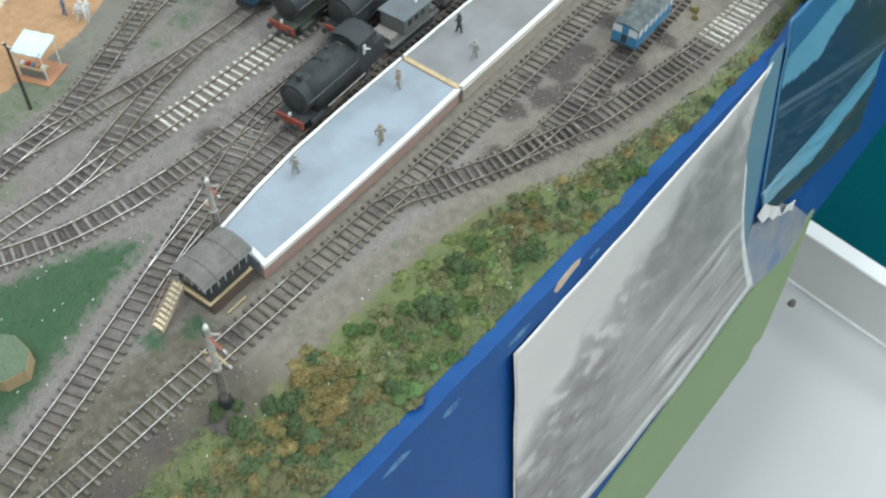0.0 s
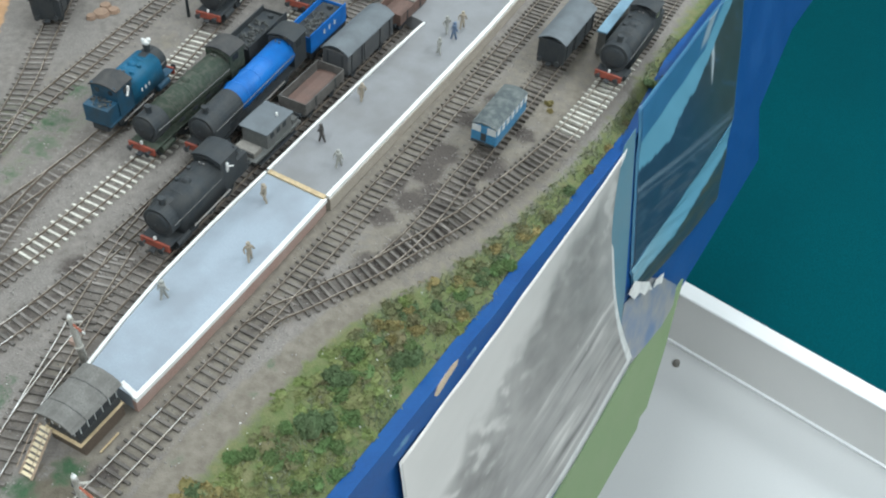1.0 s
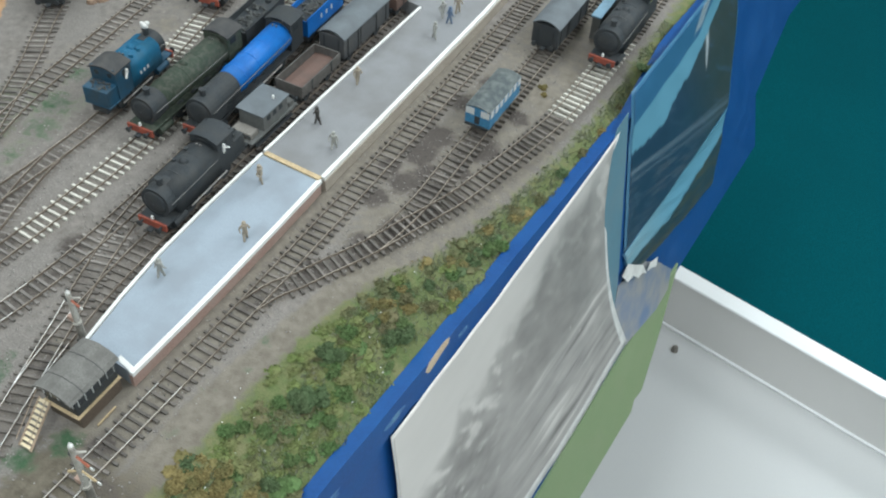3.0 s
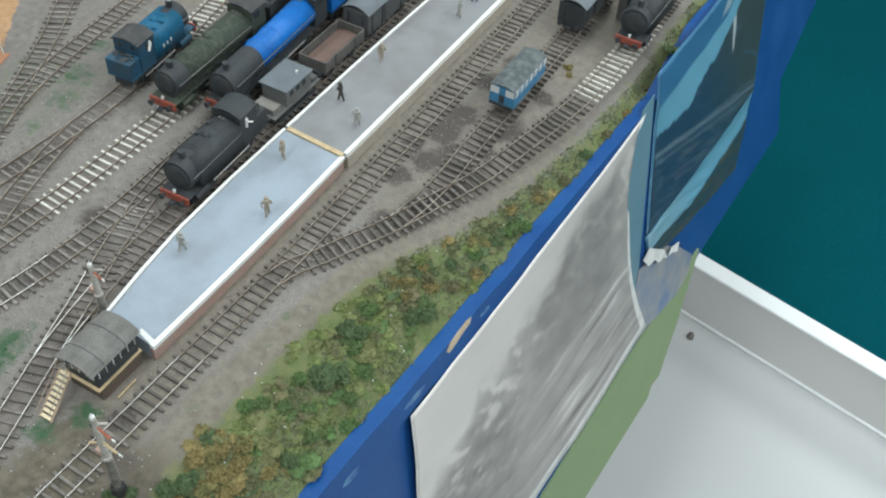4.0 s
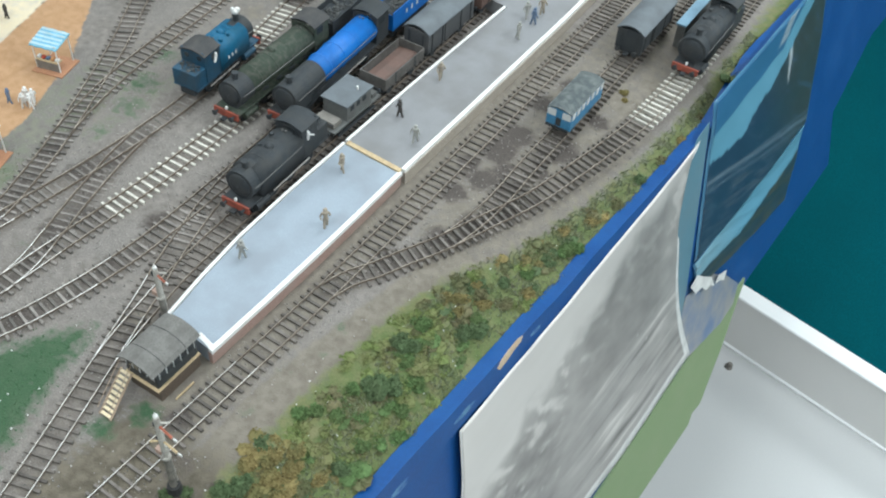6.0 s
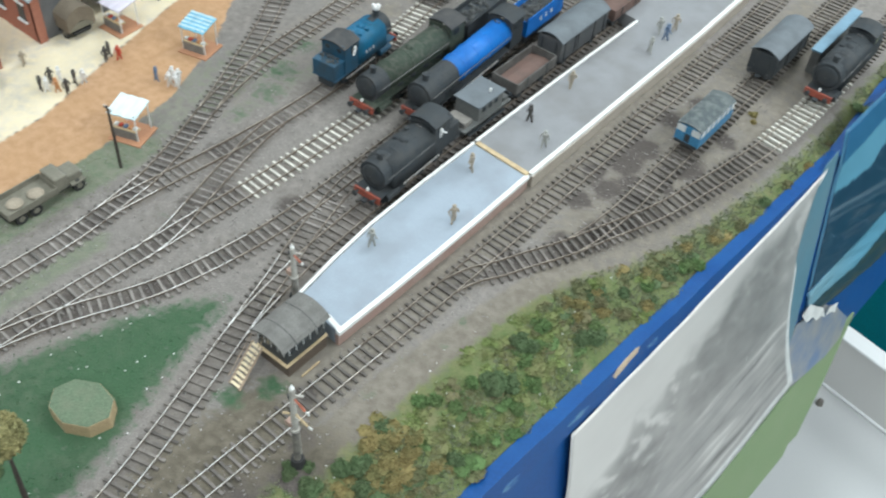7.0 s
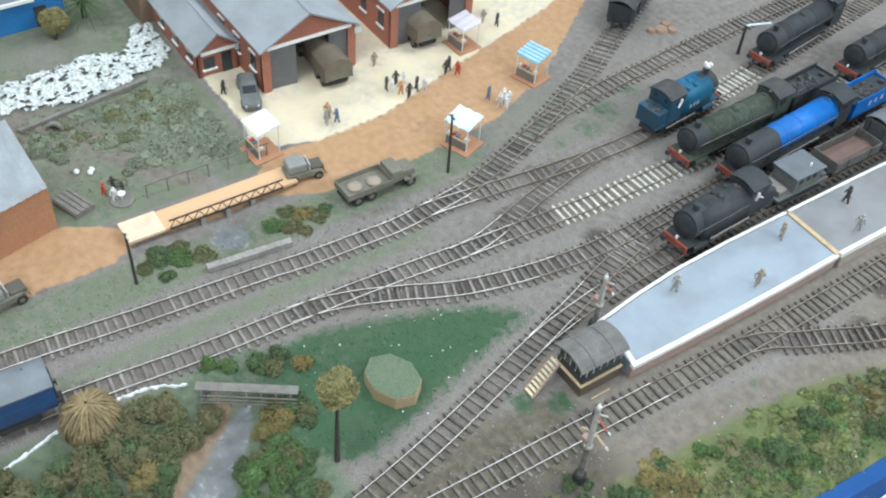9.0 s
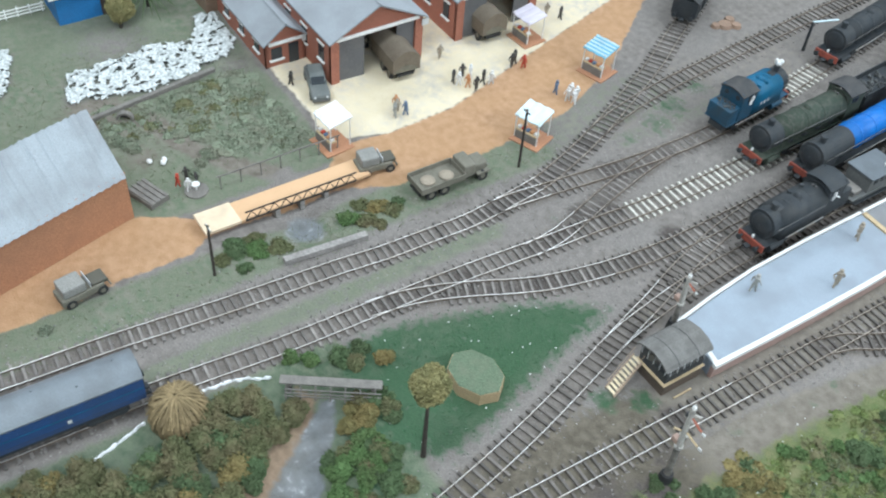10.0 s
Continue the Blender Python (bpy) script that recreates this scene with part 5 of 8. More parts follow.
def railcar(key, y0, y1, label):
    root = thing("railcar", on_track(key, (y0 + y1) / 2), label, "railcar")
    L = y1 - y0
    roof_m = mat("railcar_roof_mottled", (0.08, 0.095, 0.10), 0.8, spec=0.25, second=(0.16, 0.175, 0.17), stain=150, stain_vary=0.45)
    body_m = mat("railcar_blue", (0.045, 0.20, 0.36), 0.5, second=(0.05, 0.15, 0.25), stain=80)
    vpart("lower_body", box(0, 0, 0.0145, 0.0240, L, 0.0110, 0.0010), body_m, root, "mid-blue lower panels")
    vpart("upper_body", box(0, 0, 0.0235, 0.0236, L - 0.0004, 0.0075, 0.0008), body_m, root)
    vpart("roof", extrude_profile(arc_roof(0.0119, 0.0030, 0.0272, 0.0008, 12), -L / 2 - 0.0006, L / 2 + 0.0006, steps=4), roof_m, root, "mottled blue-grey roof")
    for s in (-1, 1):
        for k in range(7):
            y = -L / 2 + L * (k + 0.5) / 7
            w = vpart("side_window", box(s * 0.0119, y, 0.0236, 0.0006, L / 7 * 0.62, 0.0066, 0.0002), M_PALEWIN, root, "pale blanked window")
    for s in (-1, 1):
        for x in (-0.0072, 0.0072):
            vpart("end_window", box(x, s * (L / 2 + 0.0001), 0.0235, 0.0082, 0.0006, 0.0066, 0.0002), M_PALEWIN, root, "pale blanked window")
        vpart("end_door", box(0, s * (L / 2 + 0.0001), 0.0155, 0.0050, 0.0006, 0.0080, 0.0002), M_GLASSDARK, root, "dark end door")
        vpart("bumper", box(0, s * (L / 2 + 0.0008), 0.0095, 0.0220, 0.0016, 0.0022, 0.0003), M_BLACK, root)
    vpart("underframe", box(0, 0, 0.0080, 0.0200, L * 0.9, 0.0030, 0.0004), M_BLACK, root)
    wheelset(root, [-L * 0.27, L * 0.27], 0.0058)
    return root


def diesel_shunter(key, y_front, length, label):
    root = thing("diesel_shunter", on_track(key, y_front + length / 2, True), label, "locomotive", group="locomotives")
    h = length / 2
    vpart("frame", box(0, 0, 0.0105, 0.0265, length, 0.0050, 0.0006), M_BLACK, root)
    vpart("body", box(0, 0, 0.0215, 0.0258, length - 0.004, 0.0170, 0.0014), M_BLUE, root)
    roof_m = mat("shunter_roof_grey", (0.20, 0.235, 0.225), 0.7, second=(0.14, 0.16, 0.155), stain=60, stain_vary=0.4)
    vpart("roof", extrude_profile(arc_roof(0.0126, 0.0022, 0.0298, 0.0010), -h + 0.003, h - 0.012), roof_m, root, "dull grey-green roof panel")
    bm = cyl((0, h * 0.55, 0.0305), (0, h * 0.55, 0.0330), 0.0078, 0.0074, 20)
    vpart("fan_ring", bm, M_BLACK, root, "dark round fan opening")
    vpart("fan_hub", cyl((0, h * 0.55, 0.0328), (0, h * 0.55, 0.0338), 0.0036, 0.0030, 14), roof_m, root)
    for s in (-1, 1):
        for k in range(4):
            vpart("side_door", box(s * 0.0130, -length * 0.30 + length * 0.2 * k, 0.0215, 0.0005, length * 0.16, 0.0130, 0.0002), M_BLUE, root)
        lettering(root, s * 0.0134, -0.012, 0.0225, 3, 0.008, 0.0036)
    vpart("radiator", box(0, h - 0.0018, 0.0215, 0.0180, 0.0010, 0.0110, 0.0003), M_BLACK, root)
    vpart("buffer_beam", box(0, h + 0.0006, 0.0115, 0.0262, 0.0016, 0.0066, 0.0003), M_RED, root, "red buffer beam")
    buffers(root, h + 0.001, 1)
    wheelset(root, [-length * 0.28, 0, length * 0.28], 0.0075, M_BLACK, 8)
    return root


loco("bay", 0.135, 0.125, M_BLACK, M_BLACK, "black tank engine with a red buffer beam standing beside the platform", tank=True, driver=-1, slab=True, boiler_r=0.0125)
brake_van("bay", 0.264, 0.346, "grey brake van with a flat roof and end platforms")
open_wagon("bay", 0.349, 0.427, M_WAGRIM, "open goods wagon with dark weathered sides and a brown load")
van("bay", 0.430, 0.530, M_VANDARK, M_VANROOF, "covered goods van with a smooth grey curved roof")
open_wagon("bay", 0.540, 0.606, M_WAGBROWN, "open goods wagon with reddish-brown planked sides")
loco("yard_c", 0.254, 0.182, M_BLUE, M_BLACK, "express steam engine with a bright blue boiler and black smokebox", wheels=(3, 0.0115), boiler_r=0.0122, dome=False, nose=0.030, deflectors=True)
tender("yard_c", 0.440, 0.520, M_BLUE, "blue tender with pale lettering, loaded with coal", bars=3)
diesel_shunter("yard_c", 0.590, 0.092, "bright blue shunting engine with a grey-green roof and red buffer beam")
loco("yard_b", 0.228, 0.155, M_LOCOGREEN, M_LOCOGREEN, "heavily weathered green-black steam engine with a rusty front", wheels=(4, 0.0090), boiler_r=0.0120)
tender("yard_b", 0.388, 0.470, M_BLACK, "black tender with a grey domed top behind the weathered engine")
loco("yard_b", 0.515, 0.150, M_BLACK, M_BLACK, "black steam engine with a red buffer beam", wheels=(4, 0.0090), boiler_r=0.0120)
loco("yard_a", 0.232 + 0.110, 0.110, M_TANKBLUE, M_NAVY, "blue and black tank engine with pale letters on its side tanks", back=False, tank=True, bars=True, driver=1, cap=True, wheels=(3, 0.0085), plate_m=M_NAVY, slab=True, boiler_r=0.0118)
loco("yard_a", 0.440, 0.155, M_BLACK, M_BLACK, "black steam engine with a red buffer beam", wheels=(4, 0.0090), boiler_r=0.0120)
van("main_up", 0.338, 0.430, M_BLACK, M_ROOFDARK, "dark goods van with a rusty end on the loop line", top=0.030)
railcar("goods_siding", 0.412, 0.484, "small blue railcar with pale blanked windows and a mottled roof")
van("goods_siding", 0.572, 0.665, M_BLACK, M_VANROOF, "dark goods van with a smooth grey curved roof", top=0.0330)
loco("goods_loop", 0.580, 0.130, M_BLACK, M_BLACK, "black tank engine with a broad red buffer beam", tank=True, wheels=(3, 0.0090), slab=True, boiler_r=0.0132)

# the passenger train, standing beyond the far end of the platform
coach("platform_road", 0.815, 0.932, "dark blue coach with a smooth grey roof at the train tail", 7)
coach("platform_road", 0.935, 1.066, "dark blue coach with a smooth grey roof amid the train", 8)
tender("platform_road", 1.069, 1.141, M_BLACK, "black tender loaded with coal behind the blue express engine", back=False)
loco("platform_road", 1.144 + 0.165, 0.165, M_DKBLUE, M_BLACK, "express steam engine with a deep blue boiler and red wheels", back=False, wheels=(3, 0.0115), boiler_r=0.0108, red_wheels=True)
coach("yard_b", -0.600, -0.414, "dark blue coach with a grey-blue roof on the approach line", 10, painted=True)


# ---- station things ----
def signal_cabin():
    root = thing("signal_cabin", pose(-0.0248, -0.029, 0), "signal cabin with a grey curved felt roof and cream stairs", "signal cabin")
    # Base brown is darkened to carry the shade below the balcony.
    part("plinth", box(0, 0.001, 0.0075, 0.0325, 0.043, 0.015, 0.0006), mat("cabin_base_shaded_brown", (0.115, 0.085, 0.065), 0.85, second=(0.07, 0.06, 0.05), stain=60), root, "brown base darkened for the shade below the balcony")
    part("balcony", box(0, -0.0002, 0.0156, 0.0358, 0.0465, 0.0008, 0.0002), M_TEAK, root, "cream timber balcony edge")
    part("body", box(-0.0005, 0.0005, 0.0270, 0.0325, 0.0430, 0.0220, 0.0006), M_BLACK, root, "dark cabin walls")
    for x in (-0.0113, -0.0042, 0.0029, 0.0100):
        part("end_window", box(x, -0.0212, 0.0300, 0.0062, 0.0008, 0.0085, 0.0002), M_GLASSDARK, root)
    for k in range(5):
        w = part("side_window", box(0.0159, -0.014 + 0.0075 * k, 0.0300, 0.0008, 0.0060, 0.0085, 0.0002), M_GLASSDARK, root)
    for x in (-0.0149, -0.0078, -0.0007, 0.0064, 0.0134):
        part("window_bar", box(x, -0.0215, 0.0300, 0.0006, 0.0006, 0.0090), M_PALEWIN, root, "pale glazing bar")
    for k in range(6):
        part("window_bar", box(0.0161, -0.0178 + 0.0075 * k, 0.0300, 0.0006, 0.0006, 0.0090), M_PALEWIN, root, "pale glazing bar")
    part("door", box(-0.0170, -0.010, 0.0245, 0.0010, 0.009, 0.016, 0.0002), M_TEAK, root)
    prof = [(-0.0225, 0.0365), (-0.0195, 0.0395), (-0.012, 0.0424), (0.0, 0.0444), (0.012, 0.0424), (0.0185, 0.0395), (0.0215, 0.0362), (0.0205, 0.0356), (0.0175, 0.0382), (0.0115, 0.0409), (0.0, 0.0428), (-0.0115, 0.0409), (-0.0185, 0.0382), (-0.0215, 0.0357)]
    prof = [(a * 0.86, z) for a, z in prof]
    part("roof", extrude_profile(prof, -0.0265, 0.0255, steps=6), mat("cabin_roof_felt", (0.168, 0.163, 0.152), 0.85, second=(0.115, 0.110, 0.102), stain=90, stain_vary=0.4), root, "mid-grey curved felt roof")
    for y in (-0.012, 0.010):
        part("roof_seam", extrude_profile([(a, z + 0.0002) for a, z in prof[:7]] + [(a, z - 0.0002) for a, z in reversed(prof[:7])], y - 0.0003, y + 0.0003), M_ROOFDARK, root)
    for s in (-1, 1):
        bm = bmesh.new()
        cyl((-0.0165 + s * 0.0055, -0.022, 0.0165), (-0.0085 + s * 0.0055, -0.056, 0.0010), 0.0010, None, 6, bm)
        part("stair_string", bm, mat("stair_brown", (0.40, 0.30, 0.22), 0.8), root)
        bm = bmesh.new()
        cyl((-0.0165 + s * 0.0058, -0.022, 0.0255), (-0.0085 + s * 0.0058, -0.056, 0.0095), 0.0003, None, 6, bm)
        part("stair_rail", bm, mat("stair_brown", (0.40, 0.30, 0.22), 0.8), root)
    for k in range(9):
        t = (k + 0.5) / 9
        part("tread", box(-0.0165 + 0.008 * t, -0.022 - 0.034 * t, 0.0165 - 0.0155 * t, 0.0100, 0.0026, 0.0008, 0.0002), mat("cream_tread", (0.78, 0.66, 0.45), 0.7, vary=0.08), root, "pale cream stair tread")
    part("step_bench", box(0.024, -0.004, 0.002, 0.0012, 0.020, 0.0016, 0.0003), M_TEAK, root)
    return root


signal_cabin()


def semaphore(x, y, z, h, arms, label, extra=0):
    root = thing("semaphore_signal", pose(x, y, z), label, "signal", group="semaphore signals")
    part("lower_post", cyl((0, 0, 0), (0, 0, h * 0.50), 0.0029, 0.0026, 10), mat("weathered_post_foot", (0.205, 0.190, 0.165), 0.85, second=(0.10, 0.094, 0.085), stain=110, stain_vary=0.5), root, "dirty grey lower post")
    part("post_collar", cyl((0, 0, h * 0.50), (0, 0, h * 0.525), 0.0036, 0.0036, 10), M_POST, root)
    part("upper_post", cyl((0, 0, h * 0.525), (0, 0, h), 0.0025, 0.0021, 10), M_POST, root, "pale stone-grey upper post")
    bm = ball((0, 0, h + 0.0015), 0.0018, 10)
    cyl((0, 0, h + 0.002), (0, 0, h + 0.006), 0.0009, 0.0001, 8, bm)
    part("finial", bm, M_WHITE, root, smooth=True)
    for k, (za, ln, drop) in enumerate(arms):
        bm = cyl((0.001, 0, za), (ln * 0.72, -0.001, za - drop * 0.72), 0.0008, 0.0010, 4)
        a = part("signal_arm", bm, mat("signal_arm_red", (0.42, 0.13, 0.08), 0.6) if k == 0 else M_TEAK, root, "small red arm with a white tip" if k == 0 else "buff timber arm")
        bm = box(ln * 0.86, -0.001, za - drop * 0.86, ln * 0.16, 0.0009, 0.0024, 0.0002)
        part("arm_tip", bm, M_WHITE, a, "white tip")
        part("lamp", box(-0.0026, 0, za - 0.001, 0.0026, 0.0030, 0.0042, 0.0005), M_BLACK, root)
        part("bracket", box(0.0, 0, za - 0.0035, 0.009, 0.0024, 0.0012, 0.0003), M_POST, root)
    part("ladder", cyl((0.0, 0.0045, 0), (0.0, 0.0024, h * 0.92), 0.0005, None, 6), M_POST, root)
    for k in range(extra):
        a = 0.7 + 1.5 * k
        za = h * (0.93 - 0.11 * k)
        part("bracket_arm", cyl((0, 0, za), (0.008 * math.cos(a), 0.008 * math.sin(a), za - 0.001), 0.0008, 0.0010, 6), (M_POST, M_WOODGREY, M_TEAK, M_WOODGREY)[k % 4], root)
    part("counterweight", box(-0.004, 0, h * 0.56, 0.0060, 0.0050, 0.0050, 0.0005), mat("faded_pink_box", (0.45, 0.31, 0.25), 0.7), root, "faded pink box")
    part("base", cyl((0, 0, 0), (0, 0, 0.012), 0.0062, 0.0050, 12), M_TYRE, root, "black base")
    return root


semaphore(0.0535, -0.101, -0.002, 0.097, ((0.088, 0.018, 0.004), (0.070, 0.020, 0.002)), "stone-grey semaphore signal post with two arms beside the line", 4)
semaphore(-0.0595, 0.0085, 0.0, 0.068, ((0.062, 0.014, 0.003),), "stone-grey semaphore signal post with one arm by the platform", 2)


def telegraph_pole(x, y, h, label):
    root = thing("telegraph_pole", pose(x, y, 0), label, "pole", group="telegraph poles")
    part("post", cyl((0, 0, -0.002), (0, 0, h), 0.0016, 0.0011, 10), M_DARKWOOD, root)
    part("crossarm", box(0, 0, h - 0.003, 0.0105, 0.0012, 0.0014, 0.0002), M_DARKWOOD, root)
    for x2 in (-0.0045, -0.002, 0.002, 0.0045):
        part("insulator", cyl((x2, 0, h - 0.0022), (x2, 0, h - 0.0003), 0.0006, 0.0004, 6), M_WHITE, root)


telegraph_pole(-0.316, -0.313, 0.062, "dark creosoted telegraph pole beside the road")
telegraph_pole(-0.304, 0.017, 0.074, "tall dark creosoted telegraph pole by the market stall")

sb = thing("station_building", pose(-0.084, 0.686, PLAT_Z), "plain grey station building with a flat roof on the platform", "building")
part("body", box(0, 0, 0.0125, 0.038, 0.066, 0.025, 0.0006), mat("station_wall_grey", (0.115, 0.105, 0.098), 0.8, second=(0.085, 0.08, 0.072)), sb)
part("roof", box(0, 0, 0.0262, 0.043, 0.072, 0.0026, 0.0006), M_VANROOF, sb, "flat mid-grey roof")
part("door", box(0, -0.0333, 0.009, 0.009, 0.0008, 0.018, 0.0002), M_DARKWOOD, sb)
for x in (-0.013, 0.013):
    part("window", box(x, -0.0333, 0.0135, 0.007, 0.0008, 0.009, 0.0002), M_GLASSDARK, sb)
shelter = thing("platform_shelter", pose(-0.100, 0.590, PLAT_Z), "low weathered timber shelter at the platform bay end", "shelter")
part("bench_back", box(0, 0.006, 0.007, 0.024, 0.0014, 0.014, 0.0003), M_WOODGREY, shelter)
part("bench_seat", box(0, 0.001, 0.006, 0.024, 0.010, 0.0014, 0.0003), M_WOODGREY, shelter)
for x in (-0.011, 0.011):
    part("leg", box(x, 0.001, 0.0028, 0.0014, 0.009, 0.0056, 0.0002), M_WOODGREY, shelter)


# ---- model figures: each one plain mesh ----
def figure(x, y, z, kind, label, turn=0.0, h=0.0225, lean=0.0):
    bm = bmesh.new()
    s = h / 0.0225
    for d in (-1, 1):
        cyl((d * 0.0015 * s, d * 0.0022 * s, 0), (d * 0.0010 * s, 0, 0.0108 * s), 0.0009 * s, 0.0014 * s, 8, bm)
        cyl((d * 0.0042 * s, 0.0008 * s, 0.0135 * s), (d * 0.0024 * s, 0, 0.0182 * s), 0.0007 * s, 0.0009 * s, 6, bm)
        cyl((d * 0.0036 * s, (0.0008 + 0.0022 * d) * s, 0.0105 * s), (d * 0.0042 * s, 0.0008 * s, 0.0135 * s), 0.0006 * s, 0.0007 * s, 6, bm)
    cyl((0, 0, 0.0095 * s), (0, 0.0004 * s, 0.0185 * s), 0.0018 * s, 0.0025 * s, 10, bm)
    ball((0, 0.0005 * s, 0.0208 * s), 0.0017 * s, 10, bm)
    cyl((0, 0.0005 * s, 0.0218 * s), (0, 0.0005 * s, 0.0227 * s), 0.0019 * s, 0.0012 * s, 10, bm)
    ob = link("model_figure", bm, M_FIG[kind])
    ob.matrix_basis = pose(x, y, z, lean, 0, turn) @ Matrix.Diagonal((1.1, 1.1, 0.95, 1))
    return tagged(ob, label, "figurine", group="model figures")


for i, (x, y, k) in enumerate(((-0.047, 0.090, 5), (-0.013, 0.162, 1), (-0.045, 0.229, 1), (-0.048, 0.328, 0), (-0.014, 0.305, 5), (-0.050, 0.405, 1), (-0.022, 0.519, 5), (-0.022, 0.554, 4), (-0.024, 0.578, 1), (-0.034, 0.560, 5))):
    figure(x, y, PLAT_Z - 0.0004, k, ("small drab grey-brown", "small brown", "small brown", "small dark", "small grey", "small tan", "small grey", "small blue-grey", "small brown", "small grey")[i] + " model passenger standing on the platform", i * 47)
YARD = ((-0.538, -0.125, 0, "dark"), (-0.447, -0.045, 6, "orange-topped"), (-0.435, -0.053, 5, "grey"), (-0.433, -0.041, 4, "blue"), (-0.441, -0.047, 1, "brown"), (-0.457, 0.036, 0, "dark"), (-0.450, 0.039, 2, "white"), (-0.461, 0.051, 0, "dark"),
        (-0.456, 0.059, 2, "white"), (-0.442, 0.046, 6, "orange"), (-0.434, 0.052, 0, "dark"), (-0.441, 0.066, 0, "dark"), (-0.435, 0.073, 2, "white"), (-0.451, 0.113, 0, "dark"), (-0.456, 0.121, 0, "dark"), (-0.443, 0.124, 3, "red"),
        (-0.505, 0.049, 1, "brown"), (-0.386, 0.127, 4, "blue"), (-0.374, 0.139, 2, "white"), (-0.366, 0.141, 2, "white"), (-0.362, 0.134, 2, "white"), (-0.369, 0.131, 2, "white"), (-0.520, 0.215, 1, "brown"), (-0.505, 0.225, 0, "dark"))
for i, (x, y, k, word) in enumerate(YARD):
    figure(x, y, 0.0, k, "small %s model figure standing in the sandy yard" % word, i * 61, 0.0192)
for i, (x, y, k, word) in enumerate(((-0.441, -0.296, 3, "red"), (-0.446, -0.285, 0, "dark"), (-0.434, -0.279, 0, "dark"), (-0.430, -0.289, 2, "white"))):
    figure(x, y, 0.001, k, "small %s model figure at the garden table" % word, i * 80, 0.017)
table = thing("garden_table", pose(-0.427, -0.283, 0.0), "round pale garden table with model figures about it", "table")
part("paving", cyl((0, 0, 0.0), (0, 0, 0.0014), 0.0115, None, 20), M_WOODGREY, table)
part("tabletop", cyl((0, 0, 0.0085), (0, 0, 0.0097), 0.0040, None, 18), M_WHITE, table)
part("pedestal", cyl((0, 0, 0.0018), (0, 0, 0.0086), 0.0008, None, 8), M_WHITE, table)
for x, y in ((-0.487, -0.307), (-0.483, -0.293), (-0.479, -0.296)):
    bm = ball((0, 0, 0.0022), 0.0028, 10, None, (1.4, 1, 0.8))
    ob = link("white_sheep", bm, M_FIG[2])
    ob.matrix_basis = pose(x, y, 0.0005)
    tagged(ob, "tiny white model sheep lying on the grass", "model sheep", group="model sheep")


# ---- market stalls ----
def stall(x, y, turn, canopy_m, label, stripes=None, w=0.031, d=0.028, h=0.034):
    root = thing("market_stall", pose(x, y, 0, 0, 0, turn), label, "stall", group="market stalls")
    for sx in (-1, 1):
        for sy in (-1, 1):
            part("post", cyl((sx * w * 0.44, sy * d * 0.42, 0), (sx * w * 0.44, sy * d * 0.42, h + 0.0015 - sy * 0.0015), 0.0007, None, 6), M_WHITE, root)
    bm = bmesh.new()
    n = 8
    rows = []
    for k in range(2):
        rows.append([bm.verts.new((-w / 2 + w * i / n, (-d / 2, d / 2)[k], h + (0.0, 0.004)[k] + 0.0006 * math.sin(i * 2.1 + k))) for i in range(n + 1)])
    for i in range(n):
        bm.faces.new((rows[0][i], rows[0][i + 1], rows[1][i + 1], rows[1][i]))
    r = bmesh.ops.extrude_face_region(bm, geom=list(bm.faces))
    bmesh.ops.translate(bm, vec=(0, 0, -0.0012), verts=[v for v in r["geom"] if isinstance(v, bmesh.types.BMVert)])
    bmesh.ops.recalc_face_normals(bm, faces=bm.faces)
    can = part("canopy", bm, canopy_m, root)
    if stripes:
        for k in range(5):
            t = (k + 0.5) / 5
            bm = bmesh.new()
            ya, yb = -d / 2 + d * (t - 0.05), -d / 2 + d * (t + 0.05)
            za, zb = h + 0.004 * (t - 0.05) + 0.0011, h + 0.004 * (t + 0.05) + 0.0011
            vs = [bm.verts.new(p) for p in ((-w / 2, ya, za), (w / 2, ya, za), (w / 2, yb, zb), (-w / 2, yb, zb))]
            bm.faces.new(vs)
            bmesh.ops.solidify(bm, geom=list(bm.faces), thickness=0.0004)
            part("stripe", bm, stripes, can, "blue stripe")
    part("counter", box(0, -d * 0.30, 0.0115, w * 0.86, d * 0.30, 0.0014, 0.0003), M_TEAK, root)
    part("counter_front", box(0, -d * 0.44, 0.0056, w * 0.84, 0.0010, 0.0110, 0.0002), M_WOODGREY, root)
    for k in range(5):
        part("stall_item", box(-w * 0.34 + w * 0.17 * k, -d * 0.30, 0.0135, 0.0036, 0.0046, 0.0026, 0.0005), M_FIG[(2, 3, 4, 6, 2)[k]], root)
    part("base_board", box(0.002, -d * 0.1, 0.0006, w * 1.15, d * 1.2, 0.0012, 0.0002), M_ORANGEWALL, root, "orange-brown base board")
    return root


M_CAN_W = mat("canopy_white", (0.82, 0.82, 0.83), 0.7, vary=0.04)
M_CAN_LB = mat("canopy_pale_blue", (0.66, 0.80, 0.84), 0.7, vary=0.04)
M_CAN_B = mat("canopy_sky_blue", (0.22, 0.52, 0.68), 0.7, vary=0.05)
M_CAN_L = mat("canopy_lilac", (0.62, 0.58, 0.66), 0.7, vary=0.08, second=(0.72, 0.66, 0.7))
stall(-0.430, -0.131, 5, M_CAN_W, "market stall with a plain white canopy by the bridge")
stall(-0.338, 0.058, 20, M_CAN_LB, "market stall with a pale blue-white canopy on orange ground", h=0.030)
stall(-0.400, 0.199, 15, M_CAN_B, "market stall with a sky-blue striped canopy", mat("stripe_pale", (0.72, 0.85, 0.88), 0.7, vary=0.03), h=0.030)
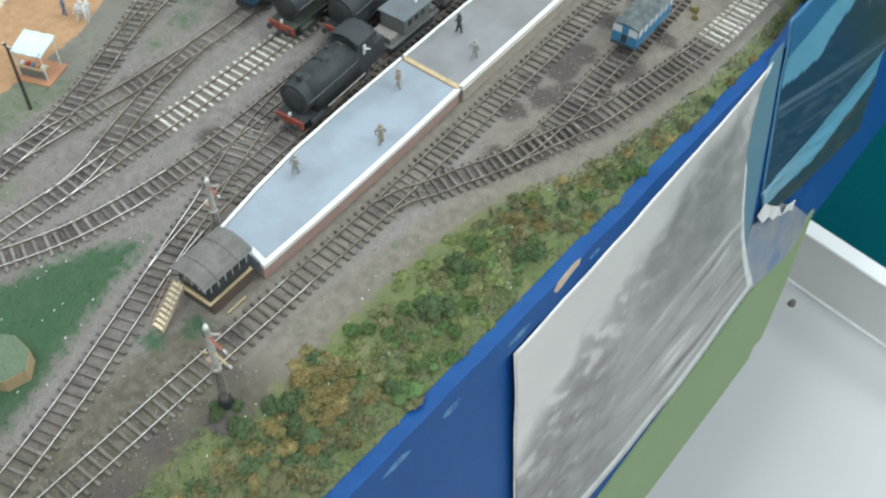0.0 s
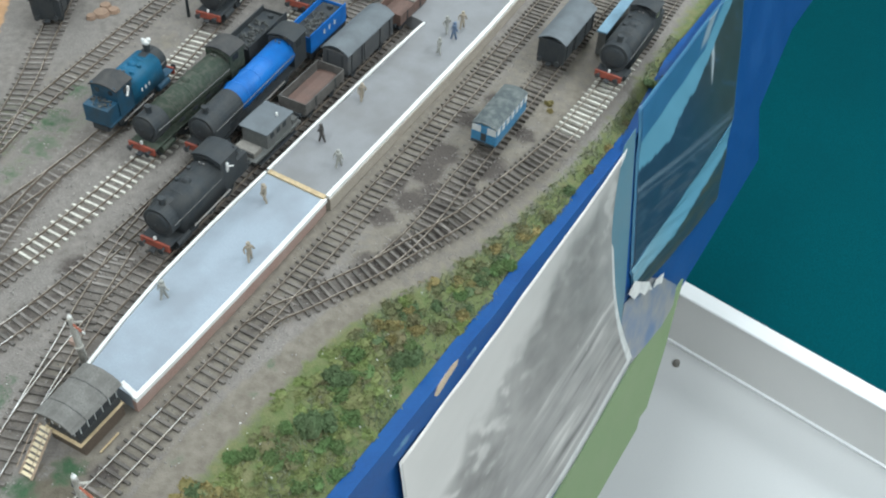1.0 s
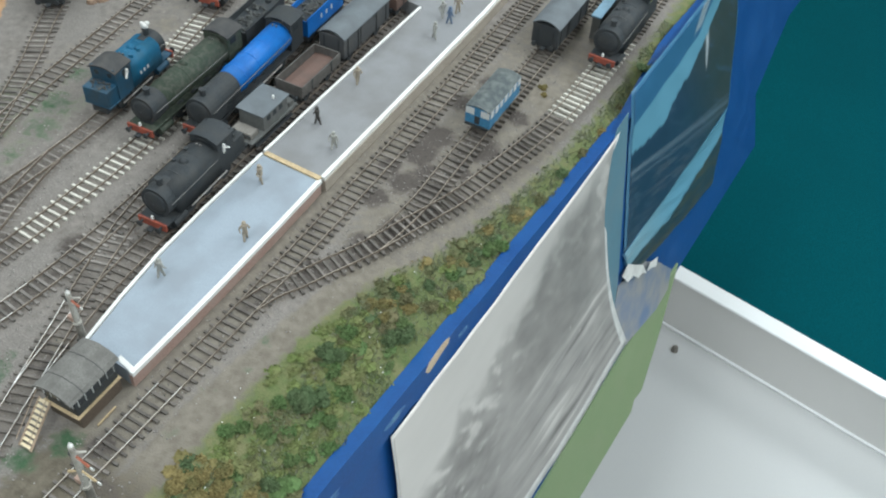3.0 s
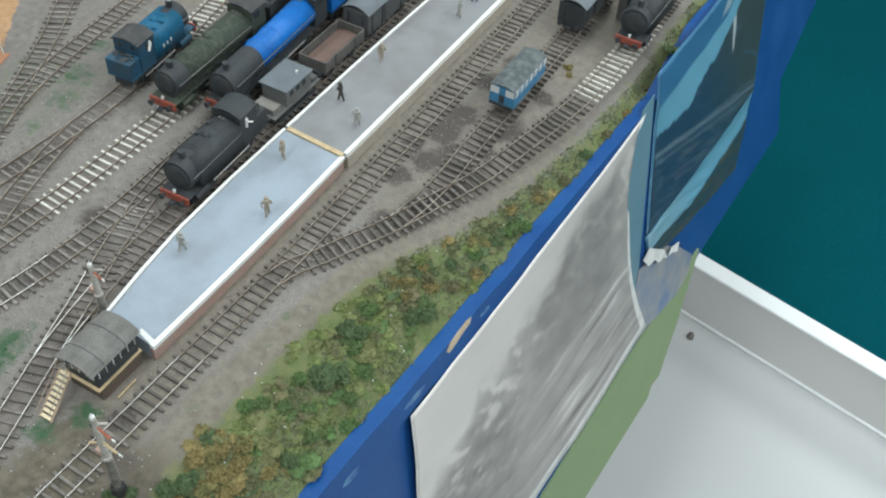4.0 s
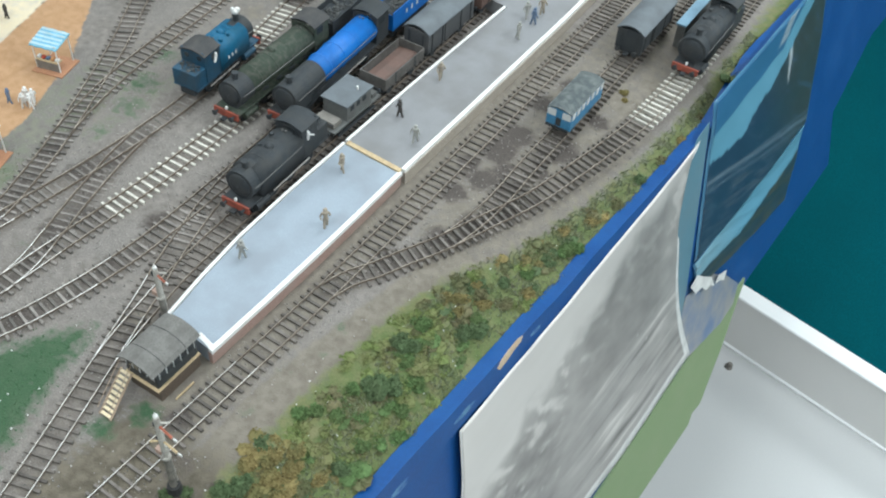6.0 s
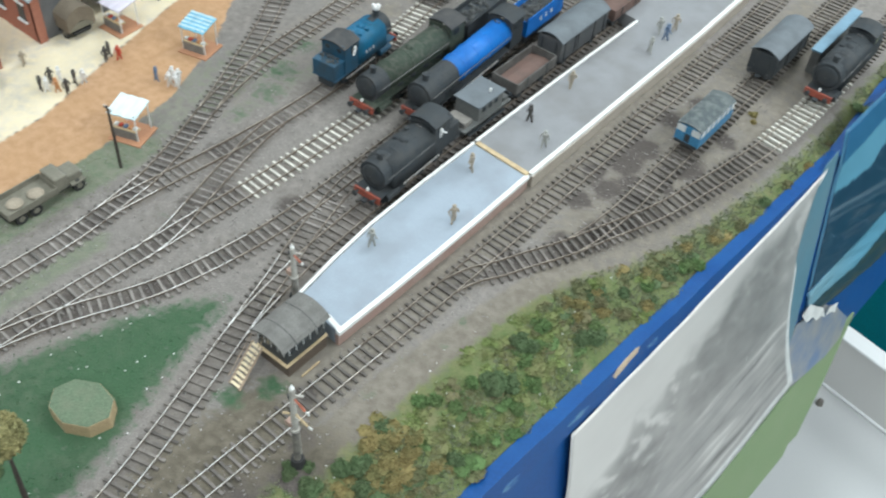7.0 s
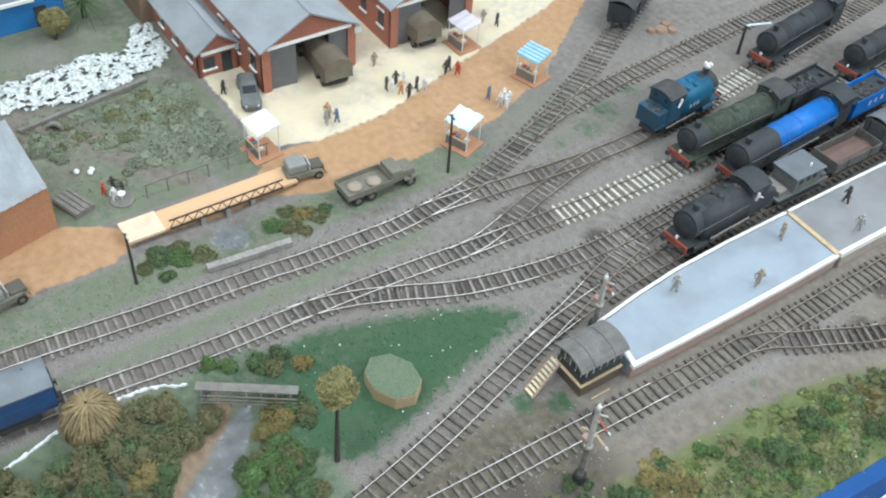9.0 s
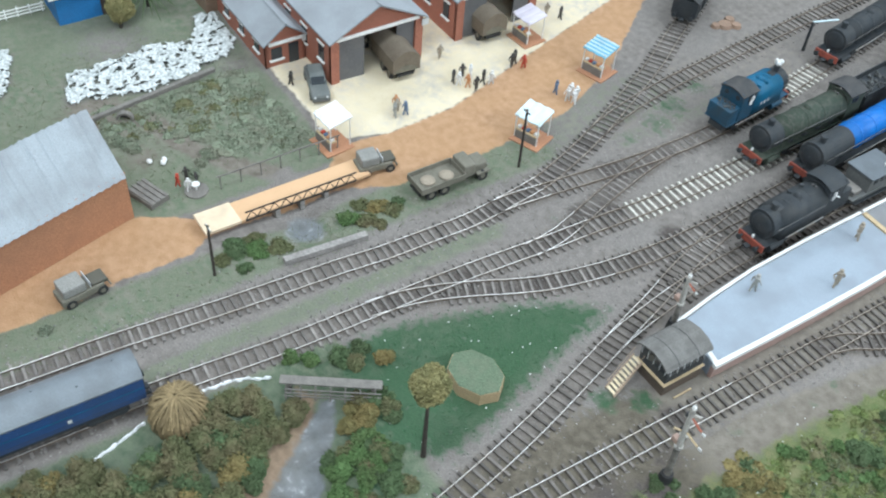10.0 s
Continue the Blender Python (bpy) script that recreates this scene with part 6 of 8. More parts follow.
stall(-0.493, 0.166, 4, M_CAN_L, "market stall with a patterned lilac canopy", h=0.030)


# ---- road vehicles ----
def road_wheel(root, x, y, r):
    bm = cyl((x - 0.0016, y, r), (x + 0.0016, y, r), r, None, 16)
    w = part("wheel", bm, M_TYRE, root)
    part("hub", cyl((x - 0.0018, y, r), (x + 0.0018, y, r), r * 0.5, None, 10), M_OLIVE, w)


def army_lorry(x, y, turn, label, length=0.085, cover=False, grow=Matrix()):
    root = thing("army_lorry", pose(x, y, 0, 0, 0, turn) @ grow, label, "lorry", group="army vehicles")
    L = length
    part("chassis", box(0, 0, 0.0075, 0.018, L * 0.95, 0.003, 0.0004), M_TYRE, root)
    part("bed", box(0, -L * 0.18, 0.0120, 0.029, L * 0.60, 0.0016, 0.0003), M_OLIVE, root)
    for s in (-1, 1):
        part("bed_side", box(s * 0.0140, -L * 0.18, 0.0155, 0.0011, L * 0.60, 0.0060, 0.0002), M_OLIVE, root)
        part("bed_end", box(0, -L * 0.18 + s * L * 0.297, 0.0155, 0.0280, 0.0011, 0.0060, 0.0002), M_OLIVE, root)
    part("cab", box(0, L * 0.20, 0.0170, 0.0235, L * 0.16, 0.0150, 0.0018), M_OLIVE, root)
    part("bonnet", box(0, L * 0.37, 0.0140, 0.0190, L * 0.20, 0.0100, 0.0022), M_OLIVE, root)
    part("windscreen", box(0, L * 0.283, 0.0205, 0.0190, 0.0008, 0.0050, 0.0002), M_GLASSDARK, root)
    for s in (-1, 1):
        part("mudguard", box(s * 0.0118, L * 0.38, 0.0105, 0.0050, L * 0.18, 0.0022, 0.0008), M_OLIVE, root)
        part("headlamp", cyl((s * 0.0065, L * 0.465, 0.0145), (s * 0.0065, L * 0.48, 0.0145), 0.0014, None, 10), M_PALEWIN, root)
        for yy in (-0.34, -0.16, 0.38):
            road_wheel(root, s * 0.0118, L * yy, 0.0060)
    if cover:
        part("canvas_cover", extrude_profile(arc_roof(0.0150, 0.0085, 0.0260, 0.0150, 14), -L * 0.49, L * 0.115, steps=4), mat("brown_canvas", (0.165, 0.135, 0.10), 0.9, second=(0.22, 0.185, 0.14), stain=80), root, "brown canvas cover")
    else:
        for k, (dx, dy) in enumerate(((0.0, -0.30), (0.002, -0.06))):
            part("load", ball((dx, L * dy, 0.0140), 0.0080, 12, None, (1, 1, 0.25)), mat("dull_sand_load", (0.33, 0.28, 0.215), 0.9), root, "pale sand load", smooth=True)
    return root


def jeep(x, y, turn, label, length=0.042):
    root = thing("army_jeep", pose(x, y, 0, 0, 0, turn), label, "jeep", group="army vehicles")
    L = length
    part("body", box(0, -L * 0.06, 0.0085, 0.0190, L * 0.86, 0.0075, 0.0014), M_OLIVE, root)
    part("bonnet", box(0, L * 0.30, 0.0125, 0.0150, L * 0.32, 0.0040, 0.0012), mat("bonnet_dark_olive", (0.085, 0.08, 0.062), 0.7, second=(0.12, 0.11, 0.085)), root, "dark olive bonnet")
    part("canvas_top", box(0, -L * 0.20, 0.0180, 0.0185, L * 0.46, 0.0100, 0.0020), mat("grey_canvas", (0.27, 0.265, 0.245), 0.9, second=(0.20, 0.20, 0.185)), root, "pale grey canvas top")
    part("windscreen", box(0, L * 0.105, 0.0165, 0.0165, 0.0008, 0.0065, 0.0002), M_PALEWIN, root, "pale windscreen")
    part("bumper", box(0, L * 0.48, 0.0065, 0.0180, 0.0012, 0.0018, 0.0003), M_OLIVE, root)
    for s in (-1, 1):
        for yy in (-0.32, 0.30):
            road_wheel(root, s * 0.0085, L * yy, 0.0048)
    return root


army_lorry(-0.3185, -0.060, 0, "grey-olive flatbed army lorry with a pale sand load on the verge")
jeep(-0.372, -0.114, -8, "grey-olive army jeep at the end of the bridge")
jeep(-0.350, -0.420, 8, "grey-olive army jeep with a canvas top on the road", 0.046)


def staff_car(x, y, turn, label, L=0.060):
    """A rounded saloon: body, cabin, wings, wheels and bumpers."""
    root = thing("staff_car", pose(x, y, 0, 0, 0, turn), label, "car", group="army vehicles")
    paint = mat("staff_car_grey", (0.13, 0.145, 0.14), 0.55, second=(0.19, 0.195, 0.18), stain=100, stain_vary=0.35)
    side = [(-0.5, 0.0045), (-0.5, 0.0095), (-0.46, 0.0125), (-0.30, 0.0140), (0.18, 0.0140), (0.42, 0.0128), (0.49, 0.0105), (0.5, 0.0045)]
    bm = extrude_profile([(a * L, z) for a, z in side], -0.0098, 0.0098, along="x")
    bmesh.ops.bevel(bm, geom=list(bm.edges), offset=0.0011, segments=2, affect="EDGES")
    part("body", bm, paint, root)
    roof = [(-0.44, 0.0128), (-0.36, 0.0185), (-0.24, 0.0212), (0.02, 0.0212), (0.10, 0.0190), (0.19, 0.0132)]
    bm = extrude_profile([(a * L, z) for a, z in roof], -0.0084, 0.0084, along="x")
    bmesh.ops.bevel(bm, geom=list(bm.edges), offset=0.0012, segments=2, affect="EDGES")
    part("cabin", bm, paint, root)
    part("windscreen", extrude_profile([(0.085 * L, 0.0196), (0.195 * L, 0.0140), (0.200 * L, 0.0142), (0.092 * L, 0.0200)], -0.0072, 0.0072, along="x"), M_GLASSDARK, root)
    for s in (-1, 1):
        part("side_window", box(s * 0.0084, -0.13 * L, 0.0172, 0.0006, L * 0.34, 0.0040, 0.0002), M_GLASSDARK, root)
        part("headlamp", ball((s * 0.0066, 0.49 * L, 0.0095), 0.0014, 8), M_PALEWIN, root)
        part("bumper", box(0, s * 0.512 * L, 0.0058, 0.0186, 0.0012, 0.0018, 0.0004), M_ROD, root)
        for yy in (-0.31, 0.31):
            part("wing", ball((s * 0.0092, L * yy, 0.0066), 0.0056, 12, None, (0.42, 1.1, 1.0)), paint, root, smooth=True)
            road_wheel(root, s * 0.0090, L * yy, 0.0045)
    return root


staff_car(-0.519, -0.103, -108, "grey army staff car parked beside the brick shed")


# ---- brick sheds ----
BRICK_MESH = {}


def brick_face(root, material, origin, u, v_count, u_count, skip=None):
    """Rows of single bricks standing a little proud of a wall."""
    key = material.name
    bl, bh = 0.0064, 0.0026
    if key not in BRICK_MESH:
        me = bpy.data.meshes.new("brick")
        b = box(0, 0, 0, bl - 0.0005, 0.0006, bh - 0.0005)
        b.to_mesh(me)
        b.free()
        me.materials.append(material)
        BRICK_MESH[key] = me
    ang = math.atan2(u[1], u[0])
    for j in range(v_count):
        for i in range(u_count):
            t = (i + 0.5 + (0.5 if j % 2 else 0)) * bl
            if t > u_count * bl - bl * 0.4:
                continue
            z = (j + 0.5) * bh
            if skip and skip(t, z):
                continue
            ob = new("brick", BRICK_MESH[key])
            ob.matrix_basis = Matrix.Translation((origin[0] + u[0] * t, origin[1] + u[1] * t, origin[2] + z)) @ Matrix.Rotation(ang, 4, "Z")
            ob.parent = root


def gable_shed(xf, y0, y1, depth, eave, apex, label, doors=True, pier=0.010, lintel=None, sign=None):
    """A brick shed whose gable looks along +x; the doorway goes through its front wall."""
    root = thing("brick_shed", pose(0, 0, 0), label, "shed", group="brick sheds")
    ym, xb, t = (y0 + y1) / 2, xf - depth, 0.004
    lintel = lintel or eave
    wall_of = lambda bm, nm: part(nm, bm, M_BRICK, root, "red brick wall")
    wall_of(box((xf + xb) / 2, y0 + t / 2, eave / 2, depth, t, eave), "side_wall")
    wall_of(box((xf + xb) / 2, y1 - t / 2, eave / 2, depth, t, eave), "side_wall")
    wall_of(box(xb + t / 2, ym, eave / 2, t, y1 - y0 - 2 * t, eave), "back_wall")
    if doors:
        wall_of(box(xf - t / 2, y0 + pier / 2, lintel / 2, t * 1.3, pier, lintel), "front_pier")
        wall_of(box(xf - t / 2, y1 - pier / 2, lintel / 2, t * 1.3, pier, lintel), "front_pier")
    else:
        wall_of(box(xf - t / 2, ym, lintel / 2, t, y1 - y0, lintel), "front_wall")
    wall_of(extrude_profile([(y0, lintel), (y1, lintel), (y1, eave + 0.001), (ym, apex), (y0, eave + 0.001)], xf - t, xf, along="x"), "gable")
    part("lintel", box(xf + 0.0012, ym, lintel + 0.0006, 0.0030, y1 - y0 - pier * 1.3, 0.0034, 0.0004), M_WHITE, root, "white lintel beam")
    over = 0.004
    for s, ya in ((-1, y0 - over), (1, y1 + over)):
        drop = over * (apex - eave) / ((y1 - y0) / 2)
        part("roof_slope", extrude_profile([(ya, eave - drop), (ym, apex), (ym, apex + 0.0022), (ya, eave - drop + 0.0022)], xb - 0.004, xf + 0.005, along="x", steps=6), M_SLATE, root, "smooth grey slate slope")
    part("ridge", cyl((xb, ym, apex + 0.0022), (xf + 0.005, ym, apex + 0.0022), 0.0012, None, 8), M_SLATE, root)
    for k in range(3):
        x = xf - 0.022 - 0.040 * k
        w = part("side_window", box(x, y0 - 0.0002, eave * 0.55, 0.012, 0.0012, eave * 0.34, 0.0002), M_GLASSDARK, root)
        part("sill", box(x, y0 - 0.0012, eave * 0.36, 0.016, 0.0026, 0.0022, 0.0003), M_WHITE, w, "white sill")
        part("window_lintel", box(x, y0 - 0.0008, eave * 0.76, 0.016, 0.0018, 0.0022, 0.0003), M_WHITE, w, "white lintel")
    if doors:
        for s, yh in ((1, y0 + pier), (-1, y1 - pier)):
            a = radians(4 if s > 0 else 2)
            lw = (y1 - y0) * (0.27 if s > 0 else 0.20)
            bm = box(lw / 2, 0, lintel / 2 - 0.001, lw, 0.0014, lintel - 0.003, 0.0002)
            bmesh.ops.transform(bm, matrix=Matrix.Translation((xf - 0.003, yh, 0)) @ Matrix.Rotation(radians(90) * s + (-a if s > 0 else a), 4, "Z"), verts=bm.verts)
            part("door_leaf", bm, mat("door_dark_grey", (0.125, 0.125, 0.13), 0.75, second=(0.17, 0.165, 0.16), stain=60), root, "dark grey door leaf standing ajar")
    else:
        for yy, ww, zz, hh in ((ym - 0.011, 0.013, eave * 0.5, eave * 0.42), (ym + 0.010, 0.012, eave * 0.38, eave * 0.74)):
            part("front_opening", box(xf + 0.0002, yy, zz, 0.0014, ww, hh, 0.0002), M_GLASSDARK, root)
        part("sill", box(xf + 0.001, ym - 0.011, eave * 0.26, 0.0026, 0.018, 0.0024, 0.0003), M_WHITE, root, "white sill")
    if sign:
        part("notice_board", box(xf + 0.002, sign, eave * 0.86, 0.0012, 0.0090, 0.0085, 0.0003), M_PALEWIN, root, "white notice board")
    def opening(tt, z):
        return doors and pier < tt < (y1 - y0 - pier) and z < lintel
    brick_face(root, M_BRICK, (xf + 0.0008, y0, lintel + 0.003), (0, 1), int((apex - lintel - 0.004) / 0.0026), int((y1 - y0) / 0.0064),
               skip=lambda tt, z: abs(tt - (y1 - y0) / 2) > (y1 - y0) / 2 * (1 - (z + 0.005) / (apex - lintel)))
    return root


gable_shed(-0.517, -0.086, 0.031, 0.26, 0.056, 0.086, "large red brick shed with a slate roof and open grey doors", sign=0.033, lintel=0.0555)
gable_shed(-0.525, 0.083, 0.200, 0.26, 0.056, 0.086, "large red brick shed with a slate roof sheltering a lorry", lintel=0.0555)
gable_shed(-0.577, -0.136, -0.087, 0.20, 0.034, 0.052, "small red brick annexe with a slate roof and white lintels", doors=False, pier=0.006, lintel=0.030, sign=-0.087)
BIG = Matrix.Diagonal((1.12, 0.95, 1.15, 1))
army_lorry(-0.528, -0.006, 86, "canvas-covered army lorry backed into the brick shed doorway", 0.095, True, BIG)
army_lorry(-0.545, 0.124, 88, "canvas-covered army lorry in the second brick shed doorway", 0.095, True, BIG)

# corrugated shed
CS = pose(-0.421, -0.348, 0, 0, 0, 15.6)
cs = thing("corrugated_shed", CS, "long orange brick shed under a pale grey corrugated iron roof", "shed")
W2, L2, EV, RG = 0.082, 0.42, 0.056, 0.106
part("front_wall", box(-0.002, -L2 / 2, EV / 2, 0.004, L2, EV), M_ORANGEWALL, cs, "orange brick wall")
part("rear_wall", box(-W2 + 0.002, -L2 / 2, EV / 2, 0.004, L2, EV), M_ORANGEWALL, cs)
for y in (-0.002, -L2 + 0.002):
    part("end_wall", extrude_profile([(-0.004, 0), (-W2 + 0.004, 0), (-W2 + 0.004, EV), (-W2 / 2, RG - 0.004), (-0.004, EV)], y - 0.002, y + 0.002), M_ORANGEWALL, cs)
rnd = random.Random(5)
for side in (0, 1):
    for k in range(7):
        y1 = -0.001 - k * (L2 + 0.004) / 7
        y0 = y1 - (L2 + 0.004) / 7 - 0.002
        bm = bmesh.new()
        n = 24
        lift = 0.0006 * (k % 2) + rnd.uniform(0, 0.0008)
        lo, hi = [], []
        for i in range(n + 1):
            y = y0 + (y1 - y0) * i / n
            c = 0.0007 * math.sin(i * math.pi / 1.5)
            xe, xr = (0.003, -W2 / 2) if side == 0 else (-W2 - 0.004, -W2 / 2)
            lo.append(bm.verts.new((xe, y, EV - 0.004 + c + lift)))
            hi.append(bm.verts.new((xr, y, RG + c + lift + rnd.uniform(-0.0012, 0.0004))))
        for i in range(n):
            bm.faces.new((lo[i], lo[i + 1], hi[i + 1], hi[i]))
        bmesh.ops.recalc_face_normals(bm, faces=bm.faces)
        bmesh.ops.solidify(bm, geom=list(bm.faces), thickness=0.0007)
        part("roof_sheet", bm, M_CORR, cs, "pale grey corrugated iron sheet")
crate = thing("timber_frame_stack", pose(-0.441, -0.326, 0, 0, 0, 20), "weathered grey timber cold frame beside the shed", "cold frame")
part("tray", box(0, 0, 0.003, 0.034, 0.022, 0.006, 0.0004), M_WOODGREY, crate)
for k in range(4):
    part("slat", box(0, -0.0085 + 0.0057 * k, 0.0068, 0.036, 0.0032, 0.0014, 0.0003), M_WOODGREY, crate)

# ---- road bridge ----
rb = thing("road_bridge", pose(-0.373, -0.214, 0.0), "narrow road bridge with a pale tan deck and lattice side girders", "bridge")
part("deck", box(0, 0.017, 0.0075, 0.0275, 0.140, 0.0030, 0.0004), mat("deck_tan", (0.66, 0.42, 0.24), 0.85, second=(0.58, 0.36, 0.2), stain=30, vary=0.08), rb, "tan painted deck")
part("deck_end", box(-0.0005, -0.070, 0.0080, 0.0295, 0.036, 0.0030, 0.0004), mat("deck_cream", (0.78, 0.62, 0.44), 0.85, vary=0.06), rb, "cream end section")
for x, y0, y1 in ((0.0148, -0.048, 0.070),):
    part("top_chord", box(x, (y0 + y1) / 2, 0.0185, 0.0012, y1 - y0, 0.0012), M_DARKWOOD, rb)
    part("bottom_chord", box(x, (y0 + y1) / 2, 0.0080, 0.0012, y1 - y0, 0.0014), M_DARKWOOD, rb)
    for k in range(10):
        ya = y0 + (y1 - y0) * k / 10
        yb = y0 + (y1 - y0) * (k + 1) / 10
        part("lattice_bar", cyl((x, ya, 0.0085), (x, (ya + yb) / 2, 0.0182), 0.0005, None, 5), M_DARKWOOD, rb)
        part("lattice_bar", cyl((x, (ya + yb) / 2, 0.0182), (x, yb, 0.0085), 0.0005, None, 5), M_DARKWOOD, rb)
part("far_rail", box(-0.0455, 0.017, 0.0165, 0.0010, 0.135, 0.0011), M_WOODGREY, rb)
for k in range(7):
    part("rail_post", box(-0.0455, -0.047 + 0.0215 * k, 0.0083, 0.0010, 0.0010, 0.0165), M_WOODGREY, rb)
for k in range(3):
    part("pier", box(0.006, -0.015 + 0.026 * k, 0.001, 0.018, 0.005, 0.012, 0.0006), M_STONE, rb)
pp = link("stone_parapet", box(0, 0, 0.0032, 0.0072, 0.083, 0.0066, 0.0009), M_STONE)
pp.matrix_basis = pose(-0.2945, -0.2115, 0, 0, 0, -5)
tagged(pp, "pale concrete parapet beam over the ditch", "parapet")

# ---- river of white plaster ----


def plaster_water(poly, label):
    """Rough white plaster laid inside an outline, with the dark bed showing in gaps."""
    verts, idx, faces = [], {}, []
    st = 0.0014
    x0, x1 = min(p[0] for p in poly) - 0.006, max(p[0] for p in poly) + 0.006
    y0, y1 = min(p[1] for p in poly) - 0.006, max(p[1] for p in poly) + 0.006
    for i in range(int((x1 - x0) / st)):
        for j in range(int((y1 - y0) / st)):
            x, y = x0 + i * st, y0 + j * st
            jx = x + 0.005 * noise.noise((x * 90, y * 90, 3)) + 0.004 * noise.noise((x * 280, y * 280, 4))
            jy = y + 0.006 * noise.noise((x * 110, y * 110, 5))
            gap = noise.noise((x * 210 + y * 50, y * 80, 12)) + 0.6 * noise.noise((x * 430, y * 200, 14))
            if inside(jx, jy, poly) and gap < 0.44:
                z = ground_z(x, y) + 0.0018 + 0.0042 * noise.noise((x * 230 + y * 60, y * 70, 0)) + 0.0022 * noise.noise((x * 520, y * 260, 1))
                idx[i, j] = len(verts)
                verts.append((x, y, max(z, ground_z(x, y) + 0.0003)))
    for (i, j), a in idx.items():
        if all(q in idx for q in ((i + 1, j), (i, j + 1), (i + 1, j + 1))):
            faces.append((a, idx[i + 1, j], idx[i + 1, j + 1], idx[i, j + 1]))
    me = bpy.data.meshes.new("water")
    me.from_pydata(verts, [], faces)
    me.polygons.foreach_set("use_smooth", [True] * len(faces))
    me.materials.append(mat("white_water_plaster", (0.64, 0.67, 0.66), 0.4, second=(0.25, 0.28, 0.265), stain=240, grain=420, stain_vary=0.5, vary=0.24, bump=0.6))
    tagged(new("water", me), label, "river", kind="structure")


plaster_water(RIVER, "foaming white plaster river on the scenery")
plaster_water(POOL, "foaming white plaster pool by the corrugated shed")
bank = thing("river_wall", pose(-0.589, -0.262, 0, 0, 0, 9), "low grey stone wall beside the white river", "wall")
part("coping", box(0, 0, 0.002, 0.005, 0.15, 0.006, 0.001), M_WOODGREY, bank)
cv = thing("culvert", pose(-0.566, -0.303, 0, 0, 0, 60), "small grey stone culvert arch in the field", "culvert")
for k in range(9):
    a0 = math.pi * k / 9
    a1 = math.pi * (k + 0.86) / 9
    for r0, r1 in ((0.0065, 0.0090),):
        vs = [(r0 * math.cos(a0), r0 * math.sin(a0)), (r1 * math.cos(a0), r1 * math.sin(a0)), (r1 * math.cos(a1), r1 * math.sin(a1)), (r0 * math.cos(a1), r0 * math.sin(a1))]
        part("voussoir", extrude_profile(vs, -0.003, 0.003), M_WOODGREY, cv)
# Black panel stands in for the shade inside the arch.
part("dark_mouth", box(0, 0.002, 0.0032, 0.011, 0.001, 0.0064), M_BLACK, cv)

hut = thing("blue_hut", pose(-0.792, -0.265, 0), "blue timber hut with a grey roof edged in white", "hut")
part("body", box(0, 0, 0.019, 0.060, 0.085, 0.038, 0.0006), mat("hut_blue", (0.02, 0.17, 0.42), 0.6, second=(0.03, 0.12, 0.3), stain=40), hut)
part("roof", box(0.0, -0.020, 0.0395, 0.070, 0.060, 0.003, 0.0005), M_ROOFGREY, hut, "flat grey roof panel")
part("roof_trim", box(0.036, -0.020, 0.0400, 0.0026, 0.060, 0.0044, 0.0004), M_WHITE, hut, "white edge board")
part("door", box(0.0304, 0.015, 0.014, 0.0010, 0.014, 0.026, 0.0002), M_DARKWOOD, hut)
bs2 = thing("brown_shed", pose(-0.745, -0.120, 0), "plain brown timber shed behind the river", "shed")
part("body", box(0, 0, 0.021, 0.075, 0.060, 0.042, 0.0006), mat("shed_brown", (0.20, 0.135, 0.09), 0.85, second=(0.15, 0.1, 0.07), stain=40), bs2)
part("corner_board", box(0.0378, 0.004, 0.021, 0.001, 0.003, 0.042), M_DARKWOOD, bs2)
part("roof", extrude_profile([(-0.034, 0.042), (0.034, 0.042), (0.0, 0.056)], -0.040, 0.040, along="x"), M_SLATE, bs2)
fence = thing("white_railing", pose(-0.800, -0.350, 0), "low white railing at the edge of the field", "railing")
for k in range(3):
    part("rail", box(0, 0, 0.004 + 0.004 * k, 0.0012, 0.075, 0.0014, 0.0002), M_WHITE, fence)
for k in range(6):
    part("post", box(-0.0012, -0.035 + 0.014 * k, 0.007, 0.0014, 0.0014, 0.014, 0.0002), M_WHITE, fence)

# ---- garden side, near the bay line ----
mound = thing("octagonal_lawn", pose(-0.0995, -0.1765, 0, 0, 0, 12), "low octagonal planter with a tan wall and a grass top", "planter")
ring = [(0.0268 * math.cos(math.pi / 4 * k), 0.0208 * math.sin(math.pi / 4 * k)) for k in range(8)]
for nm, k0, z0, z1, mt, lb in (("wall", 1.0, -0.002, 0.0132, mat("planter_tan", (0.44, 0.33, 0.19), 0.85, second=(0.36, 0.26, 0.15)), "tan planter wall"), ("lawn", 0.98, 0.004, 0.0138, mat("planter_grass", (0.115, 0.16, 0.10), 0.95, second=(0.165, 0.18, 0.125), stain=80, vary=0.3, bump=0.5), "flat green lawn")):
    bm = bmesh.new()
    lo = [bm.verts.new((x * k0, y * k0, z0)) for x, y in ring]
    hi = [bm.verts.new((x * k0, y * k0, z1)) for x, y in ring]
    bm.faces.new(lo[::-1])
    bm.faces.new(hi)
    for i in range(8):
        bm.faces.new((lo[i], lo[(i + 1) % 8], hi[(i + 1) % 8], hi[i]))
    part(nm, bm, mt, mound, lb)
fb = thing("footbridge", pose(-0.1472, -0.2860, 0, 0, 0, -34.3), "grey timber footbridge with rails over the stream", "footbridge")
part("deck", box(-0.004, 0, 0.0125, 0.0085, 0.083, 0.0016, 0.0003), M_WOODGREY, fb)
for z, x in ((0.0100, 0.0035), (0.0065, 0.0045), (0.0030, 0.0050)):
    part("side_rail", box(x, 0.002, z, 0.0010, 0.078, 0.0010, 0.0002), M_WOODGREY, fb)
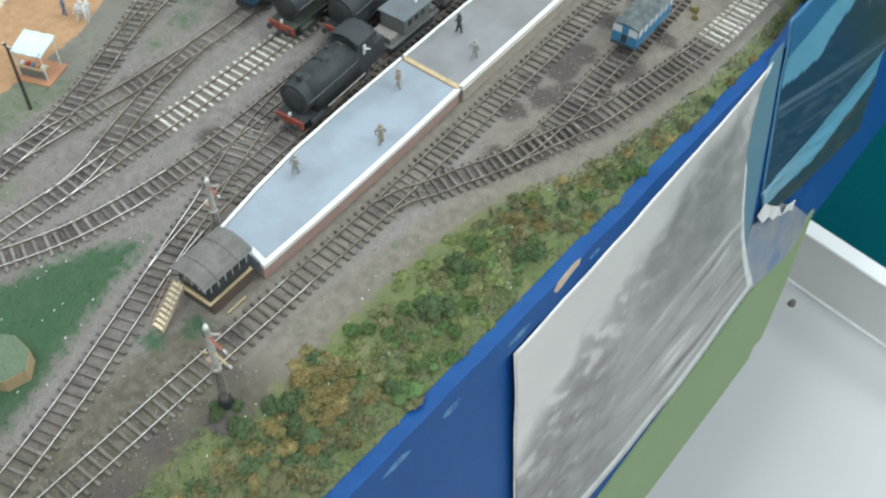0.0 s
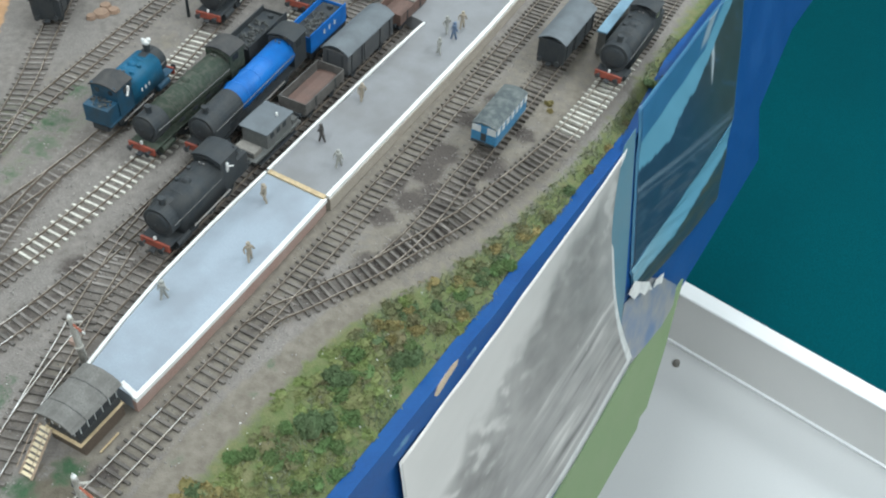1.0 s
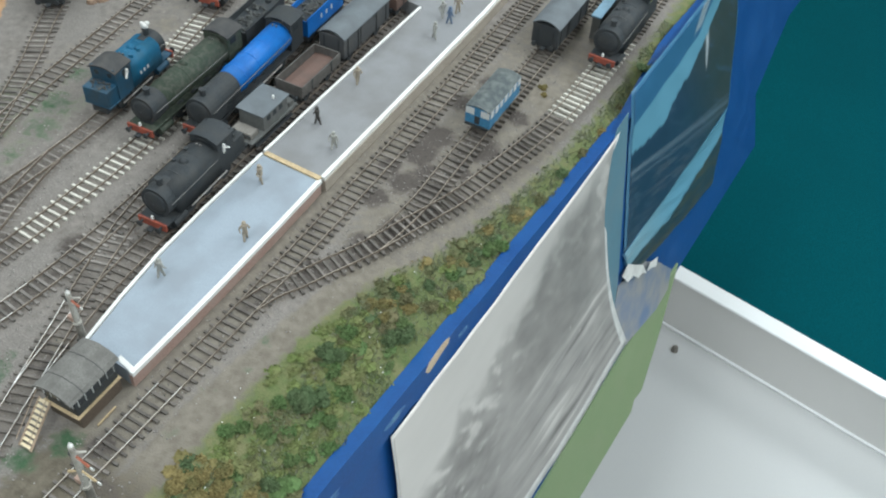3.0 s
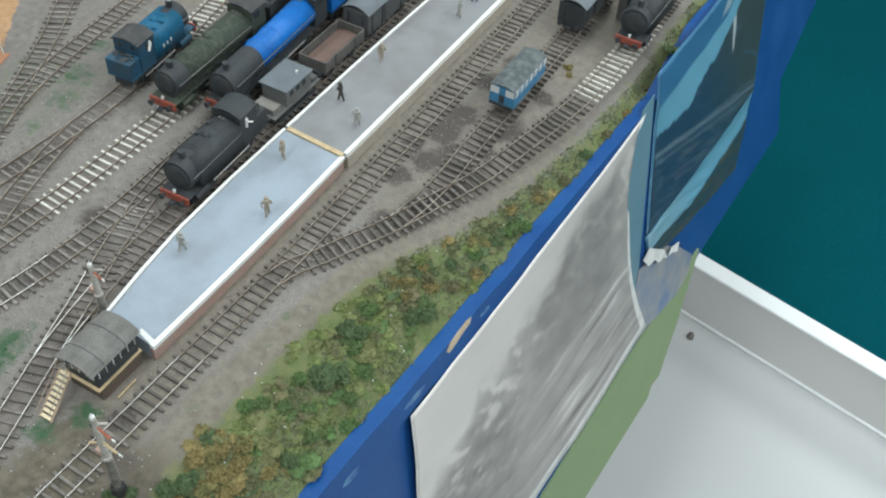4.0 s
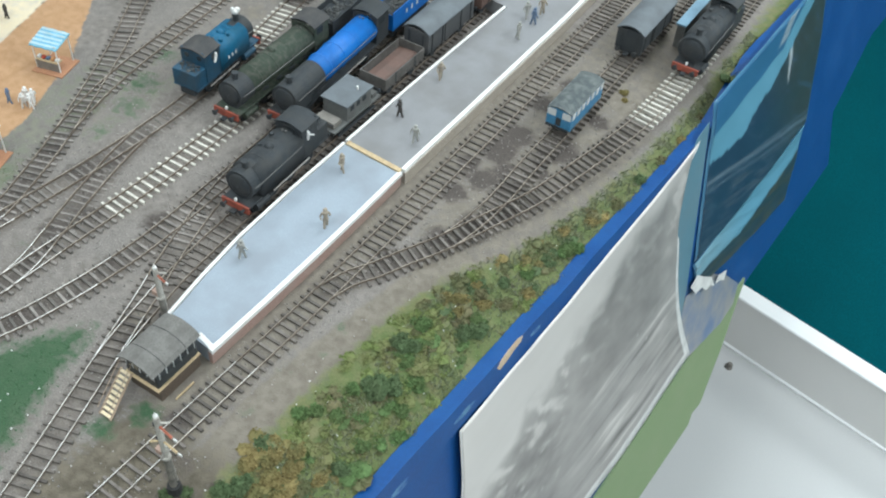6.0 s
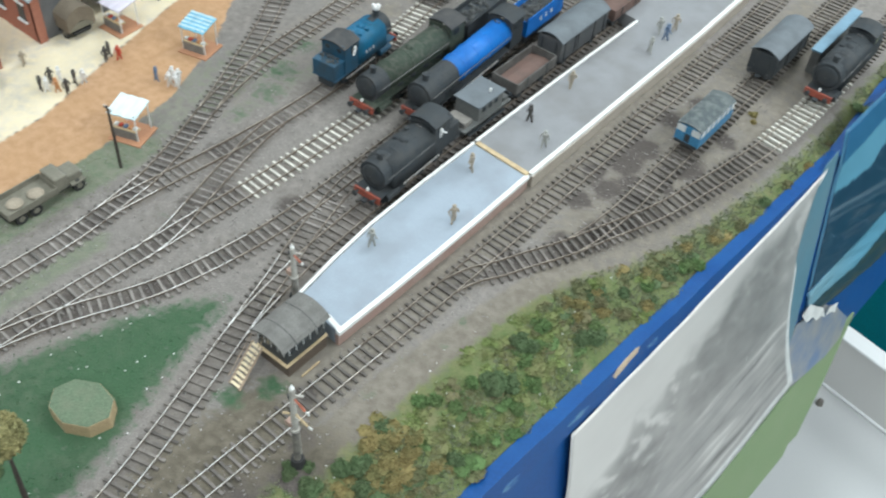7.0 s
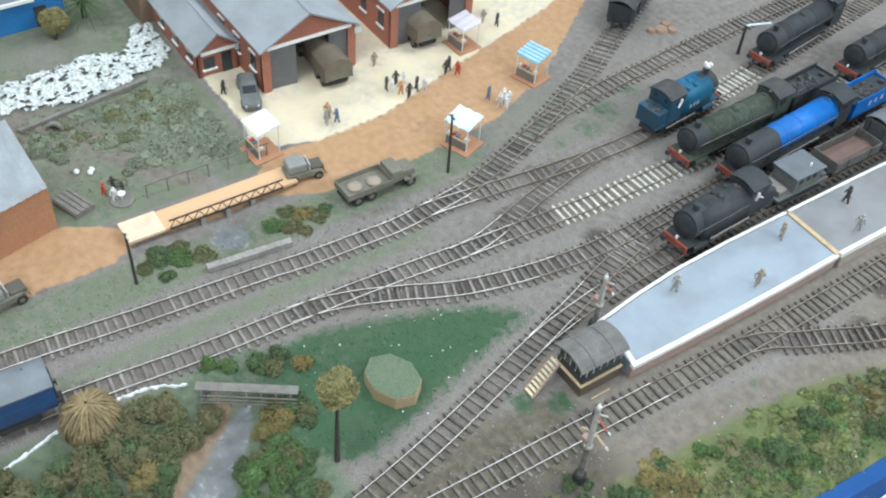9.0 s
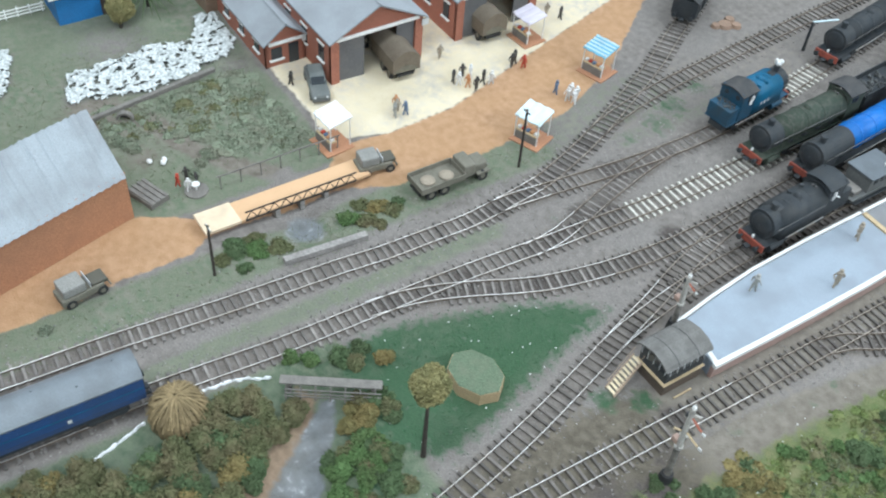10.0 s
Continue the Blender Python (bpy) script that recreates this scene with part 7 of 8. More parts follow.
for k in range(7):
    part("post", cyl((0.0010, -0.036 + 0.012 * k, 0.0125), (0.0055, -0.036 + 0.012 * k, -0.001), 0.0007, None, 5), M_WOODGREY, fb)
for y in (-0.034, 0.034):
    part("trestle", box(-0.004, y, 0.005, 0.0070, 0.003, 0.014, 0.0003), M_WOODGREY, fb)
for a, c, b in (((-0.183, -0.469), (-0.1890, -0.4490), (-0.1965, -0.424)), ((-0.2015, -0.3765), (-0.2000, -0.350), (-0.1865, -0.320))):
    line = spline([(a[0], a[1], 0), (c[0], c[1], 0), (b[0], b[1], 0)], 0.001)
    bm = bmesh.new()
    rows = []
    for i, p in enumerate(line):
        w = max(0.0004, 0.0010 + 0.0014 * noise.noise((p.x * 260, p.y * 260, 0)))
        p = p + Vector((0.0015 * noise.noise((p.y * 120, 4, 0)), 0, 0))
        rows.append([bm.verts.new((p.x + s * w, p.y, 0.0003 + h * (0.0022 + 0.002 * noise.noise((p.y * 400, 0, 3))))) for s, h in ((-1, 0), (-0.6, 1), (0.6, 1), (1, 0))])
    for ra, rb_ in zip(rows, rows[1:]):
        for i in range(3):
            bm.faces.new((ra[i], ra[i + 1], rb_[i + 1], rb_[i]))
    bmesh.ops.recalc_face_normals(bm, faces=bm.faces)
    tagged(link("plaster_edge", bm, M_NOSING), "rough white plaster edge at the lineside", "plaster edge", group="plaster edges")
crane = thing("water_crane", pose(-0.312, 0.452, 0), "black water crane with a pale blue swing pipe", "water crane")
part("column", cyl((0, 0, 0), (0, 0, 0.040), 0.0020, 0.0016, 12), M_BLACK, crane)
part("swing_pipe", cyl((0, 0, 0.040), (0.012, 0.030, 0.041), 0.0012, None, 8), M_CAN_LB, crane, "pale blue pipe")
scrap = thing("scrap_heap", pose(-0.397, 0.402, 0), "rusty tan scrap castings lying on the ash", "scrap")
for dx, dy, r in ((0, 0, 0.010), (0.008, 0.012, 0.007), (-0.006, 0.014, 0.007), (-0.004, -0.012, 0.006)):
    bm = cyl((dx, dy, 0), (dx, dy, 0.004), r, r * 0.8, 12)
    part("casting", bm, mat("rusty_tan", (0.30, 0.2, 0.14), 0.85, second=(0.2, 0.14, 0.11)), scrap)


# ---- foliage and loose stuff ----
def leaf_cloud(lumps, n, size, rnd, flat=0.7):
    """Small folded leaves over the outsides of a few lumps (x, y, z, r)."""
    verts, faces = [], []
    total = sum(r * r for *_, r in lumps)
    for x, y, z, r in lumps:
        for _ in range(max(8, int(n * r * r / total))):
            a, b = rnd.uniform(0, 2 * math.pi), rnd.uniform(-0.35, 1.0)
            rr = r * rnd.uniform(0.62, 1.06)
            c = math.sqrt(max(0.0, 1 - b * b))
            p = Vector((x + rr * c * math.cos(a), y + rr * c * math.sin(a), z + rr * b * flat))
            q = Euler((rnd.uniform(-0.9, 0.9), rnd.uniform(-0.9, 0.9), rnd.uniform(0, 6.3))).to_matrix()
            s = size * rnd.uniform(0.6, 1.3)
            i = len(verts)
            for v in ((-s, 0, 0), (0, -s * 0.6, s * 0.3), (s, 0, 0), (0, s * 0.6, s * 0.3)):
                verts.append(p + q @ Vector(v))
            faces += [(i, i + 1, i + 2), (i, i + 2, i + 3)]
    return verts, faces


def foam_core(verts, faces, x, y, z, r, flat, seed):
    """A lumpy low dome under the leaves, so that a clump reads as solid foam."""
    k, nu, nv = len(verts), 9, 4
    for j in range(nv):
        b = 0.5 * math.pi * j / nv
        for i in range(nu):
            a = 2 * math.pi * (i + 0.5 * (j % 2)) / nu
            q = r * (1 + 0.28 * noise.noise((math.cos(a) * 1.7 + seed, math.sin(a) * 1.7, j * 0.9)))
            verts.append(Vector((x + q * math.cos(b) * math.cos(a), y + q * math.cos(b) * math.sin(a), z + q * flat * math.sin(b) - 0.0006)))
    verts.append(Vector((x, y, z + r * flat)))
    for j in range(nv - 1):
        for i in range(nu):
            p, q = k + j * nu + i, k + j * nu + (i + 1) % nu
            faces += [(p, q, q + nu), (p, q + nu, p + nu)]
    faces += [(k + (nv - 1) * nu + i, k + (nv - 1) * nu + (i + 1) % nu, k + nv * nu) for i in range(nu)]


def bush(x, y, r, material, label, tall=0.75, n=None, seed=0, dense=1.0):
    rnd = random.Random("%d %.4f %.4f" % (seed, x, y))
    z = ground_z(x, y)
    lumps = [(0, 0, r * tall * 0.45, r * 0.75)]
    for k in range(rnd.randint(3, 5)):
        a = rnd.uniform(0, 6.28)
        q = r * rnd.uniform(0.35, 0.75)
        lumps.append((q * math.cos(a), q * math.sin(a), r * tall * rnd.uniform(0.15, 0.6), r * rnd.uniform(0.35, 0.6)))
    verts, faces = leaf_cloud(lumps, n or int(dense * (80 + 2.6e6 * r * r)), 0.0014, rnd, tall)
    for lx, ly, lz, lr in lumps:
        foam_core(verts, faces, lx, ly, lz - lr * tall * 0.3, lr * 0.90, tall * 1.15, rnd.random() * 9)
    me = bpy.data.meshes.new("bush")
    me.from_pydata(verts, [], faces)
    me.materials.append(material)
    ob = new("bush", me)
    ob.location = (x, y, z - r * 0.05)
    return tagged(ob, label, "bush", group="foam bushes")


def scrub(name, rows, label):
    """Low spreading cover, too blended to tell plant from plant: one object with several leaf colours."""
    rr = random.Random(len(rows))
    mats, verts, faces, slots = [], [], [], []
    for x, y, r, m, flat, n in rows:
        if m not in mats:
            mats.append(m)
        lumps = [(x + r * rr.uniform(-0.7, 0.7), y + r * rr.uniform(-0.7, 0.7), ground_z(x, y) + r * flat * rr.uniform(-0.05, 0.25), r * rr.uniform(0.4, 0.8)) for _ in range(4)]
        v, f = leaf_cloud(lumps, n, 0.0014, rr, flat)
        for lx, ly, lz, lr in lumps:
            foam_core(v, f, lx, ly, lz - lr * flat * 0.3, lr * 0.85, flat * 1.1, rr.random() * 9)
        k = len(verts)
        verts += v
        faces += [tuple(i + k for i in q) for q in f]
        slots += [mats.index(m)] * len(f)
    me = bpy.data.meshes.new(name)
    me.from_pydata(verts, [], faces)
    for m in mats:
        me.materials.append(m)
    me.polygons.foreach_set("material_index", slots)
    return tagged(new(name, me), label, "undergrowth", kind="stuff")


rnd = random.Random(21)
G, D, Y, O = M_LEAF, M_LEAF_D, M_LEAF_Y, M_LEAF_O
WORDS = {G.name: "mid-green", D.name: "dark green", Y.name: "ochre-flowered", O.name: "olive", M_FIELD.name: "dull green"}


def plant(x, y, r, m, where, **kw):
    bush(x, y, r, m, "clumpy %s foam bush %s" % (WORDS[m.name], where), **kw)


BANK_W = "on the grassy bank"
for x, y, r, m in ((0.117, 0.060, 0.0135, D), (0.125, 0.071, 0.0095, D), (0.110, 0.107, 0.0110, D), (0.118, 0.116, 0.0085, G), (0.109, 0.134, 0.0100, G), (0.119, 0.096, 0.0080, G), (0.150, 0.162, 0.0100, D), (0.140, 0.152, 0.0090, D), (0.143, 0.170, 0.0085, G),
                   (0.084, 0.005, 0.0085, G), (0.092, 0.013, 0.0070, G), (0.101, 0.047, 0.0070, G), (0.133, 0.086, 0.0085, G), (0.140, 0.060, 0.0090, G), (0.107, 0.020, 0.0080, G), (0.122, 0.030, 0.0085, G), (0.135, 0.012, 0.0090, G), (0.131, -0.012, 0.0085, D), (0.151, 0.040, 0.0080, G),
                   (0.088, -0.040, 0.0110, Y), (0.098, -0.052, 0.0110, Y), (0.107, -0.037, 0.0095, Y), (0.112, -0.060, 0.0100, Y), (0.099, -0.026, 0.0080, Y), (0.080, -0.055, 0.0085, Y), (0.122, -0.045, 0.0085, O), (0.088, -0.070, 0.0095, D), (0.078, -0.082, 0.0095, D), (0.100, -0.082, 0.0095, D), (0.118, -0.085, 0.0100, Y), (0.075, -0.110, 0.0095, D), (0.132, -0.065, 0.0090, O),
                   (0.109, 0.174, 0.0070, Y), (0.118, 0.182, 0.0075, Y), (0.125, 0.168, 0.0070, Y), (0.130, 0.198, 0.0080, O), (0.122, 0.205, 0.0060, Y), (0.138, 0.188, 0.0070, Y), (0.140, 0.222, 0.0080, D), (0.152, 0.205, 0.0080, O), (0.150, 0.248, 0.0085, G), (0.160, 0.232, 0.0080, Y), (0.164, 0.298, 0.0110, G), (0.171, 0.306, 0.0085, G), (0.158, 0.272, 0.0070, D),
                   (0.165, 0.345, 0.0080, Y), (0.175, 0.385, 0.0080, O), (0.178, 0.430, 0.0080, D), (0.182, 0.475, 0.0070, O), (0.185, 0.520, 0.0070, Y), (0.187, 0.57, 0.0070, O), (0.188, 0.62, 0.0070, D)):
    plant(x, y, r, m, BANK_W, tall=0.75 if m is D else 0.5)
made, low = 0, []
while made < 230:
    x, y = rnd.uniform(0.070, 0.185), rnd.uniform(-0.20, 0.36)
    bare = 0.086 + 0.010 * noise.noise((y * 22, 0, 0)) + (0.10 * (y - 0.10) if y > 0.10 else 0.0)
    if y < -0.015:
        bare = 0.076
    if not inside(x, y, BANK) or x > bank_edge(y) - 0.012 or x < bare:
        continue
    near_board = (x - bank_edge(y) + 0.030) / 0.026
    if rnd.random() < near_board or noise.noise((x * 30, y * 30, 11)) < rnd.uniform(-0.8, 0.0):
        continue
    if y < -0.018:
        m = rnd.choice((Y, Y, Y, O, D))
    elif y < 0.15:
        m = rnd.choice((G, M_LEAF_L, M_LEAF_L, M_LEAF_L, O, M_LEAF_L))
    else:
        m = rnd.choice((Y, O, O, M_LEAF_L, D))
    low.append((x, y, rnd.uniform(0.006, 0.012), m, 0.10 if rnd.random() < 0.7 else 0.22, 80))
    made += 1
for k in range(45):
    low.append((rnd.uniform(0.078, 0.150), rnd.uniform(-0.22, -0.09), rnd.uniform(0.008, 0.014), rnd.choice((Y, O, D, D, O)), 0.4, 120))
scrub("bank_undergrowth", low, "low mixed green and ochre undergrowth covering the bank")
STREAM_W = "by the stream"
made = 0
LEFTB = [(-0.19, -0.384), (-0.187, -0.362), (-0.18, -0.343), (-0.169, -0.316), (-0.151, -0.312), (-0.136, -0.327), (-0.12, -0.35), (-0.103, -0.374), (-0.095, -0.392), (-0.095, -0.54), (-0.12, -0.6), (-0.188, -0.6), (-0.176, -0.495), (-0.161, -0.439), (-0.157, -0.4)]
while made < 120:
    x, y = rnd.uniform(-0.2, -0.085), rnd.uniform(-0.60, -0.315)
    if inside(x, y, LEFTB):
        plant(x, y, rnd.uniform(0.010, 0.016), rnd.choice((O, O, O, O, O, O, O, Y, D)), STREAM_W, tall=1.1)
        made += 1
for x, y, r, m in ((-0.176, -0.264, 0.011, D), (-0.177, -0.243, 0.010, D), (-0.158, -0.232, 0.010, Y), (-0.164, -0.252, 0.009, O), (-0.114, -0.270, 0.011, Y), (-0.112, -0.288, 0.010, Y), (-0.186, -0.284, 0.009, G), (-0.114, -0.252, 0.009, O),
                   (-0.196, -0.298, 0.008, G), (-0.125, -0.259, 0.009, D), (-0.098, -0.283, 0.009, G), (-0.088, -0.295, 0.011, G), (-0.080, -0.312, 0.012, G), (-0.066, -0.300, 0.010, G), (-0.062, -0.325, 0.011, G), (-0.094, -0.315, 0.009, D),
                   (-0.050, -0.345, 0.011, G), (-0.072, -0.34, 0.012, G), (-0.058, -0.37, 0.013, G), (-0.035, -0.38, 0.012, G), (-0.09, -0.30, 0.010, O), (-0.046, -0.29, 0.008, D), (-0.084, -0.328, 0.010, D), (-0.064, -0.352, 0.010, O), (-0.130, -0.268, 0.009, O), (-0.076, -0.285, 0.008, G), (-0.044, -0.315, 0.008, G)):
    if not inside(x, y, STREAM):
        plant(x, y, r, m, STREAM_W, tall=0.9)
made = 0
while made < 34:
    x, y = rnd.uniform(-0.14, -0.03), rnd.uniform(-0.35, -0.235)
    if inside(x, y, [(-0.133, -0.280), (-0.125, -0.250), (-0.092, -0.255), (-0.067, -0.271), (-0.038, -0.272), (-0.030, -0.350), (-0.06, -0.325), (-0.083, -0.300)]):
        plant(x, y, rnd.uniform(0.007, 0.011), rnd.choice((D, D, O, Y if x < -0.10 else G)), STREAM_W, tall=0.5)
        made += 1
FIELD_W = "in the field"
made, low = 0, []
while made < 150:
    x, y = rnd.uniform(-0.60, -0.43), rnd.uniform(-0.335, -0.15)
    if inside(x, y, [(-0.585, -0.345), (-0.59, -0.24), (-0.585, -0.16), (-0.50, -0.148), (-0.44, -0.155), (-0.455, -0.22), (-0.50, -0.25), (-0.53, -0.285), (-0.52, -0.33)]):
        low.append((x, y, rnd.uniform(0.009, 0.016), rnd.choice((M_FIELD, M_FIELD, M_FIELD, M_FIELD, M_FIELD, O)), 0.11, 70))
        made += 1
scrub("field_undergrowth", low, "low olive undergrowth spread over the field")
for x, y, r in ((-0.535, -0.33, 0.013), (-0.52, -0.315, 0.012), (-0.545, -0.345, 0.011), (-0.47, -0.25, 0.011), (-0.462, -0.262, 0.009), (-0.45, -0.275, 0.008)):
    plant(x, y, r, M_FIELD, FIELD_W, tall=0.4)
VERGE_W = "on the road verge"
for x, y, r, m in ((-0.335, -0.285, 0.012, D), (-0.325, -0.268, 0.012, G), (-0.318, -0.248, 0.011, O), (-0.339, -0.262, 0.010, O), (-0.323, -0.141, 0.011, Y), (-0.312, -0.158, 0.010, O), (-0.322, -0.172, 0.011, G), (-0.313, -0.132, 0.010, O), (-0.330, -0.155, 0.009, O),
                   (-0.319, -0.120, 0.008, D), (-0.300, -0.150, 0.008, O), (-0.328, -0.30, 0.009, O), (-0.310, -0.288, 0.008, D), (-0.325, -0.46, 0.006, M_FIELD)):
    plant(x, y, r * 1.12, m, VERGE_W, tall=0.36)


def round_tree(x, y, h, r, material, label, n=6500):
    root = thing("round_tree", pose(x, y, ground_z(x, y)), label, "tree", group="round trees")
    bm = cyl((0, 0, -0.002), (-0.004, 0.003, h * 0.55), 0.0024, 0.0016, 9)
    cyl((-0.004, 0.003, h * 0.53), (-0.006, 0.005, h), 0.0016, 0.0008, 8, bm)
    part("trunk", bm, M_DARKWOOD, root)
    for a in range(5):
        t = a * 1.26
        part("limb", cyl((-0.005, 0.004, h * 0.78), (-0.006 + r * 0.7 * math.cos(t), 0.005 + r * 0.7 * math.sin(t), h + r * 0.2), 0.0008, 0.0003, 6), M_DARKWOOD, root)
    rr = random.Random(int(h * 1e4))
    lumps = [(-0.006, 0.005, h, r * 0.9)] + [(-0.006 + r * 0.4 * math.cos(a), 0.005 + r * 0.4 * math.sin(a), h + r * 0.25 * math.sin(a * 3), r * 0.62) for a in (0, 1.1, 2.3, 3.4, 4.6, 5.5)]
    verts, faces = [], []
    for k in range(n):
        x0, y0, z0, q = rr.choice(lumps)
        a, b = rr.uniform(0, 6.28), rr.uniform(-1, 1)
        c = math.sqrt(1 - b * b)
        q *= rr.uniform(0.75, 1.04)
        p = Vector((x0 + q * c * math.cos(a), y0 + q * c * math.sin(a), z0 + q * b))
        m = Euler((rr.uniform(-1, 1), rr.uniform(-1, 1), rr.uniform(0, 6.3))).to_matrix()
        s = 0.0013 * rr.uniform(0.6, 1.3)
        i = len(verts)
        verts += [p + m @ Vector(v) for v in ((-s, 0, 0), (0, -s * 0.6, s * 0.3), (s, 0, 0), (0, s * 0.6, s * 0.3))]
        faces += [(i, i + 1, i + 2), (i, i + 2, i + 3)]
    core = bmesh.new()
    for x0, y0, z0, q in lumps:
        bmesh.ops.create_icosphere(core, subdivisions=2, radius=q * 0.78, matrix=Matrix.Translation((x0, y0, z0)))
    part("inner_foliage", core, material, root)
    me = bpy.data.meshes.new("crown")
    me.from_pydata(verts, [], faces)
    me.materials.append(material)
    ob = new("crown", me)
    ob.parent = root
    return root


round_tree(-0.0605, -0.2515, 0.082, 0.0160, M_LEAF_P, "round topiary tree with a pale yellow-green crown on a dark trunk")
round_tree(-0.728, -0.248, 0.020, 0.0165, M_LEAF_P, "round olive tree with pale blossom by the blue hut")


def spiky(name, x, y, z, r, h, n, material, label, droop, width):
    """A rosette of long narrow leaves."""
    rr = random.Random(int(r * 1e5))
    bm = bmesh.new()
    for k in range(n):
        a = 2.39996 * k
        lift = (k + 0.5) / n
        ln = r * (1.0 - 0.35 * lift) * rr.uniform(0.9, 1.08)
        w = width * rr.uniform(0.8, 1.2)
        pts = []
        for s in range(5):
            t = s / 4
            d = ln * t * math.cos(lift * 0.9) + 0.001
            zz = h * (0.55 + 0.45 * lift) + h * 0.35 * math.sin(t * 2.2) * lift - droop * h * t * t * (1.1 - lift)
            pts.append((d, zz, w * (1 - 0.75 * t)))
        prev = None
        for d, zz, ww in pts:
            c, s_ = math.cos(a), math.sin(a)
            l = bm.verts.new((d * c - ww * s_, d * s_ + ww * c, zz))
            m_ = bm.verts.new((d * c, d * s_, zz + ww * 0.6))
            r_ = bm.verts.new((d * c + ww * s_, d * s_ - ww * c, zz))
            if prev:
                bm.faces.new((prev[0], prev[1], m_, l))
                bm.faces.new((prev[1], prev[2], r_, m_))
            prev = (l, m_, r_)
    root = thing(name, pose(x, y, z), label, "plant")
    part("foliage", bm, material, root)
    part("stem", cyl((0, 0, -0.002), (0, 0, h * 0.7), 0.003, 0.002, 10), M_DARKWOOD, root)
    return root


def thatch_dome(x, y, R, label):
    """A dome of overlapping straw leaves laid in rings from the crown down."""
    rr = random.Random(12)
    root = thing("thatch_palm", pose(x, y, ground_z(x, y)), label, "plant")
    part("core", ball((0, 0, R * 0.30), R * 0.80, 16), M_DARKWOOD, root, smooth=True)
    for ring, (p0, p1, n) in enumerate(((0.05, 0.75, 22), (0.30, 1.10, 40), (0.65, 1.45, 56), (1.05, 1.95, 66))):
        bm = bmesh.new()
        for k in range(n):
            a = 2 * math.pi * (k + rr.uniform(-0.3, 0.3)) / n
            prev = None
            for s in range(5):
                t = s / 4
                ph = p0 + (p1 - p0) * t * rr.uniform(0.96, 1.04)
                q = R * (0.93 + 0.09 * t - 0.02 * ring + rr.uniform(-0.03, 0.03))
                w = 0.0012 * (1 - 0.6 * abs(t - 0.35))
                d, zz = q * math.sin(ph), R * 0.30 + q * math.cos(ph)
                c, sn = math.cos(a), math.sin(a)
                row = [bm.verts.new((d * c - e * w * sn, d * sn + e * w * c, zz + (0.0006 if e == 0 else 0))) for e in (-1, 0, 1)]
                if prev:
                    bm.faces.new((prev[0], prev[1], row[1], row[0]))
                    bm.faces.new((prev[1], prev[2], row[2], row[1]))
                prev = row
        part("leaf_ring", bm, M_STRAW, root)
    return root


thatch_dome(-0.1880, -0.3990, 0.0250, "dome-shaped straw-coloured thatch palm beside the line")
spiky("dark_palm", -0.757, -0.203, 0.0, 0.036, 0.030, 60, M_LEAF_D, "dark green spiky palm by the river", 0.5, 0.0014)


def scatter(name, count, area, keep, blade, material, label, category, seed, tall=0.0022):
    """Very many tiny tufts or stones as one object."""
    rr = random.Random(seed)
    verts, faces = [], []
    x0, x1, y0, y1 = area
    tries = 0
    while count and tries < 400000:
        tries += 1
        x, y = rr.uniform(x0, x1), rr.uniform(y0, y1)
        if not keep(x, y, rr):
            continue
        count -= 1
        z = ground_z(x, y)
        i = len(verts)
        if blade:
            for k in range(3):
                a = rr.uniform(0, 6.28)
                h, w = tall * rr.uniform(0.5, 1.2), 0.0006
                dx, dy = math.cos(a), math.sin(a)
                i = len(verts)
                verts += [(x - dy * w, y + dx * w, z - 0.0002), (x + dy * w, y - dx * w, z - 0.0002), (x + dx * h * 0.6, y + dy * h * 0.6, z + h)]
                faces.append((i, i + 1, i + 2))
        else:
            s = rr.uniform(0.0005, 0.0012) * tall
            q = Euler((rr.uniform(0, 6), rr.uniform(0, 6), 0)).to_matrix()
            for v in ((1, 0, 0), (-0.9, 0.2, 0), (0, 1, 0.1), (0.1, -0.9, 0), (0, 0.1, 0.9), (0, 0, -0.9)):
                p = q @ Vector(v) * s
                verts.append((x + p.x, y + p.y, z + s * 0.25 + p.z))
            faces += [(i + a, i + b, i + c) for a, b, c in ((0, 2, 4), (2, 1, 4), (1, 3, 4), (3, 0, 4), (2, 0, 5), (1, 2, 5), (3, 1, 5), (0, 3, 5))]
    me = bpy.data.meshes.new(name)
    me.from_pydata(verts, [], faces)
    me.materials.append(material)
    return tagged(new(name, me), label, category, kind="stuff")


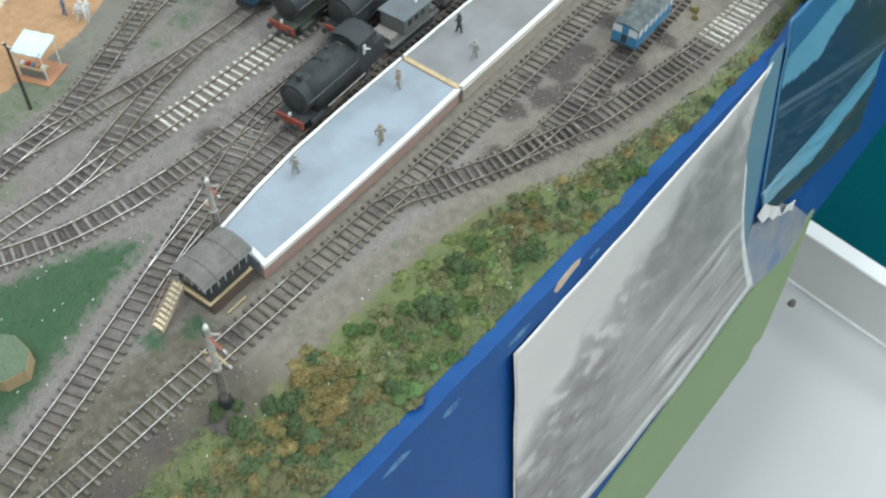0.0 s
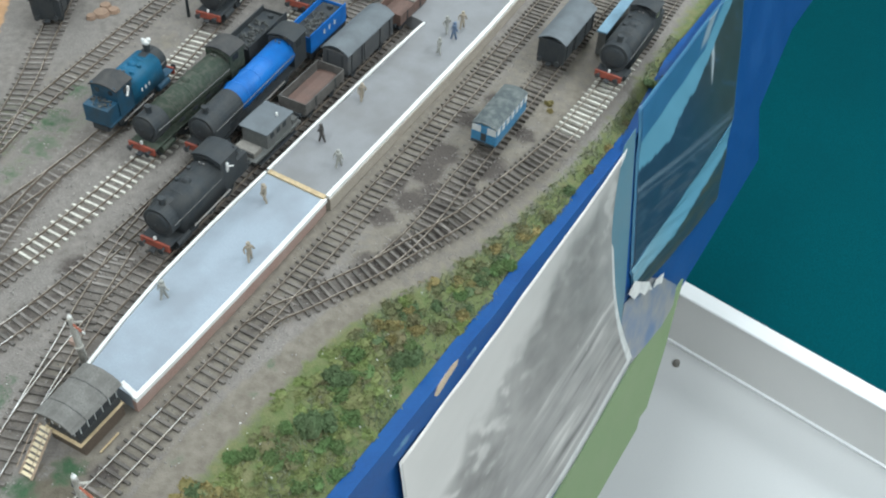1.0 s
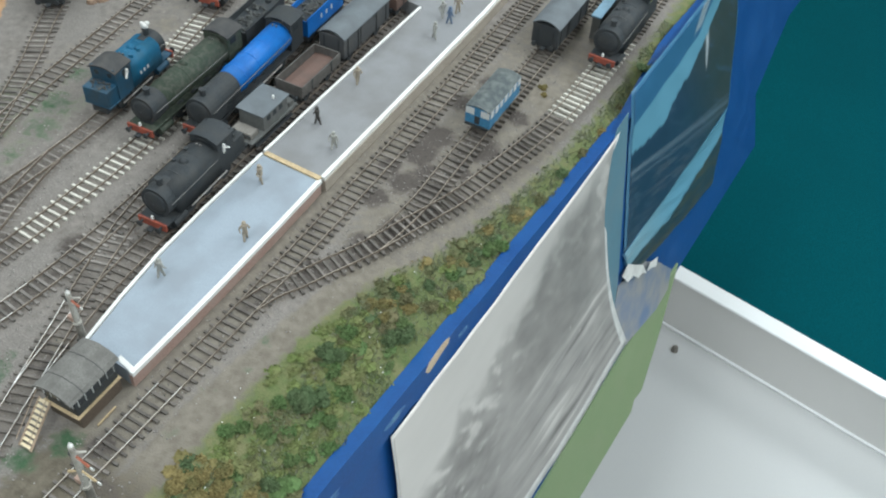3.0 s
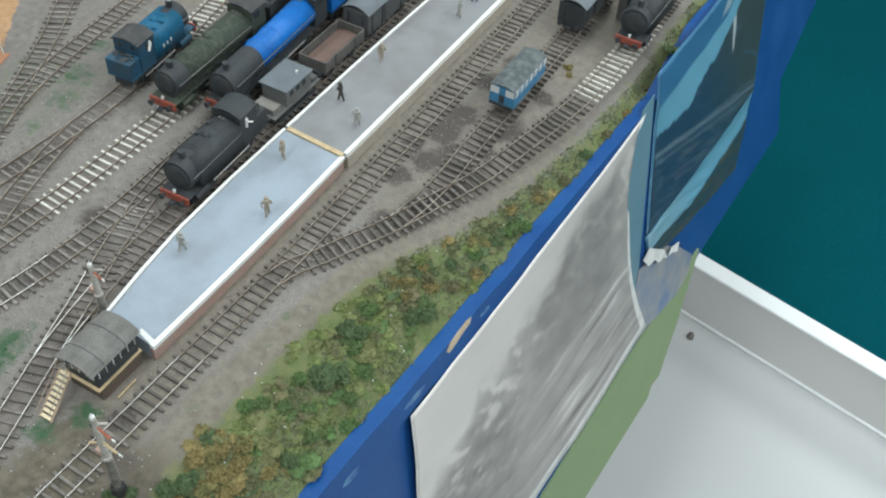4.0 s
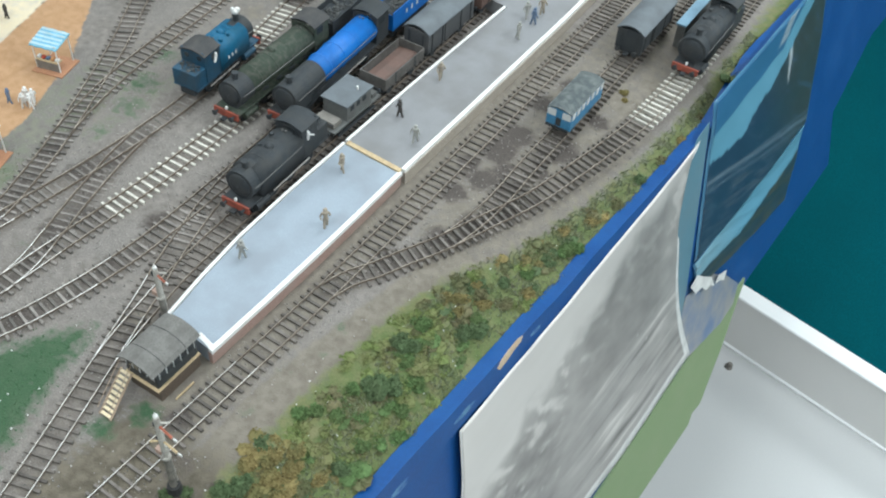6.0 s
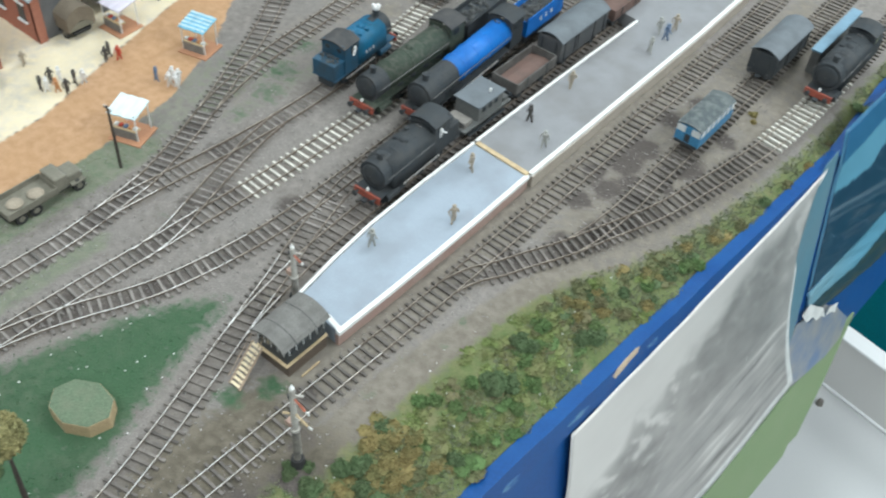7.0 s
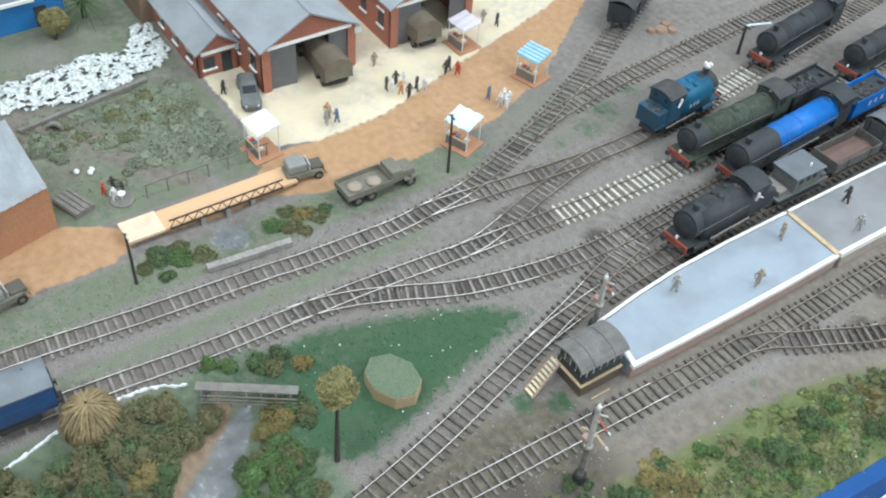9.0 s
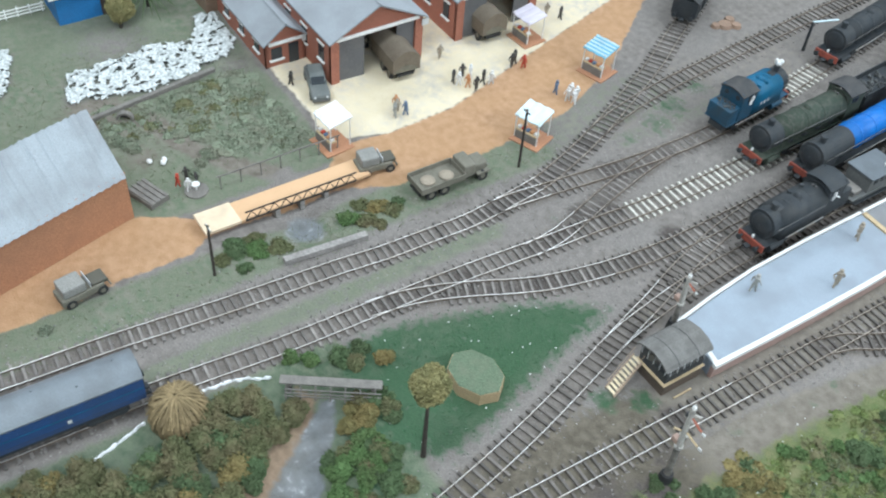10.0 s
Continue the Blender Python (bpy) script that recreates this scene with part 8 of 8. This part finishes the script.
on_bank = lambda x, y, r: inside(x, y, BANK) and x < bank_edge(y) and (y > 0.2 or y < -0.12 or x > 0.092 + 0.05 * max(0, y)) and noise.noise((x * 35, y * 35, 6)) > r.uniform(-0.5, 0.35)
scatter("bank_grass", 9000, (0.05, 0.205, -0.30, 0.72), on_bank, True, M_GRASS, "short static grass tufts on the bank", "grass", 3, 0.0026)
scatter("emerald_grass", 700, (-0.2, -0.04, -0.29, -0.02), lambda x, y, r: inside(x + r.uniform(-0.005, 0.005), y + r.uniform(-0.005, 0.005), EMERALD) and math.hypot((x + 0.0995) / 0.029, (y + 0.1765) / 0.025) > 1, True, M_GRASS_E, "fine emerald scatter grass in the garden", "grass", 4, 0.0012)
scatter("verge_grass", 5000, (-0.70, -0.285, -0.62, 0.08), lambda x, y, r: not inside(x, y, ROAD) and not inside(x, y, SAND) and not inside(x, y, RIVER) and (x > -0.345 or x < -0.42 and y < -0.15), True, M_GRASS, "short dull grass on verge and field", "grass", 5, 0.0013)


def near_rails(x, y, r):
    if inside(x, y, BANK) or inside(x, y, EMERALD) or (-0.075 < x < 0.003 and y > -0.055) or y < -0.27 and -0.2 < x < 0.0:
        return False
    return nearest_track(x, y) < 0.026 or r.random() < 0.3


scatter("ballast_stones", 6500, (-0.33, 0.16, -0.52, 0.62), near_rails, False, M_STONE, "loose grey ballast chips among the tracks", "gravel", 6, 1.0)
scatter("blossom", 170, (-0.2, 0.19, -0.50, 0.30), lambda x, y, r: (inside(x, y, BANK) and x < bank_edge(y) - 0.012) or inside(x, y, EMERALD) or inside(x, y, LEFTB), False, M_WHITE, "tiny white flecks of blossom among the grass", "blossom", 7, 0.9)
scatter("dark_cinders", 1200, (-0.30, 0.15, -0.30, 0.55), lambda x, y, r: nearest_track(x, y) < 0.014 and not (-0.075 < x < 0.003 and y > -0.055), False, M_COAL, "small dark cinders between the rails", "cinders", 8, 0.9)

shed2 = thing("lineside_store", pose(0.1210, 0.694, 0.0), "narrow lineside store with a dull blue roof between sidings", "store")
part("body", box(0, 0, 0.015, 0.010, 0.11, 0.030, 0.0005), M_WAGGREY, shed2)
part("roof", box(0, 0, 0.0312, 0.0125, 0.115, 0.0024, 0.0005), mat("store_roof_blue", (0.17, 0.29, 0.38), 0.6, second=(0.12, 0.2, 0.26)), shed2, "dull blue roof")
for x, y in ((0.0505, -0.108), (0.0615, -0.0985), (0.056, -0.113)):
    plant(x, y, 0.0055, D, "at the signal base", tall=0.7)
plant(0.109, 0.530, 0.0055, Y, "between the sidings", tall=0.6)
plant(0.114, 0.521, 0.0040, Y, "between the sidings", tall=0.5)
